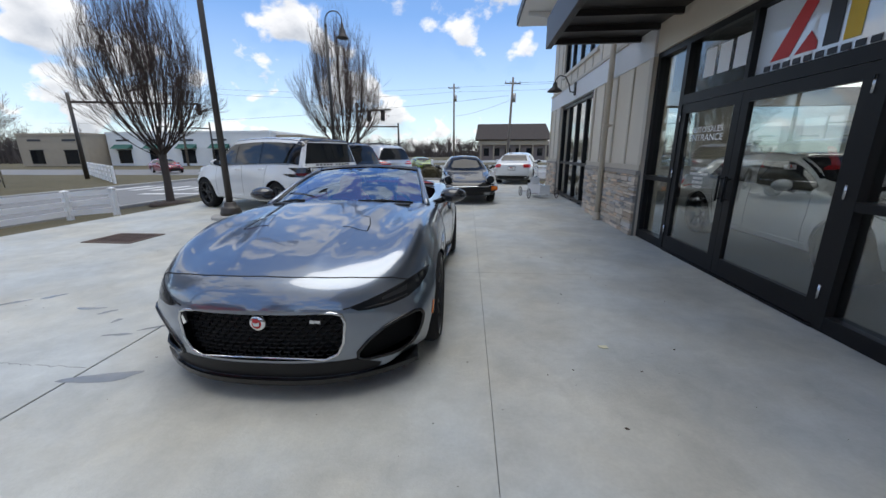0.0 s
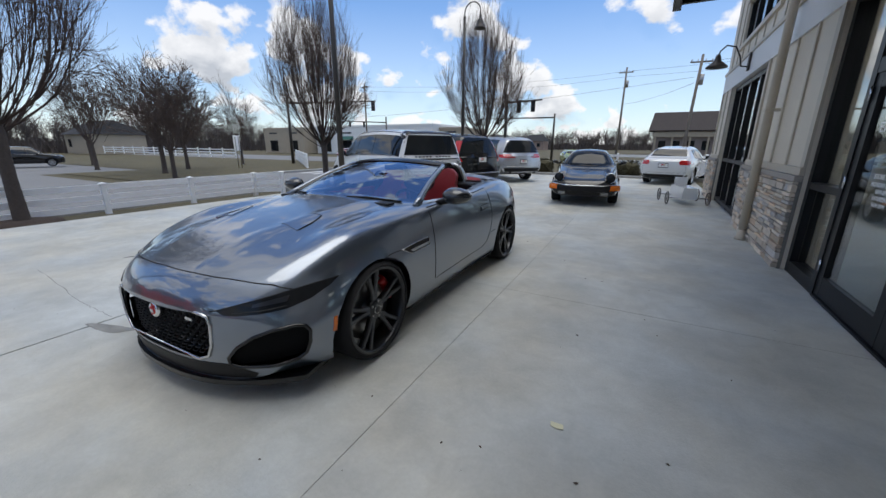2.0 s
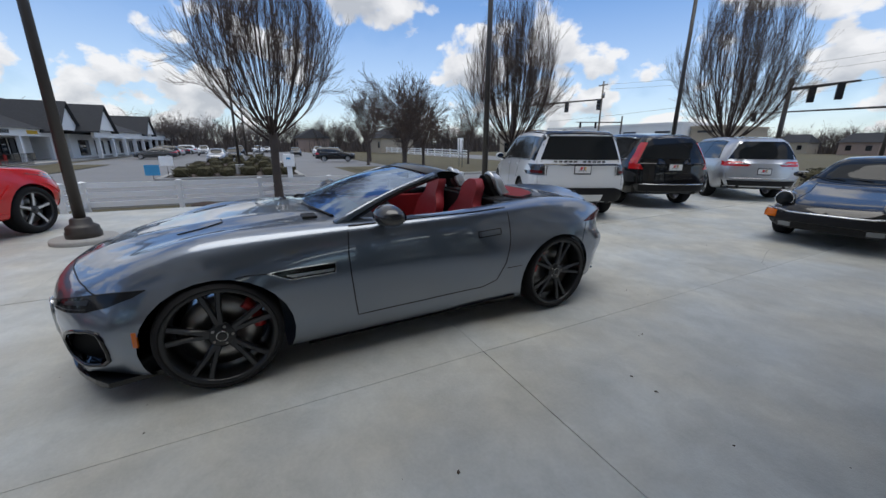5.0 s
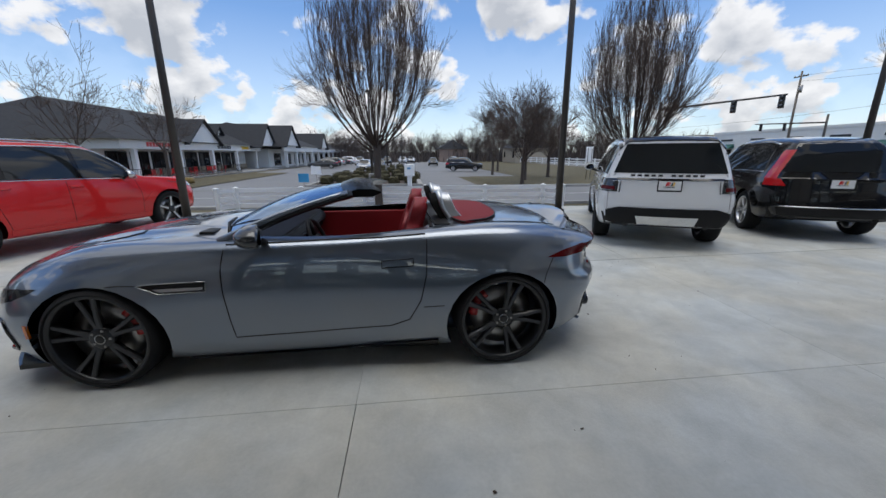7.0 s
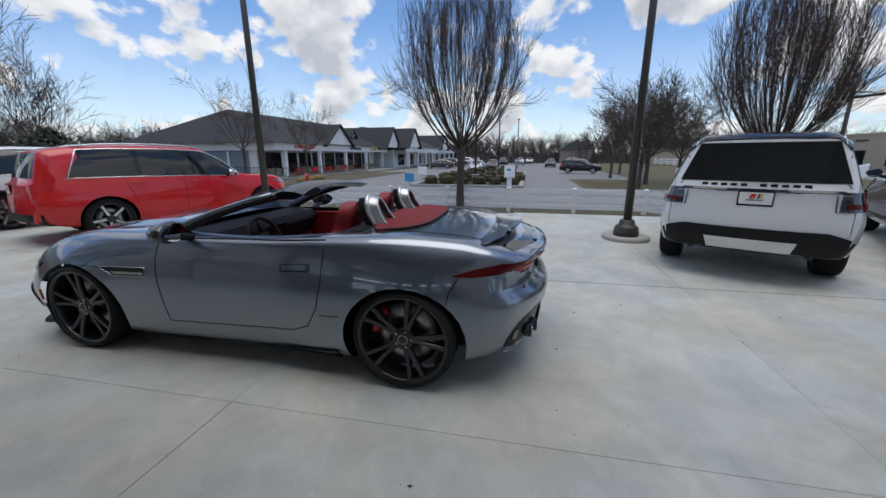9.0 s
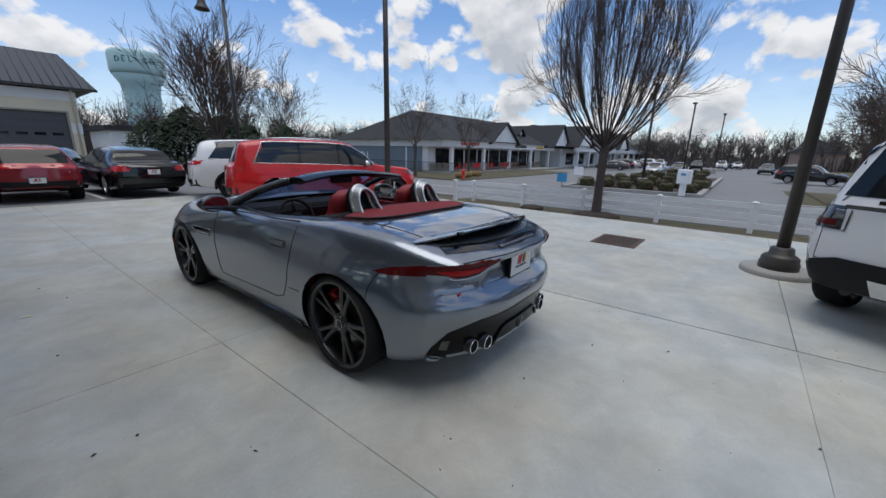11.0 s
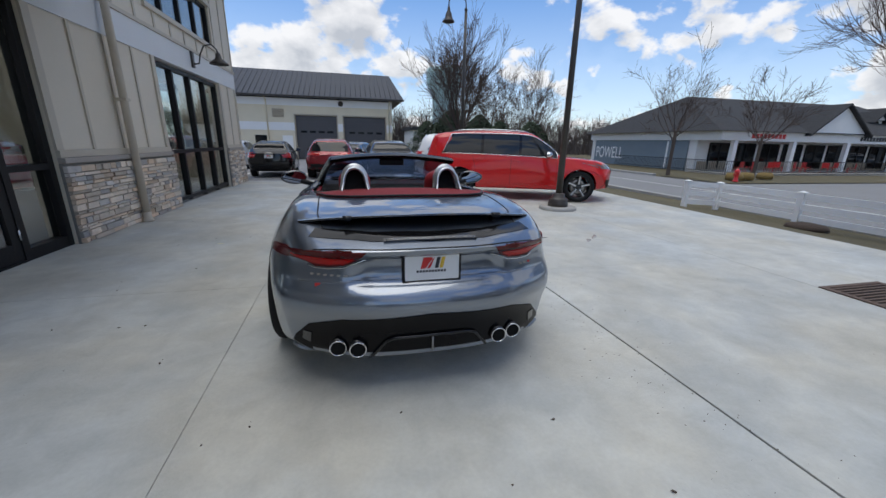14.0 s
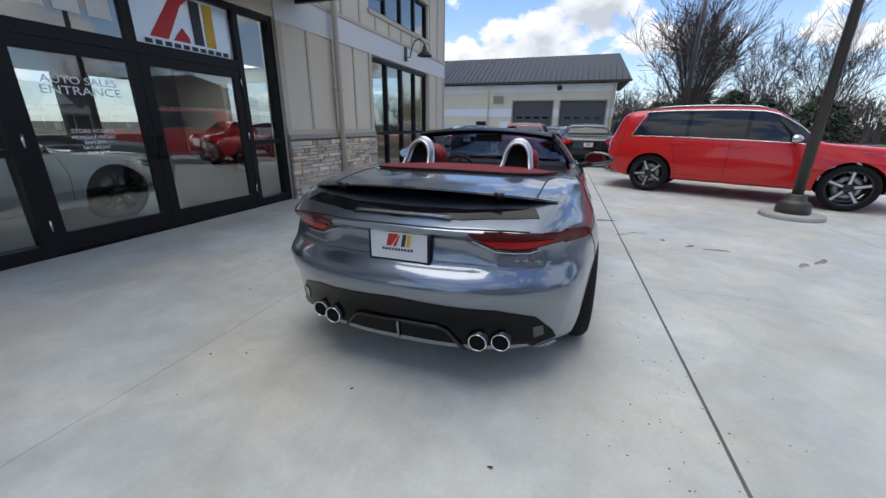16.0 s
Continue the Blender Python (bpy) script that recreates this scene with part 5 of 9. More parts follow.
    # bonnet cut line, headlamps, intakes, splitter
    sk.line("bonnet_gap", "F", [(-0.785, 0.66), (-0.70, 0.69), (-0.48, 0.717), (-0.27, 0.732), (0, 0.738), (0.27, 0.732), (0.48, 0.717), (0.70, 0.69), (0.785, 0.66)], 0.0045, BLACK_PLASTIC, car, -0.001, 8)
    for s in (1, -1):
        v = "L" if s > 0 else "R"
        top = [(s * x, z) for x, z in ((0.50, 0.578), (0.62, 0.612), (0.72, 0.640), (0.785, 0.660), (0.84, 0.674), (0.886, 0.681))]
        low = [(s * x, z) for x, z in ((0.545, 0.556), (0.60, 0.552), (0.70, 0.557), (0.79, 0.570), (0.85, 0.602), (0.882, 0.648))]
        lens = sk.patch("headlamp", "F", low, top, HEAD_DARK, car, 20, 6, 0.004, 0.02, "slim smoked headlamp")
        sk.line("running_light", "F", [(s * 0.58, 0.566), (s * 0.70, 0.572), (s * 0.785, 0.585)], 0.0025, DARK_STEEL, lens, 0.003, 5)
        sk.patch("lamp_module", "F", [(s * 0.66, 0.590), (s * 0.78, 0.606)], [(s * 0.66, 0.606), (s * 0.78, 0.636)], RIM_GREY, lens, 6, 3, 0.0055, 0.004)
        sk.line("lamp_gap", "F", [(s * 0.47, 0.574)] + top, 0.0042, BLACK_PLASTIC, car, 0.001, 4)
        rim = []
        for k in range(len(intake)):
            (u0, z0), (u1, z1) = intake[k], intake[(k + 1) % len(intake)]
            for f in (0.0, 0.33, 0.67):
                u, z = u0 + (u1 - u0) * f, z0 + (z1 - z0) * f
                p = sk.tree.ray_cast(corner(s, u, z, -1.0), Vector((-s * 0.7071, 0.7071, 0)))[0]
                if p is not None:
                    rim.append(p)
        bm = boxes((s * 0.487, s * 0.505, 0.115, 0.26, 0.22, 0.44))
        a, b = ([bm.verts.new(corner(s, u, z, deep)) for u, z in intake] for deep in (0.078, 0.084))
        bm.faces.new(a)
        bm.faces.new(b[::-1])
        for k in range(len(intake)):
            bm.faces.new((a[k], a[(k + 1) % len(intake)], b[(k + 1) % len(intake)], b[k]))
        bmesh.ops.recalc_face_normals(bm, faces=bm.faces)
        part("intake_liner", bm, MATT_BLACK, car)
        bm = bmesh.new()
        tube(bm, rim + rim[:2], 0.011, 8)
        part("intake_rim", bm, GLOSS_BLACK, car, "gloss black intake rim")
        sk.patch("side_marker", v, [(0.508, 0.375), (0.530, 0.375)], [(0.514, 0.465), (0.536, 0.465)], AMBER, car, 3, 3, 0.004, 0.01, "amber side marker")
        # wing vent
        sk.patch("wing_vent", v, [(1.20, 0.690), (1.33, 0.640), (1.60, 0.645)], [(1.20, 0.694), (1.30, 0.700), (1.605, 0.703)], GLOSS_BLACK, car, 10, 3, 0.003, 0.012)
        sk.patch("vent_blade", v, [(1.34, 0.650), (1.585, 0.655)], [(1.30, 0.670), (1.59, 0.672)], SATIN_SILVER, car, 8, 2, 0.008, 0.004, "satin silver vent blade")
        sk.line("vent_rim", v, [(1.20, 0.694), (1.30, 0.702), (1.605, 0.706), (1.60, 0.642), (1.33, 0.637)], 0.003, SATIN_SILVER, car, 0.004, 4, "", True)
        # door
        door = [(1.71, 0.89), (1.695, 0.76), (1.70, 0.62), (1.72, 0.42), (1.735, 0.305), (2.2, 0.315), (2.75, 0.335), (2.88, 0.38), (2.96, 0.52), (3.0, 0.70), (3.01, 0.92)]
        sk.line("door_gap", v, door, 0.0045, BLACK_PLASTIC, car, -0.001, 5)
        sk.line("wing_gap", v, [(1.20, 0.694), (1.10, 0.700), (1.03, 0.695)], 0.004, BLACK_PLASTIC, car, -0.001, 4)
        sk.line("bumper_gap", v, [(2.98, 0.47), (3.12, 0.475)], 0.004, BLACK_PLASTIC, car, -0.001, 4)
        sk.patch("door_handle", v, [(2.72, 0.755), (2.90, 0.765)], [(2.72, 0.785), (2.90, 0.795)], PAINT_GREY, car, 8, 3, 0.012, 0.01)
        sk.line("handle_gap", v, [(2.705, 0.748), (2.915, 0.757), (2.915, 0.803), (2.705, 0.793)], 0.004, BLACK_PLASTIC, car, 0.0, 3, "", True)
        # sill blade
        sk.patch("sill_blade", v, [(1.40, 0.135), (2.4, 0.14), (3.08, 0.145)], [(1.40, 0.155), (2.4, 0.165), (3.08, 0.215)], GLOSS_BLACK, car, 12, 2, 0.016, 0.01, "gloss black sill blade")
        sk.line("belt_trim", v, [(1.72, 0.917), (2.2, 0.927), (2.7, 0.938), (3.0, 0.952)], 0.007, GLOSS_BLACK, car, 0.0, 5)
        # rear lamp: dark red blade round the corner
        low = [(s * x, z) for x, z in ((0.375, 0.812), (0.405, 0.785), (0.45, 0.758), (0.53, 0.748), (0.60, 0.748), (0.655, 0.772), (0.70, 0.784), (0.765, 0.790))]
        top = [(s * x, z) for x, z in ((0.345, 0.845), (0.41, 0.848), (0.47, 0.848), (0.54, 0.847), (0.60, 0.845), (0.66, 0.843), (0.71, 0.840), (0.775, 0.834))]
        lens = sk.patch("tail_lamp", "B", low, top, LAMP_DEEP, car, 21, 5, 0.008, 0.02, "dark red blade tail lamp")
        sk.patch("tail_lamp_strip", "B", [(s * 0.415, 0.790), (s * 0.46, 0.768), (s * 0.53, 0.760), (s * 0.60, 0.762), (s * 0.69, 0.795)], [(s * 0.40, 0.812), (s * 0.47, 0.808), (s * 0.53, 0.806), (s * 0.60, 0.808), (s * 0.72, 0.815)], LAMP_STRIP, lens, 16, 3, 0.0105, 0.004, "bright red lamp strip")
        sk.patch("tail_lamp_side", v, [(3.85, 0.776), (3.98, 0.768), (4.16, 0.778)], [(3.85, 0.779), (3.98, 0.816), (4.16, 0.842)], LAMP_DEEP, car, 12, 3, 0.008)
        sk.line("bumper_crease", v, [(3.90, 0.785), (3.84, 0.68), (3.82, 0.60)], 0.004, BLACK_PLASTIC, car, -0.001, 4)
        sk.line("lamp_chrome", "B", [(s * 0.345, 0.792), (s * 0.40, 0.775), (s * 0.45, 0.748), (s * 0.53, 0.738), (s * 0.605, 0.738), (s * 0.64, 0.752)], 0.0045, SATIN_SILVER, car, 0.004, 5)
        # exhaust tips
        for x in (0.405, 0.51):
            at = (s * x, 4.392 - 0.36 * (x - 0.405), 0.298)
            bm = bmesh.new()
            lathe(bm, [(0.046, -0.2), (0.046, -0.004), (0.041, -0.004), (0.039, -0.02)], 28, "y", at, caps=False)
            ex = part("exhaust_tip", bm, DARK_STEEL, car, "dark round exhaust tip with a polished lip")
            bm = bmesh.new()
            tube(bm, [(at[0] + 0.043 * math.cos(q), at[1], at[2] + 0.043 * math.sin(q)) for q in np.linspace(0, 2 * math.pi, 29)], 0.0042, 6, caps=False)
            part("polished_lip", bm, CHROME, ex)
            bm = bmesh.new()
            lathe(bm, [(0.041, -0.006), (0.039, -0.19), (0.0005, -0.19)], 24, "y", at)
            part("exhaust_bore", bm, MATT_BLACK, ex)
        mirror_housing("door_mirror", car, (s * 0.985, 1.97, 0.995), (0.265, 0.25, 0.148), PAINT_DARK)
        # bonnet vents
        sk.patch("bonnet_vent", "T", [(s * 0.27, 0.74), (s * 0.31, 0.86), (s * 0.33, 0.96)], [(s * 0.44, 0.72), (s * 0.43, 0.84), (s * 0.40, 0.97)], PAINT_GREY, car, 8, 4, 0.004, 0.006)
        sk.line("vent_slit", "T", [(s * 0.445, 0.73), (s * 0.435, 0.85), (s * 0.40, 0.975), (s * 0.335, 0.965)], 0.0035, BLACK_PLASTIC, car, 0.003, 4)
    # splitter
    bm = bmesh.new()
    out = [(x, 0.02 + 0.46 * (abs(x) / 0.96) ** 2.6) for x in np.linspace(-0.84, 0.84, 21)]
    out = [(-0.80, 0.6)] + out + [(0.80, 0.6)]
    a = [bm.verts.new((x, y, 0.125)) for x, y in out]
    b = [bm.verts.new((x, y, 0.155)) for x, y in out]
    bm.faces.new(a)
    bm.faces.new(b[::-1])
    for k in range(len(out)):
        j = (k + 1) % len(out)
        bm.faces.new((a[k], a[j], b[j], b[k]))
    bmesh.ops.recalc_face_normals(bm, faces=bm.faces)
    part("front_splitter", bm, GLOSS_BLACK, car, "gloss black front splitter")
    sk.patch("lower_intake", "F", [(-0.70, 0.165), (0.70, 0.165)], [(-0.52, 0.262), (0.52, 0.262)], BLACK_PLASTIC, car, 16, 3, 0.003, 0.02)
    # rear: black diffuser panel, frame, plate, letters, boot lines
    sk.patch("rear_diffuser", "B", [(-0.76, 0.285), (-0.62, 0.235), (-0.3, 0.222), (0, 0.22), (0.3, 0.222), (0.62, 0.235), (0.76, 0.285)], [(-0.74, 0.33), (-0.66, 0.42), (-0.48, 0.480), (0, 0.508), (0.48, 0.480), (0.66, 0.42), (0.74, 0.33)], DIFFUSER_BLACK, car, 30, 6, 0.004, 0.02, "satin black rear diffuser")
    sk.line("diffuser_frame", "B", [(-0.34, 0.235), (-0.25, 0.345), (-0.20, 0.362), (0, 0.365), (0.20, 0.362), (0.25, 0.345), (0.34, 0.235)], 0.010, GLOSS_BLACK, car, 0.012, 5)
    sk.line("diffuser_edge", "B", [(-0.33, 0.228), (0, 0.224), (0.33, 0.228)], 0.006, SATIN_SILVER, car, 0.022, 6)
    sk.line("diffuser_fin", "B", [(0, 0.228), (0, 0.355)], 0.006, STEEL, car, 0.018, 3)
    for s in (1, -1):
        sk.line("rear_lip", "B", [(s * 0.75, 0.262), (s * 0.62, 0.212), (s * 0.42, 0.205), (s * 0.34, 0.225)], 0.012, PAINT_GREY, car, 0.012, 5)
        sk.patch("corner_reflector", "B", [(s * 0.655, 0.30), (s * 0.70, 0.315)], [(s * 0.645, 0.365), (s * 0.69, 0.37)], LAMP_DARK, car, 3, 3, 0.008, 0.006)
    sk.line("bumper_fold", "B", [(-0.70, 0.66), (-0.45, 0.672), (0, 0.68), (0.45, 0.672), (0.70, 0.66)], 0.006, PAINT_GREY, car, -0.003, 8)
    p, _ = sk.hit("B", 0, 0.745)
    pl = plate(car, p + Vector((0, 0.03, 0.0)), 0, True, 0.305, 0.17)
    bm = bmesh.new()
    for j in range(11):
        x = -0.066 + j * 0.0125
        box(bm, x, x + 0.008, 0.0, 0.002, 0.0, 0.010)
    bm.transform(Matrix.Translation(p + Vector((0, 0.0345, 0.083))))
    part("number_bars", bm, LETTER_WHITE, pl)
    for side, mats in ((1, [STEEL] * 6), (-1, [LOGO_RED, STEEL, STEEL])):
        for j, mm in enumerate(mats):
            x = side * (0.62 - j * 0.034)
            q, _ = sk.hit("B", x, 0.703)
            bm = bmesh.new()
            box(bm, x - 0.011, x + 0.011, q.y - 0.002, q.y + 0.003, 0.698, 0.708)
            part("badge_letter", bm, mm, car)
    bm = bmesh.new()
    q, _ = sk.hit("B", 0.60, 0.65)
    box(bm, 0.57, 0.61, q.y, q.y + 0.006, 0.635, 0.66)
    part("dealer_badge", bm, LOGO_RED, car)
    sk.line("boot_gap", "T", [(-0.56, 4.16), (-0.60, 3.95), (-0.62, 3.55), (-0.62, 3.38)], 0.005, BLACK_PLASTIC, car, -0.001, 6)
    sk.line("boot_gap", "T", [(0.56, 4.16), (0.60, 3.95), (0.62, 3.55), (0.62, 3.38)], 0.005, BLACK_PLASTIC, car, -0.001, 6)
    sk.line("boot_gap", "B", [(-0.60, 0.85), (-0.4, 0.858), (0, 0.862), (0.4, 0.858), (0.60, 0.85)], 0.005, BLACK_PLASTIC, car, -0.001, 6)
    # raised spoiler on two struts, with the dark well below it
    sk.patch("spoiler_well", "T", [(-0.60, 4.13), (-0.3, 4.25), (0, 4.28), (0.3, 4.25), (0.60, 4.13)], [(-0.63, 4.21), (-0.3, 4.345), (0, 4.378), (0.3, 4.345), (0.63, 4.21)], GLOSS_BLACK, car, 20, 4, 0.003, 0.02, "gloss black well under the spoiler")
    brake = sk.patch("brake_light", "T", [(-0.25, 4.335), (0, 4.343), (0.25, 4.335)], [(-0.25, 4.362), (0, 4.371), (0.25, 4.362)], LAMP_DARK, car, 14, 2, 0.010, 0.01, "ribbed dark brake light")
    for y in (4.345, 4.355):
        sk.line("lens_rib", "T", [(-0.24, y), (0, y + 0.008), (0.24, y)], 0.0022, STEEL, brake, 0.010, 8)
    bm = bmesh.new()
    rows = []
    for k in range(25):
        u = -1 + k / 12
        x, y0 = 0.70 * u, 4.04 - 0.16 * u * u
        z0, z1 = 0.968 - 0.038 * u * u, 1.004 - 0.060 * u * u
        d = 0.205 - 0.05 * u * u
        rows.append([bm.verts.new(q) for q in ((x, y0, z0 - 0.002), (x, y0 + d * 0.5, (z0 + z1) / 2 + 0.006), (x, y0 + d, z1), (x, y0 + d + 0.004, z1 - 0.008), (x, y0 + d * 0.5, (z0 + z1) / 2 - 0.010))])
    for a, b in zip(rows, rows[1:]):
        for j in range(5):
            bm.faces.new((a[j], a[(j + 1) % 5], b[(j + 1) % 5], b[j]))
    bm.faces.new(rows[0])
    bm.faces.new(rows[-1][::-1])
    bmesh.ops.recalc_face_normals(bm, faces=bm.faces)
    for f in bm.faces:
        f.material_index = 0 if f.normal.z > 0.5 else 1
    part("rear_spoiler", bm, (PAINT_GREY, PAINT_DARK), car, "raised grey boot spoiler with a black underside", smooth=40)
    for s in (1, -1):
        bm = bmesh.new()
        tube(bm, [(s * 0.43, 4.14, 0.88), (s * 0.43, 4.10, 0.972)], [0.018, 0.015], 10)
        tube(bm, [(s * 0.405, 4.165, 0.975), (s * 0.455, 4.165, 0.975)], 0.015, 10)
        part("spoiler_strut", bm, GLOSS_BLACK, car)
    # windscreen with its frame
    def screen(u, v):
        w = 0.74 + (0.565 - 0.74) * v
        x = (2 * u - 1) * w
        a = abs(2 * u - 1)
        return Vector((x, 1.50 + 0.20 * a**2.2 + v * (0.88 - 0.10 * a**2.2), 0.965 - 0.03 * a**2 + v * (0.285 - 0.01 * a**2) + 0.05 * math.sin(math.pi * v) * (1 - 0.5 * a)))
    bm = bmesh.new()
    g = [[bm.verts.new(screen(i / 20, j / 8)) for j in range(9)] for i in range(21)]
    for i in range(20):
        for j in range(8):
            f = bm.faces.new((g[i][j], g[i + 1][j], g[i + 1][j + 1], g[i][j + 1]))
            f.smooth = True
    ws = part("windscreen", bm, GLASS_SCREEN, car, "raked blue-tinted windscreen")
    ws.visible_shadow = False
    for u, side in ((0.0, -1), (1.0, 1)):
        spine = [screen(u, v) for v in np.linspace(-0.05, 1.0, 8)]
        bm = bmesh.new()
        tube(bm, [p + Vector((side * 0.008, -0.012, 0.004)) for p in spine], [0.032, 0.027, 0.023, 0.020, 0.018, 0.017, 0.017, 0.020], 8)
        pillar = part("screen_pillar", bm, PAINT_GREY, car)
        bm = bmesh.new()
        tube(bm, [p + Vector((-side * 0.010, 0.020, -0.006)) for p in spine], [0.036, 0.033, 0.030, 0.028, 0.027, 0.027, 0.028, 0.030], 8)
        part("pillar_trim", bm, GLOSS_BLACK, pillar, "black inner pillar trim")
    bm = bmesh.new()
    rows = []
    for k in range(21):
        p = screen(k / 20, 1.0)
        rows.append([bm.verts.new(p + Vector(q)) for q in ((0, -0.02, 0.005), (0, 0.06, 0.028), (0, 0.16, 0.026), (0, 0.235, 0.004), (0, 0.16, -0.03), (0, 0.02, -0.03))])
    for a, b in zip(rows, rows[1:]):
        for j in range(6):
            bm.faces.new((a[j], a[(j + 1) % 6], b[(j + 1) % 6], b[j]))
    bm.faces.new(rows[0])
    bm.faces.new(rows[-1][::-1])
    bmesh.ops.recalc_face_normals(bm, faces=bm.faces)
    part("screen_header", bm, DIFFUSER_BLACK, car, "black windscreen header", smooth=50)
    bm = bmesh.new()
    box(bm, -0.12, 0.12, 2.42, 2.45, 1.155, 1.215, 0.012)
    part("rear_view_mirror", bm, BLACK_PLASTIC, car)
    for s, off in ((1, 0.05), (-1, -0.25)):
        bm = bmesh.new()
        tube(bm, [(s * 0.1 + off, 1.52, 0.985), (s * 0.35 + off * 0.4, 1.56, 0.985), (s * 0.62, 1.66, 0.955)], 0.011, 6)
        part("wiper", bm, BLACK_PLASTIC, car)
    part("cowl_panel", boxes((-0.62, 0.62, 1.46, 1.56, 0.93, 0.967), bevel=0.01), BLACK_PLASTIC, car)
    # cabin
    part("cabin_floor", boxes((-0.72, 0.72, 1.75, 3.05, 0.365, 0.39)), DARK_LEATHER, car)
    bm = bmesh.new()
    for x0, x1 in ((-0.70, 0.70),):
        poly = [(1.54, 0.60), (1.54, 0.92), (1.80, 0.945), (2.02, 0.925), (2.06, 0.86), (1.98, 0.72), (1.95, 0.55)]
        a = [bm.verts.new((x0, y, z)) for y, z in poly]
        b = [bm.verts.new((x1, y, z)) for y, z in poly]
        bm.faces.new(a)
        bm.faces.new(b[::-1])
        for k in range(len(poly)):
            j = (k + 1) % len(poly)
            bm.faces.new((a[k], b[k], b[j], a[j]))
        bmesh.ops.recalc_face_normals(bm, faces=bm.faces)
    bmesh.ops.bevel(bm, geom=bm.edges[:], offset=0.012, segments=2, affect="EDGES")
    dash = part("dashboard", bm, DARK_LEATHER, car, "black and red leather dashboard", smooth=40)
    part("dash_trim", boxes((-0.69, 0.69, 1.955, 1.975, 0.60, 0.72), bevel=0.006), RED_LEATHER, dash)
    part("centre_screen", boxes((-0.13, 0.13, 2.045, 2.06, 0.76, 0.88), bevel=0.004), GLOSS_BLACK, dash)
    part("centre_console", boxes((-0.14, 0.14, 1.95, 2.95, 0.39, 0.60), bevel=0.03), RED_LEATHER, car)
    bm = bmesh.new()
    lathe_m = Matrix.Translation((0.36, 2.20, 0.83)) @ Matrix.Rotation(radians(-68), 4, "X")
    loop = [lathe_m @ Vector((0.175 * math.cos(a), 0.175 * math.sin(a), 0)) for a in np.linspace(0, 2 * math.pi, 33)]
    tube(bm, loop, 0.016, 8, caps=False)
    for a in (0.1, math.pi - 0.1, -math.pi / 2):
        tube(bm, [lathe_m @ Vector((0.05 * math.cos(a), 0.05 * math.sin(a), -0.01)), lathe_m @ Vector((0.17 * math.cos(a), 0.17 * math.sin(a), 0))], [0.022, 0.014], 6)
    tube(bm, [lathe_m @ Vector((0, 0, -0.18)), lathe_m @ Vector((0, 0, 0.015))], [0.04, 0.055], 14)
    part("steering_wheel", bm, DARK_LEATHER, car)
    for s in (1, -1):
        part("door_card", boxes((s * 0.70, s * 0.745, 1.80, 2.98, 0.45, 0.90), bevel=0.01), RED_LEATHER, car)
        part("arm_rest", boxes((s * 0.62, s * 0.70, 2.2, 2.85, 0.54, 0.61), bevel=0.02), RED_LEATHER, car)
        bm = bmesh.new()
        x = s * 0.37
        box(bm, x - 0.24, x + 0.24, 2.28, 2.80, 0.42, 0.58, 0.05)
        seat = part("seat", bm, RED_LEATHER, car, "red leather sports seat", smooth=50)
        rows, bm = [], bmesh.new()
        for k in range(19):
            t = k / 18
            z = 0.52 + 0.63 * t
            neck = max(0.0, min(1.0, (t - 0.48) / 0.24))
            w = 0.245 - 0.115 * neck * neck * (3 - 2 * neck)
            w *= math.sqrt(max(0.12, 1 - (max(0.0, t - 0.86) / 0.15) ** 2))
            y = 2.79 + 0.16 * t
            d = 0.06 if t < 0.9 else 0.045
            rows.append([bm.verts.new(q) for q in ((x - w, y - 0.055 * (1 - t), z), (x - w * 0.6, y - 0.005, z), (x + w * 0.6, y - 0.005, z), (x + w, y - 0.055 * (1 - t), z), (x + w, y + d, z), (x + w * 0.6, y + d + 0.05, z), (x - w * 0.6, y + d + 0.05, z), (x - w, y + d, z))])
        for a, b in zip(rows, rows[1:]):
            for j in range(8):
                bm.faces.new((a[j], a[(j + 1) % 8], b[(j + 1) % 8], b[j]))
        bm.faces.new(rows[0])
        bm.faces.new(rows[-1][::-1])
        bmesh.ops.recalc_face_normals(bm, faces=bm.faces)
        part("seat_back", bm, RED_LEATHER, seat, smooth=60)
        # roll hoop with black infill
        arc = [(x + 0.088 * math.cos(a), 3.13 + 0.03 * (1 - math.sin(a)), 1.075 + 0.115 * math.sin(a)) for a in np.linspace(math.pi, 0, 17)]
        arc = [(x - 0.108, 3.24, 0.965), (x - 0.098, 3.19, 1.03)] + arc + [(x + 0.098, 3.19, 1.03), (x + 0.108, 3.24, 0.965)]
        bm = bmesh.new()
        tube(bm, arc, [0.018 + 0.004 * min(k, 20 - k) / 10 for k in range(len(arc))], 10)
        back = [(q[0], q[1] + 0.07 * (1.55 - 2.4 * (q[2] - 0.965)), q[2] - 0.012) for q in arc]
        tube(bm, back, [0.010 + 0.003 * min(k, 20 - k) / 10 for k in range(len(back))], 8)
        skin_a = [[bm.verts.new((x + (q[0] - x) * 1.12, q[1] + o * (1.55 - 2.4 * (q[2] - 0.965)), q[2] + 0.012 * max(0.0, (q[2] - 1.03) / 0.16) - d)) for q in arc] for o, d in ((0.0, 0.0), (0.07, 0.016))]
        for a, b in zip(range(len(arc)), range(1, len(arc))):
            bm.faces.new((skin_a[0][a], skin_a[0][b], skin_a[1][b], skin_a[1][a])).smooth = True
        hoop = part("roll_hoop", bm, HOOP_SILVER, car, "satin silver roll hoop")
        bm = bmesh.new()
        loop = [bm.verts.new(Vector(q) + Vector((0, -0.004, 0))) for q in arc]
        inner = [bm.verts.new(Vector(q) + Vector((0, -0.07, -0.01))) for q in arc]
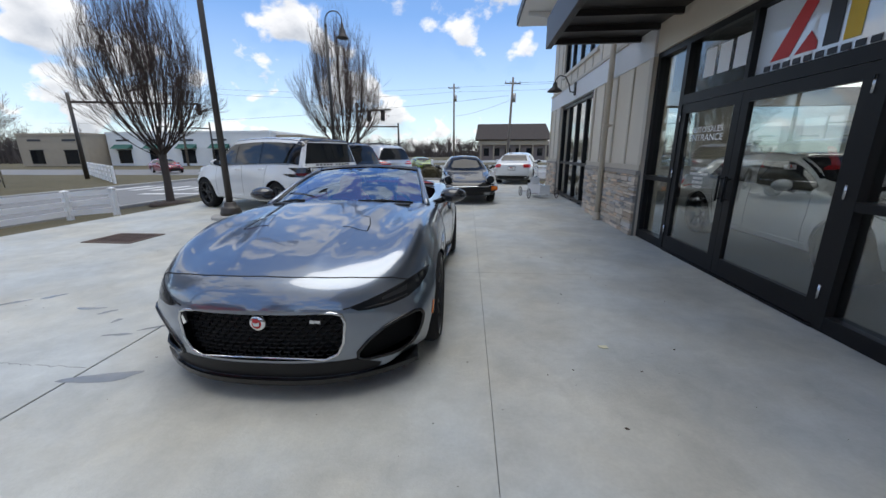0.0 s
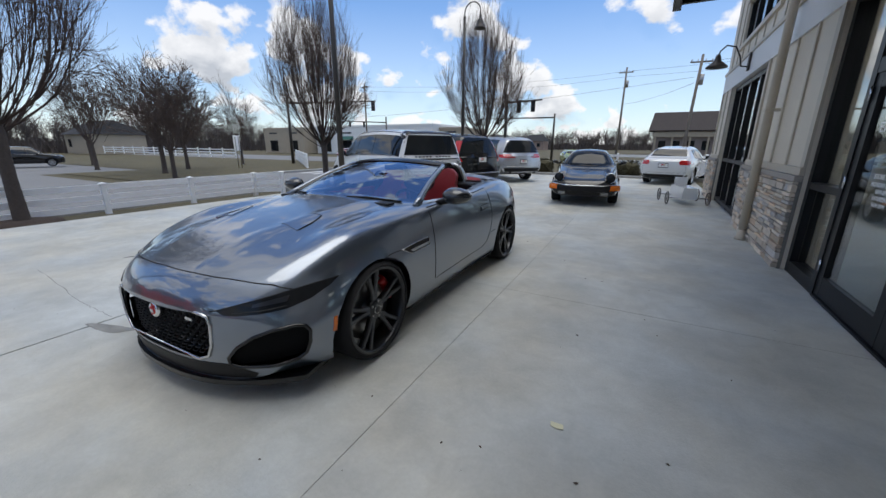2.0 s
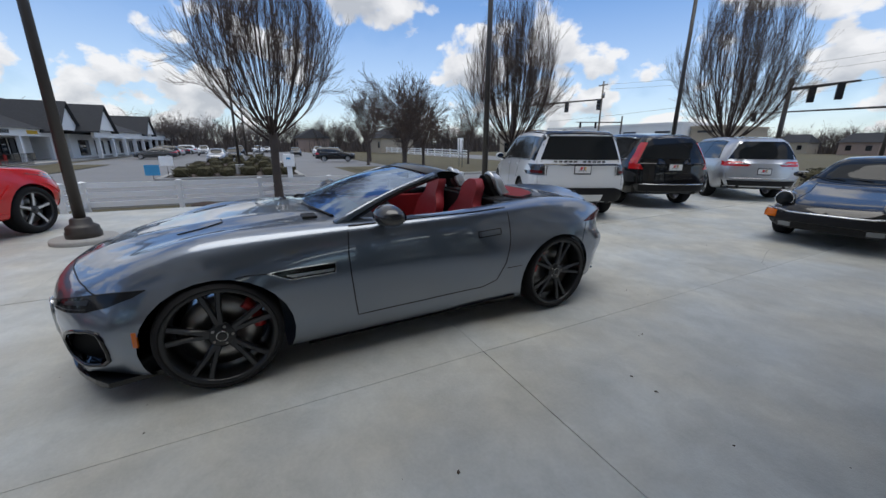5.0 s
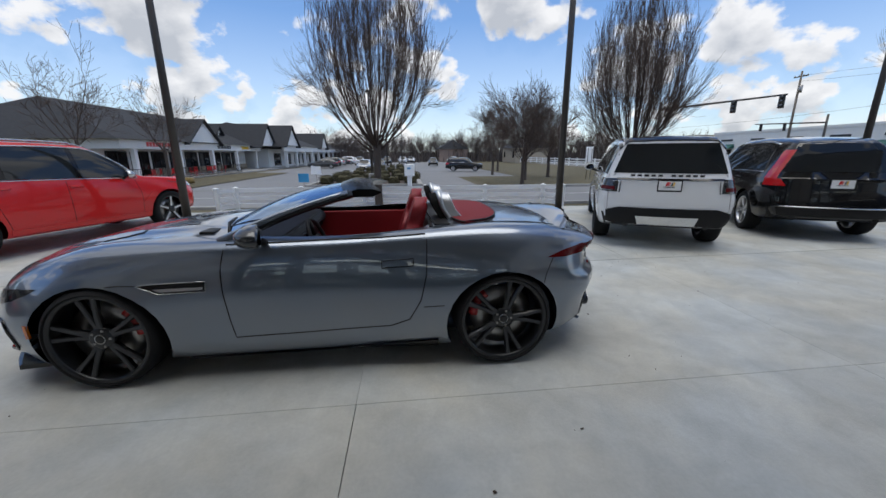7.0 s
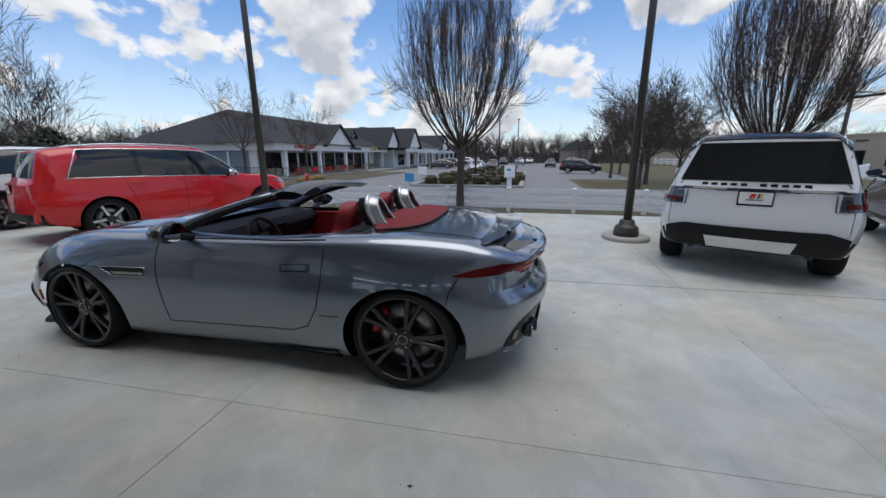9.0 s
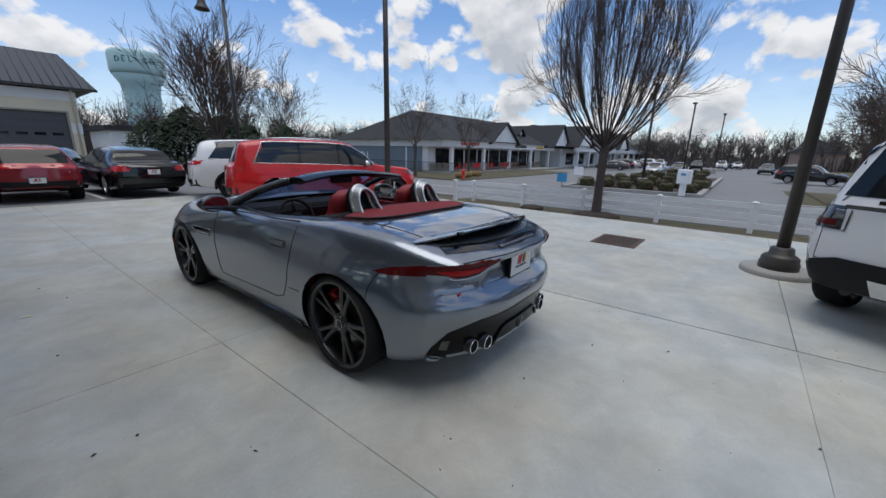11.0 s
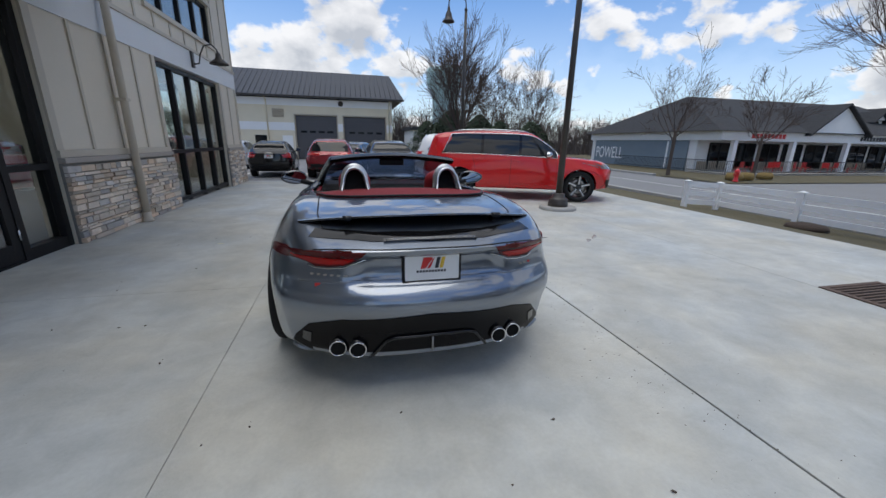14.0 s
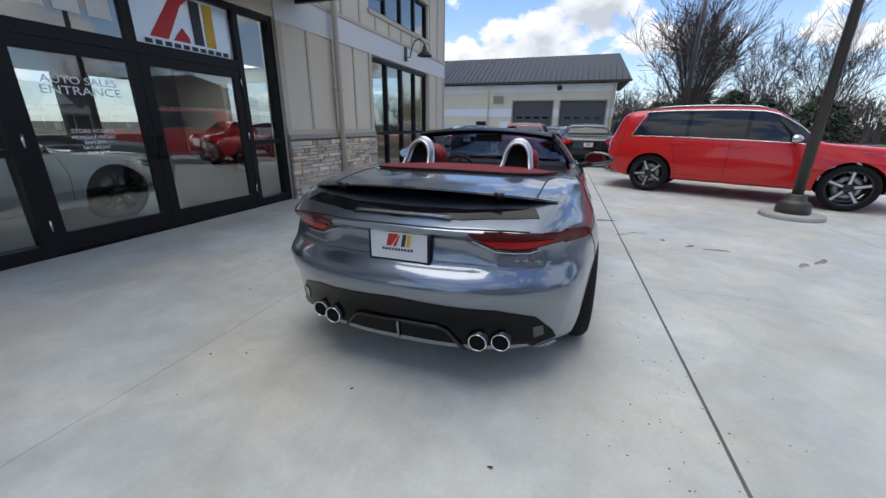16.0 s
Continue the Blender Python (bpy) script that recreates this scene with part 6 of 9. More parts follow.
        bm.faces.new(loop)
        bm.faces.new(inner[::-1])
        for a, b in zip(range(len(loop)), range(1, len(loop))):
            bm.faces.new((loop[a], loop[b], inner[b], inner[a]))
        bmesh.ops.recalc_face_normals(bm, faces=bm.faces)
        part("hoop_infill", bm, MATT_BLACK, hoop)
    part("rear_bulkhead", boxes((-0.70, 0.70, 3.035, 3.07, 0.42, 0.985), bevel=0.015), DARK_LEATHER, car)
    part("wind_deflector", boxes((-0.20, 0.20, 3.05, 3.062, 0.98, 1.10), bevel=0.003), GLASS_CLEAR, car)
    # folded roof cover in red canvas behind the hoops
    sk.patch("hoop_deck", "T", [(-0.62, 3.08), (0, 3.05), (0.62, 3.08)], [(-0.66, 3.19), (0, 3.16), (0.66, 3.19)], DARK_LEATHER, car, 16, 3, 0.006, 0.02, "black leather deck round the hoops")
    us = [k / 8 - 1 for k in range(17)]
    front = [(0.655 * u, 3.29 - 0.11 * (1 - abs(u) ** 3)) for u in us]
    rear = [(0.655 * u, 3.31 + 0.30 * (1 - abs(u) ** 4) ** 0.7) for u in us]
    cover = sk.patch("roof_cover", "T", front, rear, RED_CLOTH, car, 34, 8, 0.017, 0.03, "folded red canvas roof cover")
    sk.line("cover_piping", "T", front + rear[::-1][1:-1], 0.008, DARK_LEATHER, cover, 0.012, 2, "black piping round the cover", True)
    wheels = wheel_meshes(0.345, 0.27, 5, True, RIM_BLACK, RIM_GREY, 0.298, DARK_STEEL, 1.12)
    add_wheels(car, c, wheels, True, 0.0, (0.12, -0.31))
    return car


grey_convertible()

# ---- parked cars ----
WHEELS_SUV = wheel_meshes(0.38, 0.26, 5, True, RIM_SILVER, RIM_SILVER, 0.27, RIM_SILVER)
WHEELS_DARK = wheel_meshes(0.385, 0.27, 5, True, RIM_BLACK, RIM_BLACK, 0.28, RIM_BLACK)
WHEELS_CUT = wheel_meshes(0.38, 0.26, 5, False, RIM_BLACK, RIM_SILVER, 0.285, RIM_BLACK)
WHEELS_CAR = wheel_meshes(0.325, 0.22, 5, True, RIM_SILVER, RIM_SILVER, 0.225, RIM_SILVER)


def at_rear(x, y, nose_x, nose_y, c, z=0.0):
    """The pose that puts the middle of a car's rear axle at (x, y), its nose towards (nose_x, nose_y)."""
    rz = math.atan2(nose_x, -nose_y)
    m = Matrix.Translation((x, y, z)) @ Matrix.Rotation(rz, 4, "Z")
    return m @ Matrix.Translation((0, -c["hubs"][1], 0))


def suv(L=4.85, W=1.98, H=1.78, hubs=(0.88, 3.80), R=0.385, belt=1.12, hood=1.12, tail=((0.93, 1.64), (0.962, 1.30), (0.985, 1.08), (1.0, 0.92)), **kw):
    c = template(L, W, H, hubs, R, belt, hood, tail, nose=0.80, clear=0.27, roof0=0.27, roof1=0.44, roof2=0.86, lean=kw.pop("lean", 0.42), bow=kw.pop("bow", (0.42, 0.22)), **kw)
    c["glass"] = (0.305 * L, 0.475 * L, 0.665 * L, 0.88 * L)
    c["doors"] = (0.30 * L, 0.71 * L)
    c["screen"] = (0.272 * L, 0.425 * L)
    c["backlight"] = (belt + 0.06, H - 0.16)
    c["lamp"], c["head"], c["bumper"], c["plate_z"], c["rail_end"] = (belt - 0.10, 0.17, 0.30), 0.86, (0.36, 0.56), 0.95, 0.84 * L
    return c


# white off-roader with a black roof and a black diffuser
c = suv(R=0.385, tail=((0.945, 1.685), (0.968, 1.38), (0.985, 1.12), (1.0, 0.92)), lean=0.27)
c["lamp"], c["plate_z"], c["back_in"] = (0.99, 0.20, 0.29), 1.0, -0.012
c["band_end"] = 0.956 * c["L"]
white_suv, sk = everyday_car("parked_suv", at_rear(-3.82, 8.98, -0.905, 0.425, c), "white luxury SUV with black roof and dark wheels", PAINT_WHITE, c, WHEELS_DARK, "SUV", tail_lamps="box", chrome_line=GLOSS_BLACK)
sk.patch("black_roof", "T", [(-0.76, 2.16), (0, 2.06), (0.76, 2.16)], [(-0.76, 4.42), (0, 4.46), (0.76, 4.42)], GLOSS_BLACK, white_suv, 16, 16, 0.004, 0.01)
sk.patch("roof_spoiler", "T", [(-0.70, 4.36), (0.70, 4.36)], [(-0.70, 4.54), (0, 4.58), (0.70, 4.54)], GLOSS_BLACK, white_suv, 12, 4, 0.022, 0.04)
sk.patch("gate_strip", "B", [(-0.72, 1.075), (0.72, 1.075)], [(-0.72, 1.10), (0.72, 1.10)], GLOSS_BLACK, white_suv, 16, 2, 0.012, 0.01)
sk.patch("diffuser", "B", [(-0.82, 0.44), (-0.72, 0.405), (0.72, 0.405), (0.82, 0.44)], [(-0.84, 0.60), (-0.66, 0.66), (0.66, 0.66), (0.84, 0.60)], BLACK_PLASTIC, white_suv, 18, 4, 0.024, 0.02)
sk.patch("skid_plate", "B", [(-0.38, 0.415), (0.38, 0.415)], [(-0.42, 0.535), (0.42, 0.535)], SATIN_SILVER, white_suv, 12, 3, 0.034, 0.01)
for k in range(10):
    x = 0.50 - k * 0.094 - (0.08 if k > 4 else 0)
    p, _ = sk.hit("B", x, 1.145)
    part("name_bar", boxes((x - 0.03, x + 0.03, p.y - 0.002, p.y + 0.008, 1.13, 1.16)), BLACK_PLASTIC, white_suv)

c = suv(4.95, 1.96, 1.775, (0.90, 3.884), 0.38, 1.10, 1.10, ((0.93, 1.64), (0.967, 1.28), (0.985, 1.06), (1.0, 0.9)))
c["lamp"], c["plate_z"] = (1.06, 0.15, 0.25), 0.97
black_suv, sk = everyday_car("parked_suv", at_rear(-4.02, 12.15, -0.90, 0.436, c), "black family SUV with tall red tail lamps", PAINT_BLACK, c, WHEELS_SUV, "SUV", tail_lamps="tall", rails=True)
sk.line("bumper_chrome", "B", [(-0.75, 0.58), (0.75, 0.58)], 0.012, CHROME, black_suv, 0.012, 10)

c = suv(5.06, 1.97, 1.74, (0.88, 3.875), 0.38, 1.06, 1.08, ((0.93, 1.60), (0.963, 1.25), (0.985, 1.03), (1.0, 0.85)))
c["lamp"], c["plate_z"] = (1.0, 0.13, 0.44), 0.80
silver_suv, sk = everyday_car("parked_suv", at_rear(-3.72, 15.9, -0.76, 0.65, c), "silver family SUV with wide red tail lamps", PAINT_SILVER, c, WHEELS_SUV, "SUV", rails=True)
sk.line("bumper_chrome", "B", [(-0.75, 0.62), (0.75, 0.62)], 0.010, CHROME, silver_suv, 0.012, 10)

# red family SUV
c = suv(4.95, 1.96, 1.70, (0.90, 3.884), 0.38, 1.08, 1.07, ((0.93, 1.58), (0.967, 1.26), (0.985, 1.06), (1.0, 0.9)), lean=0.24)
c["lamp"] = (1.06, 0.15, 0.25)
c["mirror"], c["glass_top"] = SATIN_SILVER, (0.87, 0.095)
red_suv, sk = everyday_car("parked_suv", at_rear(-3.50, -2.24, -0.935, 0.355, c), "bright red family SUV with machined five-spoke wheels", PAINT_RED, c, WHEELS_CUT, "SUV", tail_lamps="tall", rails=SATIN_SILVER, surround=CHROME)
for v in ("L", "R"):
    sk.patch("wheel_lip", v, [(0.30, 0.62), (0.55, 0.80), (0.90, 0.85), (1.25, 0.80), (1.45, 0.62)], [(0.36, 0.60), (0.58, 0.765), (0.90, 0.81), (1.22, 0.765), (1.40, 0.60)], PAINT_RED, red_suv, 14, 1, 0.014, 0.01)

c = suv(4.77, 1.90, 1.71, (0.90, 3.665), 0.37, 1.08, 1.08, ((0.92, 1.58), (0.958, 1.26), (0.985, 1.03), (1.0, 0.85)))
c["lamp"], c["plate_z"] = (1.02, 0.13, 0.42), 0.72
white_suv2, sk = everyday_car("parked_suv", at_rear(-3.75, -5.35, -0.94, 0.33, c), "white mid-size SUV with black wheel arch trims", PAINT_WHITE, c, WHEELS_CUT, "SUV", rails=True, clad=True)


def sedan(L=4.60, W=1.80, H=1.44, hubs=(0.80, 3.58), R=0.325, belt=0.92, hood=0.90, **kw):
    c = template(L, W, H, hubs, R, belt, hood, kw.pop("tail", ((0.80, 1.33), (0.86, 1.12), (0.90, 1.02), (0.975, 0.98), (1.0, 0.88))), nose=0.60, clear=0.19, roof0=0.29, roof1=0.46, roof2=0.72, lean=0.45, tail_z=0.94, **kw)
    c["glass"] = (0.33 * L, 0.50 * L, 0.66 * L, 0.76 * L)
    c["doors"] = (0.31 * L, 0.70 * L)
    c["screen"] = (0.30 * L, 0.44 * L)
    c["backlight"] = (1.06, H - 0.12)
    c["back_w"] = W / 2 - 0.27
    c["lamp"], c["head"], c["bumper"], c["plate_z"], c["rail_end"] = (0.84, 0.15, 0.36), 0.66, (0.26, 0.42), 0.74, 3.2
    return c


c = sedan(4.58, 1.74, 1.42)
everyday_car("parked_sedan", at_rear(2.10, 17.9, 0.24, 0.97, c, -0.02), "white compact sedan with red tail lamps", PAINT_WHITE, c, WHEELS_CAR, "sedan")
c = sedan(4.97, 1.90, 1.44, (0.9, 3.83), 0.35)
everyday_car("parked_sedan", at_rear(-1.95, -7.3, 0.06, -1.0, c, -0.02), "black executive sedan with a pale plate", PAINT_BLACK, c, WHEELS_CAR, "sedan")
c = sedan(4.9, 1.86, 1.45)
everyday_car("parked_sedan", at_rear(-0.35, -12.6, -0.35, -0.94, c, -0.12), "dark blue sedan parked on asphalt", PAINT_BLUE, c, WHEELS_CAR, "sedan")
c = suv(4.5, 1.85, 1.47, (0.85, 3.5), 0.36, 0.94, 0.95, ((0.91, 1.34), (0.955, 1.10), (0.985, 0.94), (1.0, 0.78)))
c["lamp"], c["plate_z"] = (0.90, 0.09, 0.55), 0.58
c["backlight"] = (1.00, 1.33)
everyday_car("parked_crossover", at_rear(0.30, -7.55, 0.0, -1.0, c, -0.03), "dark red compact crossover with a pale plate", PAINT_DKRED, c, WHEELS_DARK, "crossover")
c = sedan(3.86, 1.62, 1.34, (0.62, 3.12), 0.315, 0.92, 0.90, tail=((0.85, 1.24), (0.90, 1.04), (0.96, 0.95), (1.0, 0.84)))
c["lamp"], c["plate_z"], c["backlight"] = (0.82, 0.17, 0.26), 0.78, (1.05, 1.24)
everyday_car("parked_convertible", at_rear(2.58, -8.0, 0.06, -1.0, c, -0.03), "small black convertible with folded cloth roof", PAINT_BLACK, c, WHEELS_CAR, "convertible")
c = sedan(4.7, 1.84, 1.44)
everyday_car("parked_sedan", at_rear(5.6, -13.5, 0.0, -1.0, c, -0.15), "silver sedan parked by the garage", PAINT_SILVER, c, WHEELS_CAR, "sedan")

# showroom cars behind the glass
c = sedan(4.70, 1.84, 1.39, (0.93, 3.66), 0.345)
everyday_car("showroom_coupe", Matrix.Translation((5.15, 3.34, 0.004)), "pearl white sports coupe in the showroom", PAINT_WHITE, c, WHEELS_DARK, "coupe", plates=False, group="showroom cars")
c = sedan(4.5, 1.82, 1.3)
everyday_car("showroom_coupe", Matrix.Translation((6.6, -4.2, 0.004)) @ Matrix.Rotation(radians(-20), 4, "Z"), "dark red coupe in the showroom", PAINT_DKRED, c, WHEELS_DARK, "coupe", plates=False, group="showroom cars")


def classic_coupe():
    """Old rear-engined coupe: round lamps on tall wings, low bonnet, black bumper."""
    L, W = 4.29, 1.66
    c = {"L": L, "W": W, "H": 1.31, "hubs": (0.98, 3.25), "R": 0.315, "tyre_w": 0.21, "track": 0.80, "arch": 0.36, "arch_z": 0.30, "lean": 0.42, "shelf": 0.10, "crown": 0.85}
    c["top"] = curve((0, 0.50), (0.10, 0.60), (0.5, 0.70), (1.0, 0.79), (1.36, 0.875), (1.70, 1.09), (1.98, 1.26), (2.35, 1.31), (2.8, 1.26), (3.3, 1.10), (3.8, 0.93), (4.15, 0.80), (L, 0.62))
    c["belt"] = curve((0, 0.46), (0.12, 0.565), (0.35, 0.64), (0.8, 0.735), (1.4, 0.83), (2.4, 0.88), (3.2, 0.88), (3.9, 0.78), (L, 0.58))
    c["belt_w"] = curve((0, 0.58), (0.3, 0.62), (0.9, 0.66), (1.5, 0.72), (2.4, 0.73), (3.3, 0.70), (4.0, 0.60), (L, 0.50))
    c["wide"] = curve((0, 0.72), (0.2, 0.77), (0.9, 0.81), (1.5, 0.785), (2.5, 0.785), (3.25, 0.83), (3.9, 0.78), (L, 0.66))
    c["wide_z"] = curve((0, 0.42), (1.0, 0.52), (3.2, 0.56), (L, 0.48))
    c["sill"] = curve((0, 0.66), (0.5, 0.74), (3.8, 0.74), (L, 0.6))
    c["bot"] = curve((0, 0.24), (0.5, 0.2), (3.7, 0.2), (L, 0.28))
    c["df"], c["dr"], c["bow_f"], c["bow_r"] = 0.9, 0.8, 0.26, 0.30
    c["rake_f"], c["rake_r"] = curve((0.2, 0.05), (0.4, 0.0), (0.7, 0.08)), curve((0.2, 0.05), (0.45, 0.0), (0.8, 0.1))
    # tall wings either side of the low bonnet
    c["sculpt"] = lambda x, y, z: 0.065 * math.exp(-(((x - 0.60) / 0.10) ** 2)) * max(0.0, min(1.0, (y - 0.05) / 0.2)) * max(0.0, min(1.0, (1.5 - y) / 0.9)) if z > 0.5 and y < 1.5 else 0.0
    m = Matrix.Translation((0.03, 11.22, 0)) @ Matrix.Rotation(radians(6), 4, "Z") @ Matrix.Translation((0, -0.98, 0))
    car = thing("classic_coupe", m, "black classic coupe with round headlamps and chrome trims", "sports car", "parked cars")
    body, sk = car_body(car, c, PAINT_BLACK, 60, 5)
    sk.patch("windscreen", "T", [(-0.67, 1.55), (-0.35, 1.38), (0, 1.34), (0.35, 1.38), (0.67, 1.55)], [(-0.59, 2.06), (0, 2.03), (0.59, 2.06)], OLD_GLASS, car, 14, 8, 0.005, 0.01)
    sk.patch("front_bumper", "F", [(-0.78, 0.37), (0.78, 0.37)], [(-0.78, 0.465), (0.78, 0.465)], BLACK_PLASTIC, car, 18, 3, 0.05, 0.04, "black impact bumper")
    sk.line("bumper_chrome", "F", [(-0.76, 0.485), (0.76, 0.485)], 0.012, CHROME, car, 0.05, 14)
    sk.patch("front_valance", "F", [(-0.68, 0.25), (0.68, 0.25)], [(-0.72, 0.34), (0.72, 0.34)], BLACK_PLASTIC, car, 14, 2, 0.01)
    sk.line("bonnet_gap", "T", [(-0.46, 0.30), (-0.44, 0.8), (-0.50, 1.34), (0, 1.28), (0.50, 1.34), (0.44, 0.8), (0.46, 0.30)], 0.005, BLACK_PLASTIC, car, -0.001, 5)
    for s in (1, -1):
        v = "L" if s > 0 else "R"
        bm = bmesh.new()
        lathe(bm, [(0.11, 0.32), (0.118, 0.16), (0.118, 0.10), (0.105, 0.085), (0.0005, 0.06)], 28, "y", (s * 0.585, 0.12, 0.665))
        lp = part("headlamp", bm, PAINT_BLACK, car, "round headlamp with chrome ring")
        bm = bmesh.new()
        lathe(bm, [(0.104, 0.088), (0.09, 0.075), (0.0005, 0.055)], 28, "y", (s * 0.585, 0.115, 0.665))
        part("lens", bm, OLD_GLASS, lp)
        bm = bmesh.new()
        tube(bm, [(s * 0.585 + 0.112 * math.cos(a), 0.21, 0.665 + 0.112 * math.sin(a)) for a in np.linspace(0, 2 * math.pi, 25)], 0.009, 6, caps=False)
        part("chrome_ring", bm, CHROME, lp)
        sk.patch("indicator", "F", [(s * 0.58, 0.392), (s * 0.77, 0.392)], [(s * 0.58, 0.462), (s * 0.77, 0.462)], AMBER, car, 8, 2, 0.058, 0.03, "amber corner indicator")
        sk.patch("fog_lamp", "F", [(s * 0.40, 0.27), (s * 0.56, 0.27)], [(s * 0.40, 0.34), (s * 0.56, 0.34)], LAMP_CLEAR, car, 4, 2, 0.016)
        low = [(y, c["belt"](y) + 0.03) for y in np.linspace(1.62, 2.95, 8)]
        high = [(y, min(c["belt"](y) + (c["top"](y) - c["belt"](y)) * 0.78, 1.22)) for y in np.linspace(1.75, 2.85, 8)]
        sk.patch("side_window", v, low, high, DARK_GLASS, car, 12, 5, 0.004, 0.01)
        sk.line("window_trim", v, low, 0.007, CHROME, car, 0.003, 3)
        sk.line("door_gap", v, [(1.55, 0.30), (1.52, 0.6), (1.56, 0.85)], 0.004, BLACK_PLASTIC, car, -0.001, 5)
        sk.line("door_gap", v, [(2.55, 0.30), (2.62, 0.55), (2.60, 0.87)], 0.004, BLACK_PLASTIC, car, -0.001, 5)
        mirror_housing("door_mirror", car, (s * 0.88, 1.75, 0.97), (0.15, 0.13, 0.10), PAINT_BLACK)
    for s, x in ((1, 0.02), (-1, -0.3)):
        bm = bmesh.new()
        tube(bm, [(0.1 + x, 1.42, 0.925), (-0.35 + x, 1.52, 0.945)], 0.008, 6)
        part("wiper", bm, BLACK_PLASTIC, car)
    for x in (-0.2, 0.2):
        bm = bmesh.new()
        box(bm, x - 0.09, x + 0.09, 2.30, 2.36, 0.90, 1.12, 0.03)
        part("seat_back", bm, DARK_LEATHER, car)
    add_wheels(car, c, WHEELS_CAR, False)


classic_coupe()
c = sedan(4.3, 1.76, 1.28)
everyday_car("parked_coupe", at_rear(-5.6, 39.0, 0.35, -0.94, c, -0.34), "lime green coupe on the cross street", PAINT_GREEN, c, WHEELS_CAR, "coupe", plates=False)

# ---- lot furniture ----
def lamp_post():
    """Dark post on a concrete collar, with a hooked arm and a bell shade."""
    p = thing("street_lamp", Matrix(), "dark bronze lamp post with hooked arm and bell shade", "street lamp", "lot lamps")
    bm = bmesh.new()
    lathe(bm, [(0.40, -0.05), (0.40, 0.05), (0.385, 0.07), (0.0005, 0.07)], 32)
    part("collar", bm, CONCRETE_OLD, p, "round concrete collar")
    bm = bmesh.new()
    lathe(bm, [(0.215, 0.07), (0.215, 0.15), (0.20, 0.17), (0.20, 0.22), (0.17, 0.25), (0.135, 0.27), (0.125, 0.34), (0.10, 0.36), (0.0005, 0.36)], 28)
    part("base", bm, POLE, p)
    bm = bmesh.new()
    tube(bm, [(0, 0, 0.3), (0, 0, 3.0), (0, 0, 6.0)], [0.072, 0.06, 0.05], 16)
    tube(bm, [(0, 0, 5.98), (0, 0, 6.06)], [0.065, 0.03], 12)
    part("pole", bm, POLE, p)
    bm = bmesh.new()
    arc = [(0, 0, 5.6), (0, 0, 6.05)] + [(0.32 - 0.32 * math.cos(a), 0, 6.15 + 0.32 * math.sin(a)) for a in np.linspace(0, math.pi, 12)] + [(0.64, 0, 6.02)]
    tube(bm, arc, 0.022, 8)
    part("arm", bm, POLE, p)
    bm = bmesh.new()
    lathe(bm, [(0.03, 6.05), (0.05, 6.0), (0.055, 5.9), (0.10, 5.84), (0.12, 5.74), (0.15, 5.66), (0.21, 5.58), (0.215, 5.55), (0.19, 5.56), (0.12, 5.66), (0.0005, 5.72)], 24, "z", (0.64, 0, 0))
    part("shade", bm, POLE, p, "bell-shaped shade")
    return p


post = lamp_post()
post.matrix_world = pose(-4.94, 0.53, 0, 0, 0, 0)
for x, y in ((-5.16, 7.79), (-5.40, 15.0), (-4.72, -6.72)):
    copy_thing(post, pose(x, y, 0, 0, 0, 0))


def goose_lamp(y):
    g = thing("wall_lamp", Matrix(), "dark bronze gooseneck wall lamp with a flared shade", "wall lamp", "facade lamps")
    part("backplate", boxes((XW - 0.075, XW - 0.03, y - 0.06, y + 0.06, 2.92, 3.26), bevel=0.008), POLE, g)
    bm = bmesh.new()
    tube(bm, [(XW - 0.06, y, 3.0), (XW - 0.18, y, 3.02), (XW - 0.22, y, 3.2), (XW - 0.32, y, 3.40), (XW - 0.48, y, 3.44), (XW - 0.58, y, 3.34), (XW - 0.6, y, 3.24)], 0.016, 8)
    part("arm", bm, POLE, g)
    bm = bmesh.new()
    lathe(bm, [(0.03, 3.28), (0.05, 3.24), (0.07, 3.15), (0.17, 3.07), (0.20, 3.04), (0.20, 3.02), (0.18, 3.03), (0.07, 3.11), (0.0005, 3.12)], 24, "z", (XW - 0.6, y, 0))
    part("shade", bm, POLE, g, "flared metal shade")


for a, b in WIN:
    goose_lamp((a + b) / 2 - 0.05)


def downspout(y):
    d = thing("downspout", Matrix(), "taupe metal downspout on the facade", "downspout", "downspouts")
    bm = bmesh.new()
    tube(bm, [(XW - 0.14, y, 0.10), (XW - 0.14, y, 3.0), (XW - 0.14, y, 5.98)], 0.055, 14)
    part("pipe", bm, TRIM, d)
    bm = bmesh.new()
    lathe(bm, [(0.085, 0.0), (0.085, 0.03), (0.065, 0.06), (0.06, 0.16)], 16, "z", (XW - 0.14, y, 0))
    part("boot", bm, TRIM, d)
    for z in (1.9, 3.6):
        part("strap", boxes((XW - 0.20, XW - 0.03, y - 0.062, y + 0.062, z, z + 0.04)), TRIM, d)


downspout(0.83)
downspout(8.10)

# drain grate in the concrete
g = thing("drain_grate", Matrix(), "rusty iron drain grate set in the concrete", "drain grate")
part("frame", boxes((-6.10, -6.04, 5.32, 6.03, -0.05, 0.014), (-5.30, -5.24, 5.32, 6.03, -0.05, 0.014), (-6.04, -5.30, 5.32, 5.37, -0.05, 0.014), (-6.04, -5.30, 5.98, 6.03, -0.05, 0.014)), RUST, g)
# black plate laid on the slab stands for the shade below the bars
part("pit", boxes((-6.045, -5.295, 5.365, 5.985, -0.02, 0.003)), MATT_BLACK, g)
for k in range(11):
    part("grate_bar", boxes((-6.04, -5.30, 5.37 + k * 0.0555 + 0.014, 5.37 + k * 0.0555 + 0.040, -0.045, 0.012)), RUST, g)

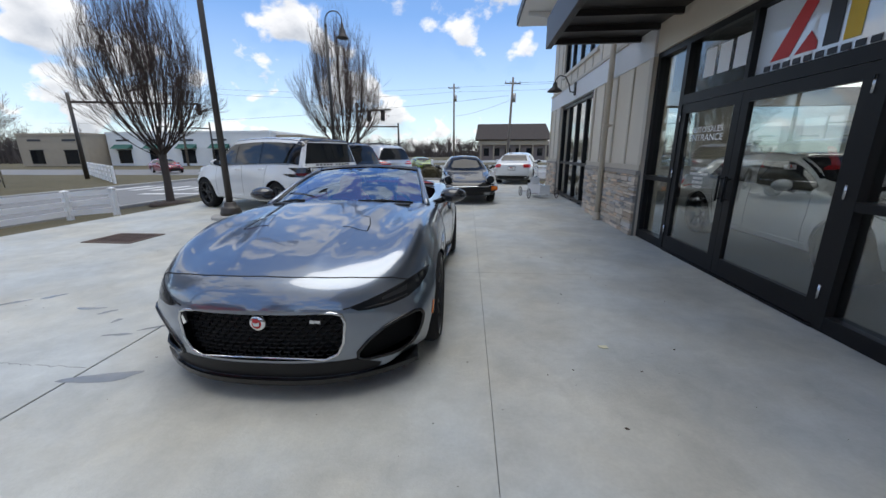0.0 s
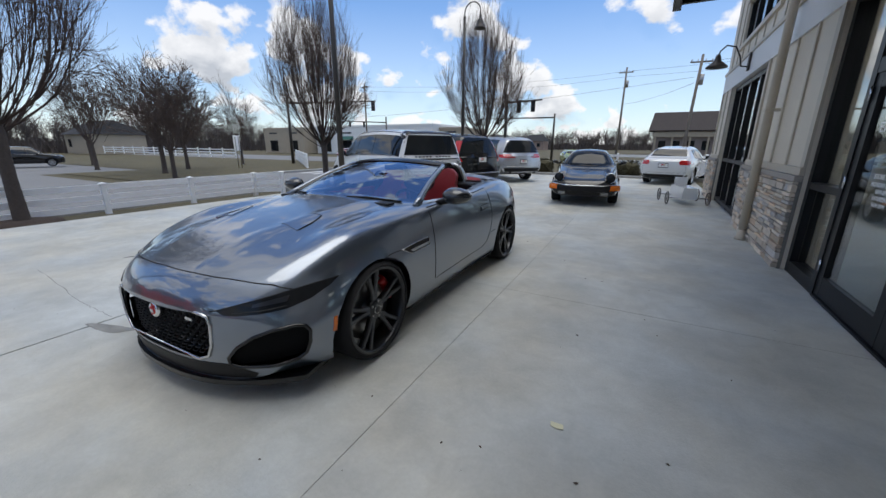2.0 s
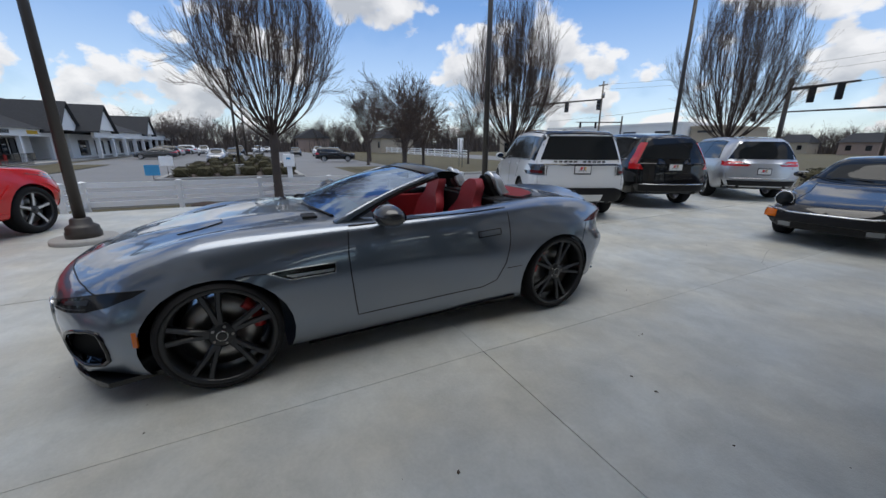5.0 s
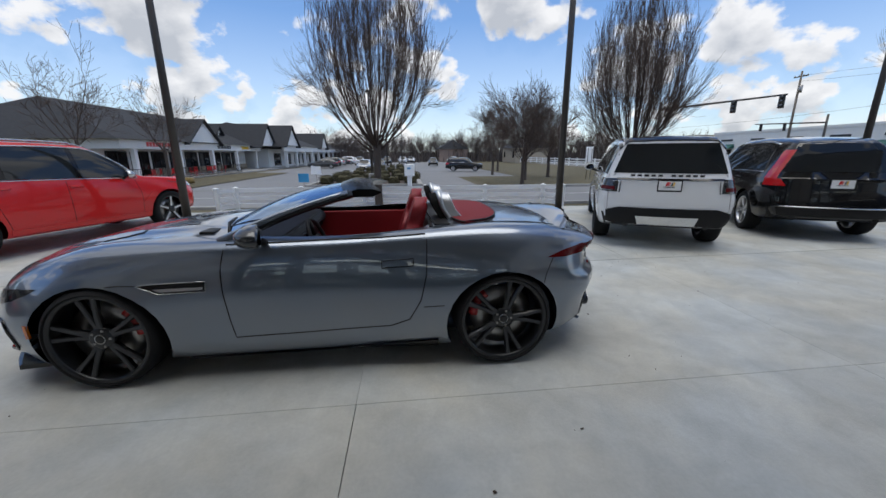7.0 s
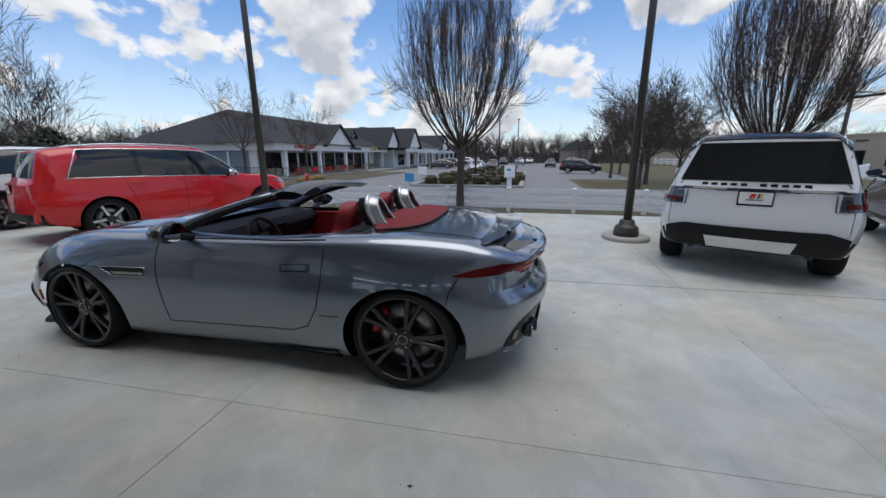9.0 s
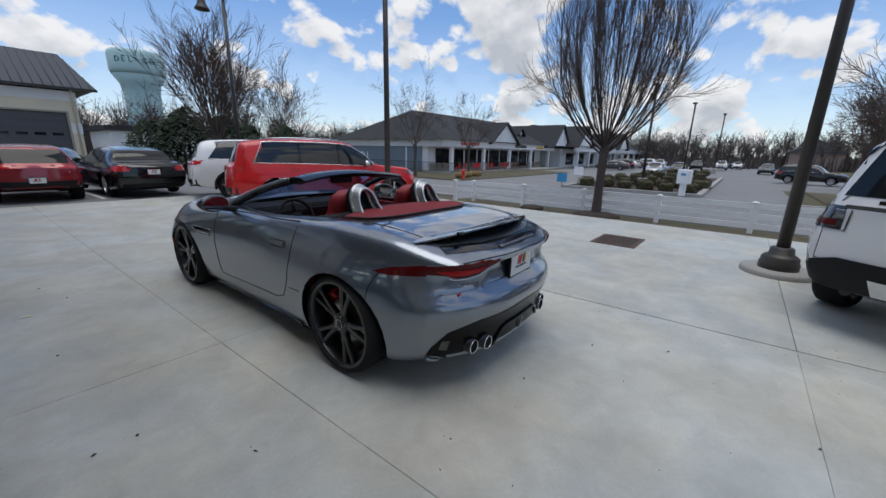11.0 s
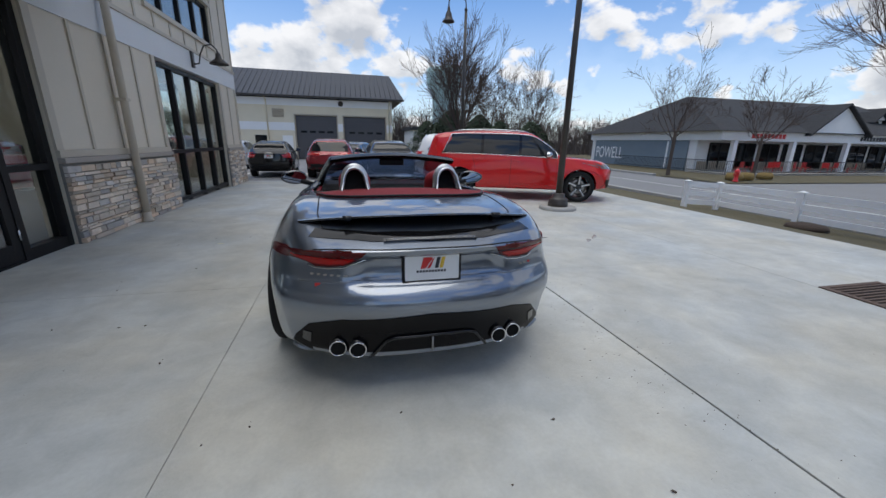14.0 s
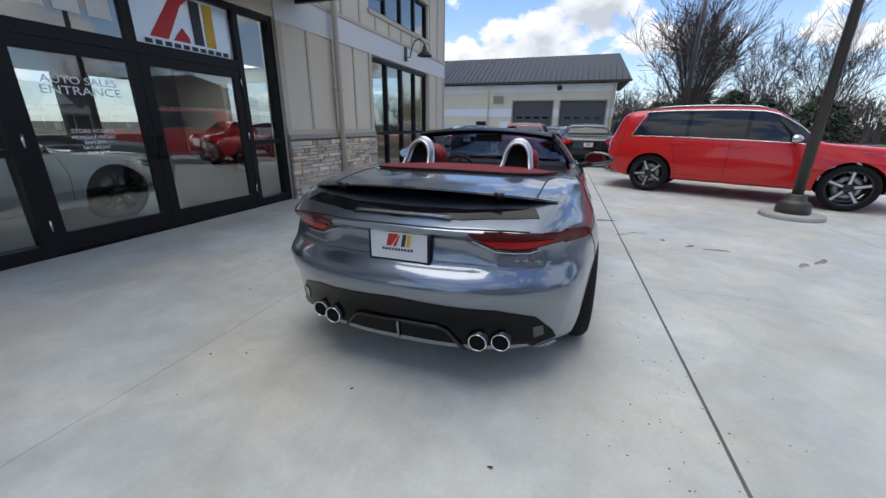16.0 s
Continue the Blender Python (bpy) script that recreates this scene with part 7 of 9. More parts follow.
# low white fence along the street
def fence_run(name, pts, rails, top, label):
    f = thing(name, Matrix(), label, "fence")
    for k, (x, y, z) in enumerate(pts):
        bm = bmesh.new()
        box(bm, x - 0.063, x + 0.063, y - 0.063, y + 0.063, z - 0.1, z + top - 0.03, 0.006)
        post_ob = part("post", bm, VINYL, f)
        bm = bmesh.new()
        q = [bm.verts.new((x + a * 0.08, y + b * 0.08, z + top - 0.03)) for a, b in ((-1, -1), (1, -1), (1, 1), (-1, 1))]
        r = [bm.verts.new((x + a * 0.08, y + b * 0.08, z + top - 0.012)) for a, b in ((-1, -1), (1, -1), (1, 1), (-1, 1))]
        t = bm.verts.new((x, y, z + top + 0.025))
        bm.faces.new(q[::-1])
        for j in range(4):
            bm.faces.new((q[j], q[(j + 1) % 4], r[(j + 1) % 4], r[j]))
            bm.faces.new((r[j], r[(j + 1) % 4], t))
        part("cap", bm, VINYL, post_ob)
    for a, b in zip(pts, pts[1:]):
        d = (Vector(b) - Vector(a))
        n = Vector((d.x, d.y, 0)).normalized()
        side = Vector((-n.y, n.x, 0)) * 0.02
        for h in rails:
            bm = bmesh.new()
            pa, pb = Vector(a) + n * 0.06, Vector(b) - n * 0.06
            va = [bm.verts.new(pa + s * side + Vector((0, 0, h + q))) for s, q in ((-1, -0.075), (1, -0.075), (1, 0.075), (-1, 0.075))]
            vb = [bm.verts.new(pb + s * side + Vector((0, 0, h + q))) for s, q in ((-1, -0.075), (1, -0.075), (1, 0.075), (-1, 0.075))]
            bm.faces.new(va)
            bm.faces.new(vb[::-1])
            for j in range(4):
                bm.faces.new((va[j], vb[j], vb[(j + 1) % 4], va[(j + 1) % 4]))
            bmesh.ops.recalc_face_normals(bm, faces=bm.faces)
            part("rail", bm, VINYL, f)
    return f


FX, FZ = -11.8, -0.45
street = [(FX + 0.08, y, FZ) for y in (-1.5, 0.78, 3.06, 5.34, 7.62, 9.9)]
fence_run("fence", [(FX + 1.2, -1.62, FZ + 0.06)] + street + [(FX + 1.35, 10.15, FZ + 0.08)], (0.14, 0.41, 0.69), 0.80, "low white vinyl three-rail fence along the grass strip")
fence_run("fence", [(-3.0 + 2.44 * k, 28.5, -0.2) for k in range(14)], (0.25, 0.60, 0.95), 1.1, "white vinyl three-rail fence by the cross street")
fence_run("fence", [(-24.2 - 1.6 * k, 23.5 + 1.25 * k, -0.5) for k in range(12)], (0.25, 0.60, 0.95), 1.1, "white vinyl three-rail fence across the street")
fence_run("fence", [(-44 - 3.2 * k, 30 + 0.3 * k - 0.02 * k * k, -0.3) for k in range(13)], (0.25, 0.60, 0.95), 1.15, "white vinyl fence beyond the lawn")

# ---- trees ----
def grow(bm, start, direction, length, radius, depth, rng, spread, kids, bend, sides, minr, lift=0.0, mi=0):
    """One limb and all that grows from it."""
    n = 7 if depth > 1 else 4
    pts, p, d = [start], start.copy(), direction.normalized()
    for k in range(n):
        if lift and depth > 1:
            d = (d + Vector((0, 0, 1)) * 0.17 * lift).normalized()
        d = (d + Vector((rng.uniform(-1, 1), rng.uniform(-1, 1), rng.uniform(-0.3, 0.9))) * bend).normalized()
        p = p + d * length / n
        pts.append(p.copy())
    radii = [max(minr, radius * (1 - 0.62 * k / n)) for k in range(n + 1)]
    tube(bm, pts, radii, max(3, sides), caps=False, mi=mi)
    if depth == 0:
        return
    for k in range(kids):
        t = rng.uniform(0.22, 0.98)
        i = min(int(t * n), n - 1)
        at = pts[i].lerp(pts[i + 1], t * n - i)
        axis = (pts[i + 1] - pts[i]).normalized()
        side = axis.orthogonal().normalized()
        side.rotate(Matrix.Rotation(rng.uniform(0, 2 * math.pi), 3, axis))
        nd = (axis + side * rng.uniform(0.6, 1.2) * spread).normalized()
        grow(bm, at, nd, length * rng.uniform(0.42, 0.68), radii[i] * 0.55, depth - 1, rng, spread, kids, bend, sides - 1, minr, lift * 0.6, mi)


def bare_tree(m, seed, trunk_h, trunk_r, limbs, limb_len, angle, depth=2, kids=5, spread=0.55, label="", bend=0.05, minr=0.004, name="tree", up=0.0, twig=TWIG_MID):
    """A leafless tree: a trunk that splits into many rising limbs."""
    rng = random.Random(seed)
    t = thing(name, m, label, "tree")
    bm = bmesh.new()
    tube(bm, [(0, 0, -0.15), (0, 0, 0.0), (0.02, 0.0, trunk_h * 0.5), (0.0, 0.02, trunk_h), (0, 0, trunk_h * 1.25)], [trunk_r * 1.7, trunk_r * 1.25, trunk_r, trunk_r * 1.1, trunk_r * 0.7], 12)
    part("trunk", bm, BARK, t)
    bm = bmesh.new()
    for k in range(limbs):
        a = 2 * math.pi * (k + rng.uniform(-0.35, 0.35)) / limbs * 2.4
        f = (k + 0.5) / limbs
        tilt = radians(angle) * (0.25 + 0.85 * f) * rng.uniform(0.85, 1.1)
        d = Vector((math.sin(tilt) * math.cos(a), math.sin(tilt) * math.sin(a), math.cos(tilt)))
        z = trunk_h * rng.uniform(0.92, 1.22)
        grow(bm, Vector((0, 0, z)), d, limb_len * rng.uniform(0.8, 1.08) * (1 - 0.3 * f), trunk_r * rng.uniform(0.2, 0.36), depth, rng, spread, kids, bend, 6, minr, up)
    part("crown", bm, twig, t)
    return t


VASE = "bare vase-shaped street tree in a mulch ring"


def vase_tree(m, seed, fork, crown_h, crown_r, trunk_r, label=VASE, limbs=36, wide=1.0):
    """A leafless tree whose many slim limbs rise from one fork into an upright oval crown."""
    rng = random.Random(seed)
    t = thing("tree", m, label, "tree")
    bm = bmesh.new()
    tube(bm, [(0, 0, -0.15), (0, 0, 0.02), (0.02, 0.0, fork * 0.5), (0.0, 0.02, fork), (0, 0, fork * 1.3)], [trunk_r * 1.8, trunk_r * 1.25, trunk_r, trunk_r * 1.12, trunk_r * 0.6], 12)
    part("trunk", bm, BARK, t)
    bm, fine = bmesh.new(), bmesh.new()
    H = crown_h - fork

    def arch(p, bow, tip, n, wob):
        """A limb that leans out towards bow and then rises to its tip."""
        pts = []
        for k in range(n + 1):
            s = k / n
            q = p * (1 - s) ** 2 + bow * 2 * s * (1 - s) + tip * s * s
            if 0 < k < n:
                q = q + Vector((rng.uniform(-1, 1), rng.uniform(-1, 1), rng.uniform(-1, 1))) * wob
            pts.append(q)
        return pts

    def place(pts, f):
        n = len(pts) - 1
        i = min(int(f * n), n - 1)
        return pts[i].lerp(pts[i + 1], f * n - i), (pts[i + 1] - pts[i]).normalized()

    def twigs(pts, length, count, r, level, low=0.2):
        for k in range(count):
            at, axis = place(pts, rng.uniform(low, 0.99))
            side = axis.orthogonal().normalized()
            side.rotate(Matrix.Rotation(rng.uniform(0, 6.2832), 3, axis))
            d = (axis + side * rng.uniform(0.14, 0.42) * wide).normalized()
            l = length * rng.uniform(0.45, 1.0)
            run = [at, at + d * l * 0.5 + side * l * 0.02, at + (d + Vector((0, 0, 0.18))).normalized() * l]
            tube(fine, run, [r, r * 0.75, 0.0024], 3, caps=False)
            if level == 0:
                twigs(run, length * 0.52, 4, max(0.0026, r * 0.6), 1)

    def polar(a, r, h):
        return Vector((r * math.cos(a), r * math.sin(a), fork + H * h))

    for k in range(limbs):
        a = k * 2.39996 + rng.uniform(-0.25, 0.25)
        s = math.sqrt((k + 0.5) / limbs)
        h = 1.0 - 0.46 * s**2.6 - rng.uniform(0, 0.10)
        base = Vector((0.06 * math.cos(a), 0.06 * math.sin(a), fork * rng.uniform(0.88, 1.12) + 0.35 * (1 - s)))
        main = arch(base, polar(a, crown_r * s * rng.uniform(0.90, 1.08), 0.17 + 0.16 * (1 - s)), polar(a + rng.uniform(-0.15, 0.15), crown_r * s * rng.uniform(0.80, 0.95), h), 12, 0.025)
        r0 = trunk_r * rng.uniform(0.15, 0.27)
        radii = [r0 + (0.0045 - r0) * (j / 12) ** 0.75 for j in range(13)]
        tube(bm, main, radii, 6, caps=False)
        twigs(main, 1.15, 12, 0.0062, 0)
        for j in range(4):
            f = rng.uniform(0.05, 0.6)
            at, axis = place(main, f)
            s2 = min(1.0, max(0.15, s + rng.uniform(-0.35, 0.3)))
            tip = polar(a + rng.uniform(-0.55, 0.55), crown_r * s2 * rng.uniform(0.8, 1.0), min(1.0, 1.0 - 0.50 * s2**2.6 - rng.uniform(0, 0.28)))
            branch = arch(at, at + axis * (tip - at).length * 0.5, tip, 8, 0.025)
            r1 = radii[int(f * 12)] * 0.6
            tube(bm, branch, [r1 + (0.0036 - r1) * (i / 8) ** 0.8 for i in range(9)], 5, caps=False)
            twigs(branch, 1.0, 10, 0.0056, 0)
    crown = part("crown", bm, TWIG, t)
    tagged(part("branchwork", fine, TWIG_FINE, crown), kind="stuff")


vase_tree(pose(-11.45, 3.60, -0.44), 14, 2.1, 8.8, 2.4, 0.125)
vase_tree(pose(-11.15, 13.0, -0.42), 23, 1.8, 7.8, 2.05, 0.115)
vase_tree(pose(-7.3, 21.7, -0.15), 38, 1.7, 8.6, 2.5, 0.125)
bare_tree(pose(-5.95, -11.6, -0.2), 43, 1.8, 0.14, 20, 3.6, 50, 3, 5, 0.6, "tall bare tree with spreading limbs", 0.07, 0.007, up=0.45)
SPREAD = "bare spreading tree in dull grass"
for k, (x, y, s) in enumerate(((-17.5, -26.5, 1.0), (-13.3, -26.0, 0.95), (-36, 13.5, 0.9), (-34.5, 24.5, 0.8), (-44, 16, 0.95))):
    bare_tree(pose(x, y, -0.5, 0, 0, 40 * k), 60 + k, 1.9 * s, 0.13 * s, 10, 4.6 * s, 46, 3, 5, 0.62, SPREAD, 0.08, 0.009 * max(s, 0.7), up=0.5)
for k, (x, y, s) in enumerate(((-22.5, -14.8, 1.0), (-29.0, -13.8, 0.95))):
    bare_tree(pose(x, y, -0.5, 0, 0, 55 * k), 71 + k, 2.3 * s, 0.11 * s, 9, 3.7 * s, 74, 3, 4, 0.95, "small bare tree with crooked spreading limbs", 0.17, 0.008, up=0.35)
for k, (x, y, s) in enumerate(((-23.0, 12.6, 0.8), (-27.5, 14.2, 1.0), (-31.0, 17.5, 0.9))):
    bare_tree(pose(x, y, -0.5, 0, 0, 70 * k), 80 + k, 1.7 * s, 0.14 * s, 16, 4.0 * s, 58, 3, 5, 0.8, "dense round-crowned bare tree on the lawn", 0.09, 0.009, up=0.3)

# mulch rings and the manhole lid by the fence
for x, y, z, r in ((-11.45, 3.60, -0.43, 0.75), (-11.15, 13.0, -0.41, 0.7), (-11.0, 1.5, -0.37, 0.42)):
    bm = bmesh.new()
    lathe(bm, [(r, -0.06), (r * 0.9, 0.03), (r * 0.5, 0.07), (0.0005, 0.08)], 20, "z", (x, y, z))
    tagged(part("mulch_ring", bm, MULCH), "low ring of dark mulch in the grass", "mulch", kind="structure")

# far woods: many thin bare trees as one mass
rng = random.Random(5)
wood_v, wood_f = [], []


def sliver(a, b, w):
    """One thin tapered twig."""
    d = b - a
    s = d.cross(Vector((rng.uniform(-1, 1), rng.uniform(-1, 1), rng.uniform(-1, 1)))).normalized() * w
    n = len(wood_v)
    wood_v.extend((a - s, a + s, b + s * 0.3, b - s * 0.3))
    wood_f.append((n, n + 1, n + 2, n + 3))


def far_tree(x, y, z, h, limbs=11, twigs=9):
    root = Vector((x, y, z))
    for q in (0.14, 0.12):
        sliver(root, root + Vector((0, 0, h * 0.5)), q)
    for k in range(limbs):
        a, t = rng.uniform(0, 6.28), rng.uniform(0.1, 0.85)
        d = Vector((math.sin(t) * math.cos(a), math.sin(t) * math.sin(a), math.cos(t)))
        b = Vector((x, y, z + h * rng.uniform(0.2, 0.55)))
        e = b + d * h * rng.uniform(0.3, 0.5)
        sliver(b, e, 0.07)
        for q in range(twigs):
            c0 = b.lerp(e, rng.uniform(0.2, 1))
            c1 = c0 + Vector((rng.uniform(-1, 1), rng.uniform(-1, 1), rng.uniform(-0.1, 1.3))) * h * 0.13
            sliver(c0, c1, 0.032)


for k in range(2300):
    a = rng.uniform(0, 1)
    if k < 1150:
        x, y = -230 + 360 * a, 165 + rng.uniform(0, 60) - 0.16 * max(0, -40 - (-230 + 360 * a))
    elif k < 1800:
        x, y = -150 + rng.uniform(0, 50), -70 + 165 * a
    else:
        x, y = -90 + 130 * a, -58 - rng.uniform(0, 55)
    far_tree(x, y, -0.8, rng.uniform(5, 10.5))
    for j in range(24):
        p = Vector((x + rng.uniform(-4, 4), y + rng.uniform(-4, 4), -0.8))
        sliver(p, p + Vector((rng.uniform(-0.8, 0.8), rng.uniform(-0.8, 0.8), rng.uniform(1.2, 3.4))), 0.16)
wood = bpy.data.meshes.new("far_woods")
wood.from_pydata([tuple(v) for v in wood_v], [], wood_f)
wood.materials.append(TWIG_FAR)
tagged(new("far_woods", wood), "brown leafless woods along the horizon", "woods", kind="stuff")


def evergreen(m, h, r, seed):
    rng = random.Random(seed)
    t = thing("evergreen_tree", m, "dense dark green conifer with drooping sprays", "tree", "evergreens")
    bm = bmesh.new()
    tube(bm, [(0, 0, -0.1), (0, 0, h * 0.9)], [0.12, 0.03], 8)
    part("trunk", bm, BARK, t)
    bm = bmesh.new()
    for k in range(2400):
        f = rng.uniform(0, 1) ** 1.25
        rad = r * (1 - f ** 1.8) ** 0.8 * rng.uniform(0.45, 1.08) + 0.05
        a = rng.uniform(0, 6.283)
        c0 = Vector((rad * math.cos(a), rad * math.sin(a), h * (0.05 + 0.93 * f) + rng.uniform(-0.1, 0.1)))
        o = Vector((math.cos(a), math.sin(a), -0.35 + rng.uniform(-0.3, 0.4))).normalized() * rng.uniform(0.18, 0.38)
        s = Vector((-math.sin(a), math.cos(a), rng.uniform(-0.5, 0.5))) * rng.uniform(0.05, 0.11)
        v = [bm.verts.new(p) for p in (c0 - s, c0 + o * 0.6 - s * 0.6 + Vector((0, 0, 0.03)), c0 + o, c0 + o * 0.6 + s * 0.6, c0 + s + Vector((0, 0, 0.04)))]
        bm.faces.new(v)
    part("crown", bm, EVERGREEN, t)


for k, (x, y, h, r) in enumerate(((-10.5, -22, 4.0, 2.1), (-8.6, -24.5, 4.4, 2.2), (-12.6, -23, 3.6, 2.0), (-14.8, -21.5, 3.6, 2.0), (-7.0, -25.8, 3.6, 1.9), (-9.6, -26.5, 4.8, 2.3), (-11.8, -26.0, 4.3, 2.2))):
    evergreen(pose(x, y, -0.45), h, r, 90 + k)


def shrub_mesh(seed):
    rng = random.Random(seed)
    bm = bmesh.new()
    bmesh.ops.create_icosphere(bm, subdivisions=2, radius=0.40)
    for v in bm.verts:
        v.co *= 1 + rng.uniform(-0.06, 0.06)
        n = v.co.normalized()
        v.co = v.co * (1 / (abs(n.x) ** 5 + abs(n.y) ** 5 + abs(n.z) ** 5) ** 0.2)
        v.co.z = max(v.co.z * 0.85, -0.3) + 0.34
    for k in range(900):
        a, u = rng.uniform(0, 6.283), rng.uniform(-0.75, 1)
        q = math.sqrt(1 - u * u)
        n = Vector((q * math.cos(a), q * math.sin(a), u))
        q = 1 / (abs(n.x) ** 5 + abs(n.y) ** 5 + abs(n.z) ** 5) ** 0.2
        p = Vector((n.x * 0.42 * q, n.y * 0.42 * q, max(n.z * 0.36 * q, -0.3) + 0.34)) * rng.uniform(0.95, 1.07)
        s = n.orthogonal().normalized() * 0.028
        s.rotate(Matrix.Rotation(rng.uniform(0, 6.28), 3, n))
        o = (n + Vector((rng.uniform(-1, 1), rng.uniform(-1, 1), rng.uniform(-1, 1))) * 0.7) * 0.035
        bm.faces.new([bm.verts.new(x) for x in (p - s, p + o, p + s)])
    me = bpy.data.meshes.new("shrub")
    bm.to_mesh(me)
    bm.free()
    me.materials.append(SHRUB)
    return me


SHRUBS = [shrub_mesh(7), shrub_mesh(8)]
def shrub(x, y, z, s, k):
    o = new("shrub", SHRUBS[k % 2])
    o.matrix_world = Matrix.Translation((x, y, z)) @ Matrix.Rotation(k * 1.3, 4, "Z") @ Matrix.Diagonal((s, s, s * 0.9, 1))
    tagged(o, "clipped round shrub, dull green and brown", "shrub", "clipped shrubs")


k = 0
for row in range(5):
    for j in range(6 if row < 2 else 5):
        k += 1
        shrub(-24.4 - row * (2.0 + row * 1.2) - 0.3 * (j % 2), -0.9 + j * 1.16 + 0.35 * (row % 2), -0.55, 0.86 + 0.25 * ((k * 7) % 5) / 5, k)
for j in range(5):
    k += 1
    shrub(-4.9 + j * 1.35, 20.9 + 0.1 * (j % 3), -0.05, 1.15, k)
laid("planting_bed", -46, -22.8, -1.6, 5.4, MULCH, "dark mulch bed in a kerbed parking island", 0.09, 12, 6, "planting bed")
laid("mound", -33.0, -22.0, 10.6, 15.196, GRASS, "low dull grass corner of the lawn", 0.03, 4, 4, "lawn")
laid("mound", -60, -22.0, 15.2, 30, GRASS, "low dull grass lawn across the street", 0.03, 10, 8, "lawn")
laid("mulch_strip", -5.6, 1.38, 19.75, 22.0, MULCH, "dark mulch bed under the clipped shrubs", 0.06, 8, 4, "planting bed")
bm = boxes((-46.2, -22.5, -1.9, -1.62, -0.6, -0.42), (-46.2, -22.5, 5.42, 5.7, -0.6, -0.42), (-22.78, -22.5, -1.62, 5.42, -0.6, -0.42))
tagged(part("kerb", bm, CONCRETE_OLD), "pale concrete kerb round the parking island", "kerb", kind="structure")
tagged(part("kerb", boxes((-8.0, 6, 19.62, 19.76, -0.1, 0.11), bevel=0.02), CONCRETE_OLD), "pale concrete kerb at the end of the lot", "kerb", kind="structure")
tagged(part("kerb", boxes((-21.25, -20.95, -120, -14.5, -0.7, -0.44), (-21.25, -20.95, 9.0, 34, -0.7, -0.44), bevel=0.02), CONCRETE_OLD), "pale concrete kerb of the street", "kerb", kind="structure")
tagged(part("kerb", boxes((-12.7, -12.45, -40, 34, -0.7, -0.43), bevel=0.02), CONCRETE_OLD), "pale concrete kerb beside the grass strip", "kerb", kind="structure")

# markings on the street
laid("lane_line", -16.95, -16.83, -60, 16, LINE_WHITE, "white painted lane line on the street", 0.012, 2, 40, "road marking")
laid("stop_bar", -16.6, -13.2, 17.2, 17.7, LINE_WHITE, "white painted stop bar on the street", 0.012, 4, 2, "road marking")
for k in range(6):
    laid("crossing_bar", -20.4 + 1.3 * k, -19.9 + 1.3 * k, 19.2, 22.0, LINE_WHITE, "white painted crossing bar on the street", 0.012, 2, 4, "road marking")

# stall lines on the rear asphalt
for x in (-0.9, 1.5, 3.9, 6.3):
    ln = laid("stall_line", x - 0.05, x + 0.05, -12.5, -6.6, LINE_WHITE, "white painted stall line", 0.036, 2, 8, "road marking")

# ---- soapbox cart by the showroom window ----
cart = thing("soapbox_cart", pose(2.35, 12.0, 0, 0, 0, 12), "white wooden soapbox cart on thin spoked wheels", "cart")
bm = bmesh.new()
prism(bm, [(-0.17, 0.14), (0.17, 0.14), (0.15, 0.42), (-0.15, 0.42)], 1.1, Matrix.Translation((0, -0.3, 0)))
part("body", bm, PAINT_WHITE, cart)
part("seat_back", boxes((-0.15, 0.15, 0.55, 0.60, 0.40, 0.62), bevel=0.01), PAINT_WHITE, cart)
for y in (-0.15, 0.65):
    bm = bmesh.new()
    tube(bm, [(-0.45, y, 0.16), (0.45, y, 0.16)], 0.015, 8)
    part("axle", bm, STEEL, cart)
    for s in (-1, 1):
        bm = bmesh.new()
        tube(bm, [(s * 0.45, y + 0.15 * math.cos(a), 0.16 + 0.15 * math.sin(a)) for a in np.linspace(0, 6.2832, 25)], 0.012, 6, caps=False)
        for a in np.linspace(0, math.pi, 5)[:4]:
            tube(bm, [(s * 0.45, y + 0.15 * math.cos(a), 0.16 + 0.15 * math.sin(a)), (s * 0.45, y - 0.15 * math.cos(a), 0.16 - 0.15 * math.sin(a))], 0.005, 4)
        part("wheel", bm, BLACK_PLASTIC if s < 0 else RUST, cart)

# ---- garage behind the lot ----
gar = thing("garage_building", Matrix(), "cream service garage with grey metal roof and two grey doors", "building")
GY, GZ = -30.3, -0.42
part("wall", boxes((4.62, 14.0, GY - 9.6, GY, GZ, 4.95), (0.28, 0.95, GY - 0.5, GY, GZ, 4.95), (-4.25, -3.62, GY - 9.6, GY, GZ, 4.95), (0.95, 4.62, GY - 0.5, GY, 3.52, 4.95), (-3.62, 0.28, GY - 0.5, GY, 3.52, 4.95), (-3.62, 4.62, GY - 9.6, GY - 9.0, GZ, 4.95)), CREAM, gar)
part("upper_band", boxes((-4.28, 14.03, GY + 0.002, GY + 0.03, 4.32, 4.95)), WHITE_WALL, gar)
part("middle_band", boxes((4.70, 14.03, GY + 0.002, GY + 0.03, 2.15, 2.85)), WHITE_WALL, gar)
part("middle_band", boxes((0.36, 0.88, GY + 0.002, GY + 0.03, 2.15, 2.85)), WHITE_WALL, gar)
part("middle_band", boxes((-4.28, -3.70, GY + 0.002, GY + 0.03, 2.15, 2.85)), WHITE_WALL, gar)
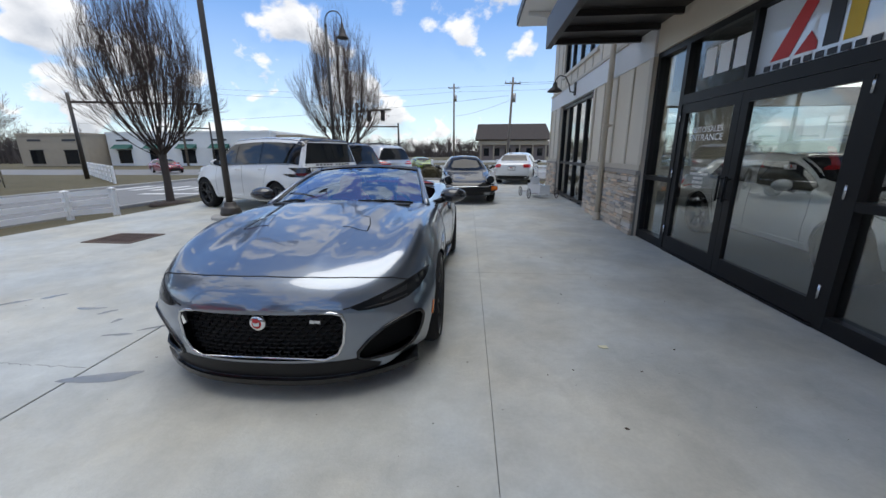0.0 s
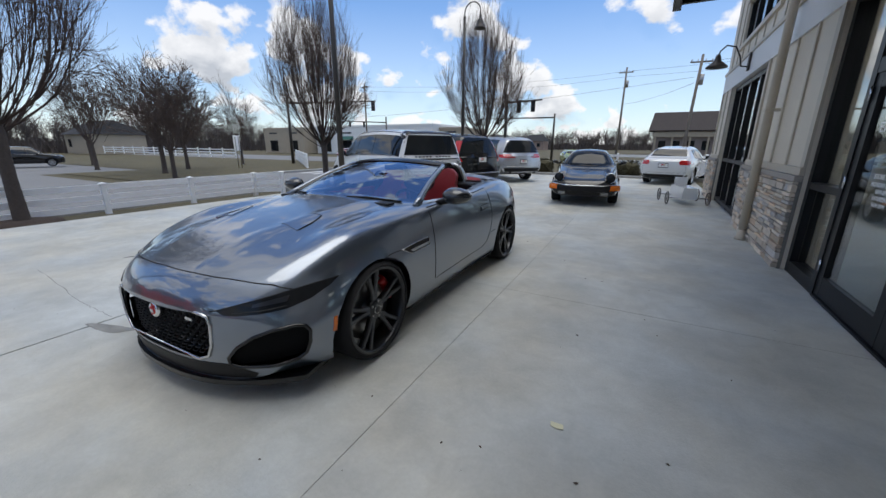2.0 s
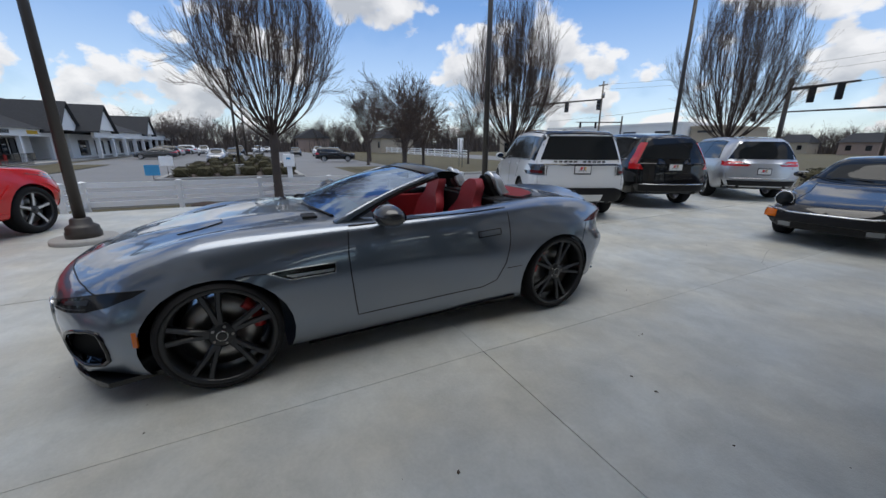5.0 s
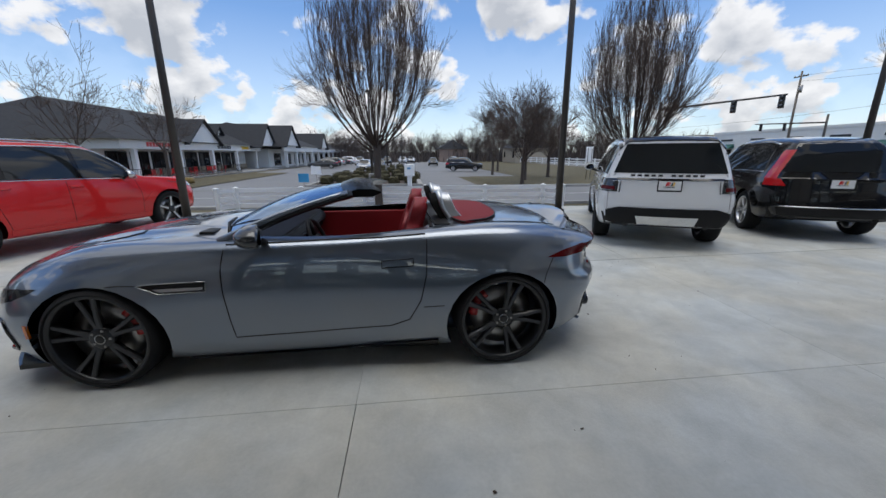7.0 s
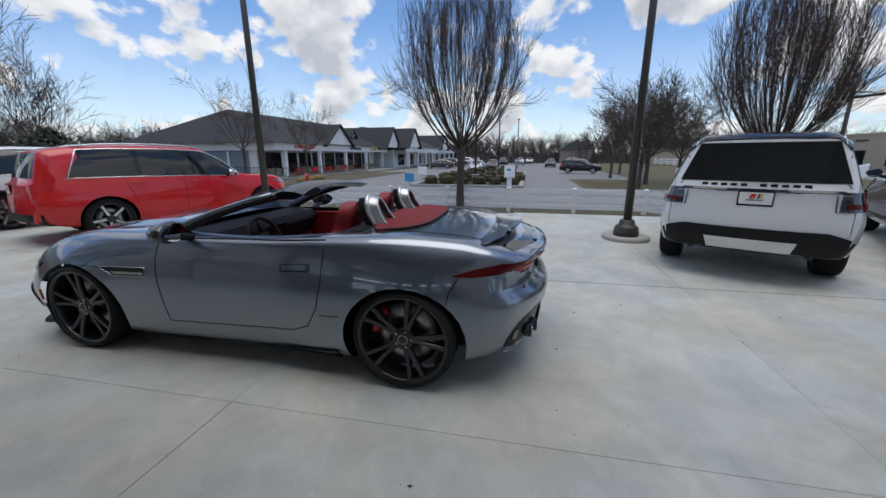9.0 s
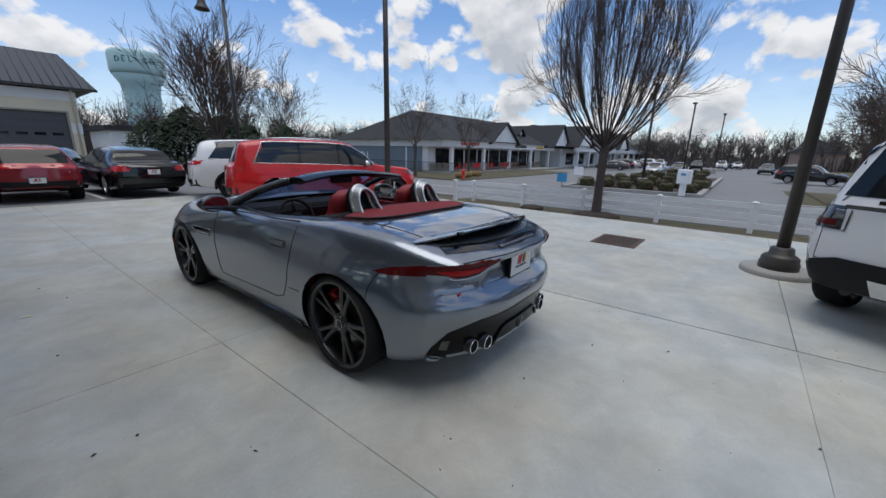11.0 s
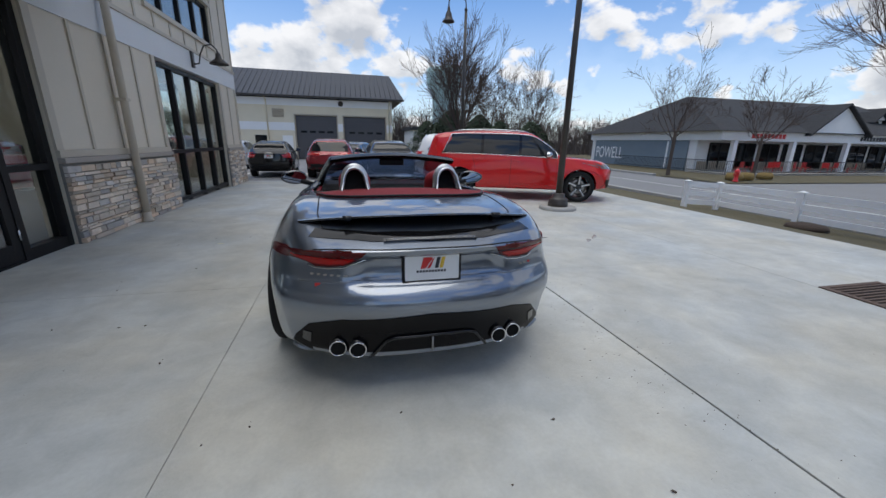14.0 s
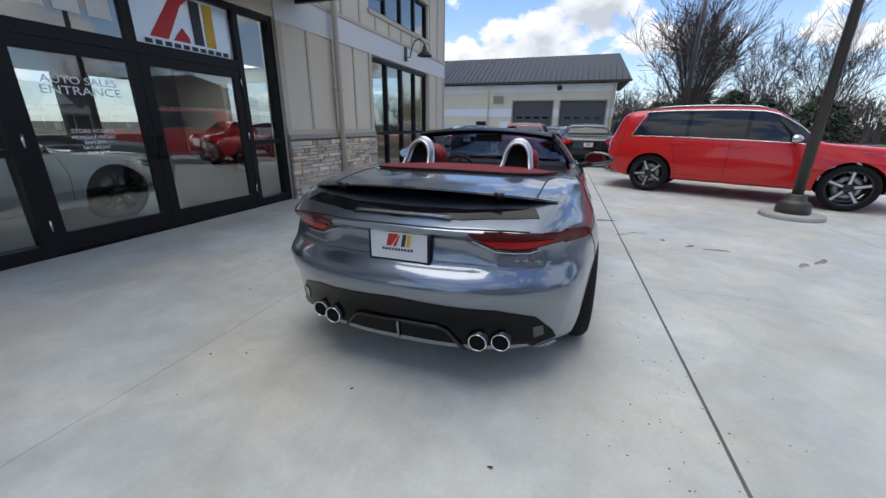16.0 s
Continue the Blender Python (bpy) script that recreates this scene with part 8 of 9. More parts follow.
for x0, x1 in ((0.95, 4.62), (-3.62, 0.28)):
    d = part("garage_door", boxes((x0 + 0.02, x1 - 0.02, GY - 0.24, GY - 0.222, GZ, 3.5)), GREY_DOOR, gar, "closed grey sectional garage door")
    for k in range(7):
        part("door_panel", boxes((x0 + 0.02, x1 - 0.02, GY - 0.22, GY - 0.15, GZ + 0.56 * k + 0.01, GZ + 0.56 * (k + 1) - 0.006)), GREY_DOOR, d)
    for k in range(4):
        xa = x0 + 0.35 + k * (x1 - x0 - 0.5) / 4
        part("door_light", boxes((xa, xa + 0.55, GY - 0.15, GY - 0.143, 1.98, 2.17)), DARK_GLASS, d)
    part("jamb", boxes((x0 - 0.10, x0, GY + 0.001, GY + 0.04, GZ, 3.62), (x1, x1 + 0.10, GY + 0.001, GY + 0.04, GZ, 3.62), (x0, x1, GY + 0.001, GY + 0.04, 3.52, 3.62)), TAN_WALL, d)
bm = bmesh.new()
ex0, ex1, ez, rz = -5.35, 15.2, 5.12, 8.0
ey0, ey1, ry = GY + 0.75, GY - 10.3, GY - 4.8
P = [(ex0, ey0, ez), (ex1, ey0, ez), (ex1, ry, rz), (ex0 + 0.9, ry, rz), (ex0, ey1, ez), (ex1, ey1, ez)]
v = [bm.verts.new(p) for p in P]
for f in ((0, 1, 2, 3), (3, 2, 5, 4), (0, 3, 4), (1, 5, 2), (0, 4, 5, 1)):
    bm.faces.new([v[k] for k in f])
bmesh.ops.recalc_face_normals(bm, faces=bm.faces)
rf = part("roof", bm, ROOF_METAL, gar, "dark grey standing-seam metal roof")
bm = bmesh.new()
for k in range(44):
    x = ex0 + 0.3 + k * 0.46
    t = min(1.0, (x - ex0) / 0.9)
    a = Vector((x, ey0, ez + 0.02))
    b = Vector((x, ey0 + (ry - ey0) * t, ez + (rz - ez) * t + 0.02))
    tube(bm, [a, b], 0.028, 4)
part("seams", bm, ROOF_METAL, rf)
part("gutter", boxes((ex0, ex1, ey0 - 0.002, ey0 + 0.12, ez - 0.14, ez + 0.02)), DARK_SOFFIT, gar)
part("soffit", boxes((ex0 + 0.02, ex1, GY + 0.035, ey0 - 0.004, ez - 0.08, ez - 0.03)), BAND, gar)
bm = bmesh.new()
for k in range(7):
    box(bm, 5.55, 6.55, GY + 0.03, GY + 0.07, 3.30 + k * 0.105, 3.37 + k * 0.105)
part("wall_vent", bm, TAN_WALL, gar)
part("side_door", boxes((4.95, 5.85, GY + 0.002, GY + 0.035, GZ, 1.7), bevel=0.01), WHITE_WALL, gar)
part("window", boxes((7.2, 8.2, GY + 0.002, GY + 0.03, 0.6, 1.7)), DARK_GLASS, gar)
bm = bmesh.new()
lathe(bm, [(0.0005, 0.0), (0.22, 0.0), (0.24, 0.10), (0.0005, 0.24)], 16, "y", (0.5, GY + 0.03, 4.62))
part("wall_light", bm, POLE, gar)
for x in (7.0, -4.0):
    bm = bmesh.new()
    tube(bm, [(x, GY + 0.6, 4.98), (x, GY + 0.12, 4.7), (x, GY + 0.10, GZ)], 0.06, 8)
    part("downspout", bm, CREAM, gar)

# ---- water tower ----
wt = thing("water_tower", pose(-25.6, -99.4, -0.5), "pale teal water tower on a wide pedestal", "water tower")
bm = bmesh.new()
lathe(bm, [(4.2, 0), (3.3, 9), (3.3, 12.5), (3.6, 14.6), (4.7, 16.4)], 48)
part("pedestal", bm, TEAL_TANK, wt)
bm = bmesh.new()
lathe(bm, [(4.7, 16.4), (4.95, 17.0), (5.0, 17.6), (5.0, 20.4), (4.7, 21.0), (2.5, 21.5), (0.0005, 21.7)], 64)
part("tank", bm, TEAL_TANK, wt)
LETTERS_W = material("dark_teal_letters", (0.04, 0.16, 0.18), 0.6)
face = math.atan2(99.4 + 7, 25.6 + 1.3)
for k, ch in enumerate("OC-LED"):
    a = face + radians(30) - k * radians(14)
    m = Matrix.Rotation(a + math.pi / 2, 4, "Z") @ Matrix.Translation((0, -5.03, 18.9))
    text_mesh(ch, 1.5, LETTERS_W, m, "lettering", wt, 0.03)

# ---- shopping strip across the street ----
mall = thing("shopping_strip", Matrix(), "white single-storey shopping strip under a dark hipped roof", "building")
MX0, MX1, MY, MB = -29.2, -57.0, -17.0, -34.0
part("back_wall", boxes((MX1, MX0, MB, -19.2, -0.6, 2.2)), WHITE_WALL, mall)
part("stone_base", boxes((MX1, MX0 - 0.3, -19.2, -19.1, -0.6, 0.25)), TAN_WALL, mall)
part("fascia", boxes((MX1, MX0 + 0.3, MY - 0.15, MY + 0.15, 2.0, 2.75)), WHITE_WALL, mall)
part("fascia_side", boxes((MX0 + 0.001, MX0 + 0.3, MB, MY - 0.152, 2.0, 2.75)), WHITE_WALL, mall)
part("porch_ceiling", boxes((MX1, MX0, -19.0, MY - 0.152, 2.02, 2.1)), WHITE_WALL, mall)
part("walk", boxes((MX1 - 30, MX0 + 1, -19.0, -14.8, -0.75, -0.46), bevel=0.02), CONCRETE_OLD, mall)
for k in range(5):
    x = -30.5 - 6.2 * k
    part("column", boxes((x - 0.19, x + 0.19, MY - 0.19, MY + 0.14, -0.46, 2.0), bevel=0.01), WHITE_WALL, mall)
for k in range(9):
    x = -31.6 - 2.75 * k
    w = part("shop_window", boxes((x - 1.05, x + 1.05, -19.17, -19.10, -0.3 if k % 3 == 1 else 0.28, 1.75)), DARK_GLASS, mall)
    part("frame", boxes((x - 1.12, x - 1.05, -19.19, -19.06, -0.4, 1.82), (x + 1.05, x + 1.12, -19.19, -19.06, -0.4, 1.82), (x - 1.05, x + 1.05, -19.19, -19.06, 1.75, 1.82), (x - 0.03, x + 0.03, -19.09, -19.05, -0.3, 1.75)), BLACK_FRAME, w)


def hip_roof(x0, x1, y0, y1, z0, z1, inset, mat, parent, hip0=True, hip1=True):
    bm = bmesh.new()
    ym = (y0 + y1) / 2
    P = [(x0, y0, z0), (x1, y0, z0), (x1, y1, z0), (x0, y1, z0), (x0 + (inset if hip0 else 0), ym, z1), (x1 - (inset if hip1 else 0), ym, z1)]
    v = [bm.verts.new(p) for p in P]
    for f in ((0, 1, 5, 4), (1, 2, 5), (2, 3, 4, 5), (3, 0, 4), (0, 3, 2, 1)):
        bm.faces.new([v[k] for k in f])
    bmesh.ops.recalc_face_normals(bm, faces=bm.faces)
    return part("roof", bm, mat, parent)


def gable(x, w, y0, y1, z0, h, parent, wall=WHITE_WALL):
    """A small cross gable whose front stands at y0."""
    bm = bmesh.new()
    prism(bm, [(x - w / 2, z0), (x + w / 2, z0), (x, z0 + h)], 0.2, Matrix.Translation((0, y0 - 0.25, 0)))
    g = part("gable_wall", bm, wall, parent)
    bm = bmesh.new()
    o = 0.35
    for s in (1, -1):
        a = [(x, y0 + 0.3, z0 + h + 0.12), (x, y1, z0 + h + 0.12), (x + s * (w / 2 + o), y1, z0 - o * h / w * 2 + 0.12), (x + s * (w / 2 + o), y0 + 0.3, z0 - o * h / w * 2 + 0.12)]
        top = [bm.verts.new(p) for p in a]
        low = [bm.verts.new((p[0], p[1], p[2] - 0.14)) for p in a]
        bm.faces.new(top)
        bm.faces.new(low[::-1])
        for k in range(4):
            bm.faces.new((top[k], low[k], low[(k + 1) % 4], top[(k + 1) % 4]))
    bmesh.ops.recalc_face_normals(bm, faces=bm.faces)
    part("gable_roof", bm, SHINGLE, g)
    return g


hip_roof(MX1, MX0 + 0.9, MB - 0.5, MY + 0.5, 2.72, 6.3, 5.2, SHINGLE, mall, False, True)
gable(-41.0, 6.4, MY + 0.35, -24.0, 2.75, 2.3, mall)
gable(-56.5, 6.0, MY + 1.5, -25.5, 2.75, 3.0, mall)
for x in (-46.5, -50.5):
    g = gable(x, 1.5, -19.5, -24.5, 4.3, 0.7, mall)
    part("dormer_wall", boxes((x - 0.75, x + 0.75, -23.5, -19.75, 3.4, 4.3)), WHITE_WALL, g)
    part("dormer_window", boxes((x - 0.3, x + 0.3, -19.75, -19.72, 3.65, 4.2)), DARK_GLASS, g)
for x, w, m1 in ((-33.6, 3.6, LOGO_RED), (-45.6, 3.4, LOGO_DARK), (-51.5, 2.2, LOGO_YELLOW)):
    bm = bmesh.new()
    n = 9
    for k in range(n):
        box(bm, x - w / 2 + k * w / n, x - w / 2 + (k + 0.72) * w / n, MY + 0.151, MY + 0.18, 2.2, 2.55)
    part("sign_bars", bm, m1, mall)
# end wall with the painted town name
mural = part("painted_wall", boxes((MX0 + 0.002, MX0 + 0.14, -33.2, -20.0, -0.6, 1.98)), BLUE_GREY, mall, "blue-grey painted end wall")
text_mesh("POWELL", 1.75, LETTER_WHITE, Matrix.Translation((MX0 + 0.15, -30.6, 0.62)) @ Matrix.Rotation(radians(90), 4, "Z") @ Matrix.Diagonal((0.70, 1, 1, 1)), "lettering", mural, 0.01)
part("white_bar", boxes((MX0 + 0.15, MX0 + 0.18, -22.3, -22.1, -0.5, 1.9)), LETTER_WHITE, mural)
# next building of the strip
strip2 = thing("shopping_strip", Matrix(), "white far wing of the shopping strip with dark roof", "building")
part("back_wall", boxes((-118, -59, -33, -16.5, -0.6, 2.4)), WHITE_WALL, strip2)
part("fascia", boxes((-118, -59, -14.4, -14.1, 2.0, 2.9)), WHITE_WALL, strip2)
for k in range(11):
    x = -60.5 - 5.6 * k
    part("column", boxes((x - 0.25, x + 0.25, -14.5, -14.1, -0.46, 2.0)), WHITE_WALL, strip2)
    part("shop_window", boxes((x - 4.2, x - 0.9, -16.5, -16.42, -0.2, 1.7)), DARK_GLASS, strip2)
hip_roof(-119, -58.4, -34, -13.8, 2.9, 6.6, 5, SHINGLE, strip2)
gable(-62, 7, -13.6, -22, 2.9, 3.0, strip2)
gable(-86, 7, -13.6, -22, 2.9, 3.0, strip2)
low = thing("low_building", Matrix(), "low white building with a flat grey roof", "building")
part("wall", boxes((-22, -9, -58, -48, -0.6, 3.0)), WHITE_WALL, low)
part("roof", boxes((-22.4, -8.6, -58.4, -47.6, 3.0, 3.5)), SHINGLE, low)

# patio by the mural wall: iron fence, chairs, hydrant, bales
pf = thing("iron_fence", Matrix(), "black iron railing round a patio", "fence")
part("rail", boxes((-44, -27.2, -14.46, -14.42, 0.45, 0.49), (-44, -27.2, -14.46, -14.42, -0.35, -0.31), (-27.22, -27.18, -27, -14.42, 0.45, 0.49), (-27.22, -27.18, -27, -14.42, -0.35, -0.31)), BLACK_FRAME, pf)
bm = bmesh.new()
for k in range(100):
    x = -27.2 - k * 0.168
    box(bm, x - 0.01, x + 0.01, -14.45, -14.43, -0.5, 0.46)
for k in range(74):
    y = -14.5 - k * 0.168
    box(bm, -27.21, -27.19, y - 0.01, y + 0.01, -0.5, 0.46)
tagged(part("picket_run", bm, BLACK_FRAME, pf), kind="stuff")


def patio_chair(x, y, a):
    ch = thing("patio_chair", pose(x, y, -0.46, 0, 0, a), "small red metal patio chair", "chair", "patio chairs")
    part("seat", boxes((-0.22, 0.22, -0.22, 0.22, 0.42, 0.45)), LOGO_RED, ch)
    part("backrest", boxes((-0.22, 0.22, 0.2, 0.23, 0.45, 0.85)), LOGO_RED, ch)
    for sx in (-0.2, 0.2):
        for sy in (-0.2, 0.2):
            bm = bmesh.new()
            tube(bm, [(sx, sy, 0), (sx, sy, 0.43)], 0.015, 6)
            part("leg", bm, LOGO_RED, ch)


for k in range(9):
    patio_chair(-29.5 - 1.5 * k, -15.4 - 0.4 * (k % 2), 50 * k)
hy = thing("fire_hydrant", pose(-22.3, -9.6, -0.5), "red fire hydrant on the verge", "hydrant")
bm = bmesh.new()
lathe(bm, [(0.16, 0), (0.16, 0.05), (0.11, 0.08), (0.11, 0.5), (0.15, 0.52), (0.15, 0.56), (0.12, 0.66), (0.05, 0.74), (0.0005, 0.75)], 16)
tube(bm, [(-0.2, 0, 0.42), (0.2, 0, 0.42)], 0.06, 10)
part("barrel", bm, PAINT_RED, hy)
for x, y, r in ((-23.4, -10.6, 0.45), (-24.6, -10.9, 0.45), (-26.6, -11.2, 0.42)):
    bm = bmesh.new()
    lathe(bm, [(0.0005, 0), (r, 0.0), (r * 1.08, r * 0.4), (r * 0.9, r * 0.9), (0.0005, r)], 14)
    o = part("clipped_shrub", bm, material("straw_shrub", (0.22, 0.15, 0.05), 0.9, grain=0.4, grain_scale=14, bump=0.1), None)
    o.matrix_world = pose(x, y, -0.5)
    tagged(o, "low round straw-coloured shrub", "shrub")
laid("verge", -44, -21.3, -14.4, -9.2, GRASS, "dull grass verge before the shopping strip", 0.05, 10, 5, "lawn")

# ---- street signals ----



def signal_head(parent, at, yaw):
    m = Matrix.Translation(at) @ Matrix.Rotation(radians(yaw), 4, "Z")
    bm = boxes((-0.16, 0.16, -0.12, 0.12, -0.45, 0.45), bevel=0.03)
    bm.transform(m)
    h = part("signal_head", bm, BLACK_PLASTIC, parent)
    for k in range(3):
        bm = bmesh.new()
        lathe(bm, [(0.13, 0.0), (0.13, 0.05), (0.11, 0.06), (0.0005, 0.065)], 14, "y", (0, 0.115, 0.29 - 0.29 * k))
        bm.transform(m)
        part("lens", bm, LAMP_DARK, h)


def mast(x, y, z, h, arm, heads, label, arm_z=None):
    s = thing("traffic_signal", Matrix(), label, "traffic signal", "signals")
    bm = bmesh.new()
    tube(bm, [(x, y, z), (x, y, z + h)], [0.16, 0.11], 12)
    part("pole", bm, POLE, s)
    az = arm_z or z + h - 0.5
    bm = bmesh.new()
    tube(bm, [(x, y, az), (x + arm[0], y + arm[1], az + 0.2)], [0.10, 0.06], 10)
    part("mast_arm", bm, POLE, s)
    for f, yaw in heads:
        signal_head(s, (x + arm[0] * f, y + arm[1] * f, az + 0.2 * f - 0.42), yaw)


D_POLE, D_ARM = (-10.1, 51.0, 5.2), (-11.0, 1.5)
mast(-30.0, 26.9, -0.5, 6.3, (7.6, 3.9), ((0.64, 200), (0.97, 200)), "dark bronze mast arm with traffic signals over the street", 5.15)
mast(-9.7, 32.0, -0.4, 5.8, (2.7, 0.9), ((0.35, 30), (0.75, 30)), "dark bronze post with short signal arm", 4.75)
mast(D_POLE[0], D_POLE[1], -0.5, D_POLE[2] + 0.5, D_ARM, ((0.72, 160), (0.97, 160)), "dark bronze mast arm with signals beyond the junction", D_POLE[2] - 0.45)
mast(-38.7, 53.8, -0.5, 6.3, (-6.0, -3.2), ((0.55, 120), (0.9, 120)), "dark bronze mast arm with amber-backed signals", 4.9)

# utility poles with wires
def utility_pole(x, y, h, lean=0.0):
    u = thing("utility_pole", pose(x, y, -0.5, 0, lean, 0), "weathered wooden utility pole with cross arm", "utility pole", "utility poles")
    bm = bmesh.new()
    tube(bm, [(0, 0, 0), (0, 0, h)], [0.17, 0.11], 10)
    part("pole", bm, WOOD_POLE, u)
    part("cross_arm", boxes((-0.9, 0.9, -0.06, 0.06, h - 0.7, h - 0.58)), WOOD_POLE, u)
    for x0 in (-0.8, -0.3, 0.3, 0.8):
        bm = bmesh.new()
        tube(bm, [(x0, 0, h - 0.58), (x0, 0, h - 0.4)], 0.04, 6)
        part("insulator", bm, STEEL, u)
    bm = bmesh.new()
    tube(bm, [(0.25, 0, h - 2.6), (0.25, 0, h - 1.7)], 0.2, 10)
    part("transformer", bm, STEEL, u)


utility_pole(-3.35, 62.3, 12.3)
utility_pole(3.9, 45.2, 10.0, 2)
utility_pole(-44, 55, 12.0)
bm = bmesh.new()
for a, b, sag in (((-44, 55, 11), (-3.35, 62.3, 11.3), 0.8), ((-44, 55, 10.3), (-3.35, 62.3, 10.6), 0.9), ((-3.35, 62.3, 11.3), (60, 50, 13), 0.8), ((-3.35, 62.3, 10.6), (60, 50, 12.2), 0.9), ((3.9, 45.2, 8.9), (60, 36, 11), 0.8), ((3.9, 45.2, 7.6), (-60, 50, 5.6), 0.9), ((3.9, 45.2, 7.1), (-3.35, 62.3, 7), 0.3)):
    a, b = Vector(a), Vector(b)
    tube(bm, [a.lerp(b, t) - Vector((0, 0, 4 * sag * t * (1 - t))) for t in np.linspace(0, 1, 13)], 0.016, 4, caps=False)
tagged(part("overhead_wires", bm, CABLE), "thin black overhead wires between the poles", "cable", kind="structure")

# ---- buildings beyond the junction ----
def flat_block(name, x0, x1, y0, y1, h, mat, label, face="-y", bays=5, awning=None):
    b = thing(name, Matrix(), label, "building", "far buildings")
    part("wall", boxes((x0, x1, y0, y1, -0.6, h)), mat, b)
    part("parapet", boxes((x0 - 0.1, x1 + 0.1, y0 - 0.1, y1 + 0.1, h, h + 0.35)), mat, b)
    for k in range(bays):
        x = x0 + (k + 0.5) * (x1 - x0) / bays
        w = part("shop_window", boxes((x - 1.2, x + 1.2, y0 - 0.05, y0 + 0.02, -0.2, 1.9)), DARK_GLASS, b)
        part("frame", boxes((x - 1.3, x + 1.3, y0 - 0.08, y0 + 0.02, 1.9, 2.05)), BLACK_FRAME, w)
        if awning:
            bm = bmesh.new()
            prism(bm, [(0, 2.2), (0, 2.9), (1.1, 2.2)], 3.2, Matrix.Translation((x - 1.6, y0 - 0.02, 0)) @ Matrix.Rotation(radians(-90), 4, "Z"))
            part("awning", bm, awning, b)
        part("sign_board", boxes((x - 1.2, x + 1.2, y0 - 0.06, y0 - 0.01, 3.4, 3.7)), LOGO_DARK, b)
    return b


flat_block("white_shop", -62, -33.2, 60, 74, 4.6, WHITE_WALL, "low white shop building with green awnings", bays=5, awning=GREEN_AWNING)
flat_block("tan_shop", -75, -62.5, 57, 72, 4.3, TAN_WALL, "low tan brick shop building", bays=2)
flat_block("tan_shop", -33.0, -28.6, 62, 74, 4.0, TAN_WALL, "low tan building beside the white shop", bays=1)
bh = thing("brick_house", Matrix(), "brown brick building with steep dark roof", "building")
part("wall", boxes((1.0, 16.0, 88, 98, -0.6, 4.2)), BRICK_DULL, bh)
part("porch_band", boxes((0.8, 16.2, 87.3, 87.6, 3.0, 3.9)), TAN_WALL, bh)
for k in range(6):
    part("porch_post", boxes((1.2 + k * 2.9, 1.5 + k * 2.9, 87.3, 87.6, -0.6, 3.0)), TAN_WALL, bh)
    part("window", boxes((2.0 + k * 2.4, 3.2 + k * 2.4, 87.95, 87.99, 0.6, 2.3)), DARK_GLASS, bh)
hip_roof(0.0, 17.0, 86.8, 99, 4.2, 7.9, 0.6, SHINGLE_BROWN, bh)
for k, (x, y, w) in enumerate(((-45, 152, 8), (-62, 158, 8), (-78, 152, 9), (-96, 30, 12), (-118, 14, 14))):
    hs = thing("far_house", Matrix(), "distant low house with dark pitched roof", "house", "far houses")
    part("wall", boxes((x, x + w, y, y + 8, -0.6, 2.8)), TAN_WALL if k % 2 else BRICK_RED, hs)
    hip_roof(x - 0.4, x + w + 0.4, y - 0.5, y + 8.5, 2.8, 5.4, 1.5, SHINGLE, hs)
    for j in range(2):
        part("window", boxes((x + 1.5 + j * (w - 4), x + 2.7 + j * (w - 4), y - 0.05, y - 0.01, 0.6, 2.0)), DARK_GLASS, hs)

# ---- signs and boxes near the street ----
sg = thing("lane_sign", pose(-27.2, 19.4, -0.5, 0, 0, -52), "white lane-arrow sign on two steel posts", "road sign")
part("panel", boxes((-0.6, 0.6, -0.02, 0.02, 1.35, 2.5), bevel=0.01), VINYL, sg)
for s in (-1, 1):
    bm = bmesh.new()
    tube(bm, [(s * 0.35, 0.05, 0), (s * 0.35, 0.05, 2.4)], 0.03, 6)
    part("post", bm, STEEL, sg)
    bm = bmesh.new()
    x = s * 0.25
    tube(bm, [(x, -0.025, 1.5), (x, -0.025, 1.9), (x + s * 0.12, -0.025, 2.1)], 0.03, 4)
    tube(bm, [(x, -0.025, 1.9), (x, -0.025, 2.25)], 0.03, 4)
    tube(bm, [(x - 0.1, -0.025, 2.2), (x, -0.025, 2.36), (x + 0.1, -0.025, 2.2)], 0.03, 4)
    part("arrow", bm, LOGO_DARK, sg)
mb = thing("drop_box", pose(-22.0, 4.84, -0.5, 0, 0, 82), "white metal drop box on a pedestal", "box")
part("pedestal", boxes((-0.13, 0.13, -0.13, 0.13, 0, 0.65)), VINYL, mb)
part("cabinet", boxes((-0.3, 0.3, -0.22, 0.22, 0.62, 1.35), bevel=0.03), VINYL, mb)
part("label", boxes((-0.12, 0.10, -0.235, -0.222, 1.05, 1.16)), SIGN_BLUE, mb)
for x, y, z, col, nm in ((-22.6, -1.95, 0.05, SIGN_BLUE, "small blue sign on a thin stake"), (-24.6, -1.6, 0.45, VINYL, "small white notice on a thin stake")):
    s = thing("yard_sign", pose(x, y, -0.5, 0, 0, 80), nm, "sign")
    part("panel", boxes((-0.35, 0.35, -0.01, 0.01, z + 0.2, z + 0.75)), col, s)
    bm = bmesh.new()
    tube(bm, [(0, 0.02, 0), (0, 0.02, z + 0.7)], 0.02, 6)
    part("stake", bm, STEEL, s)
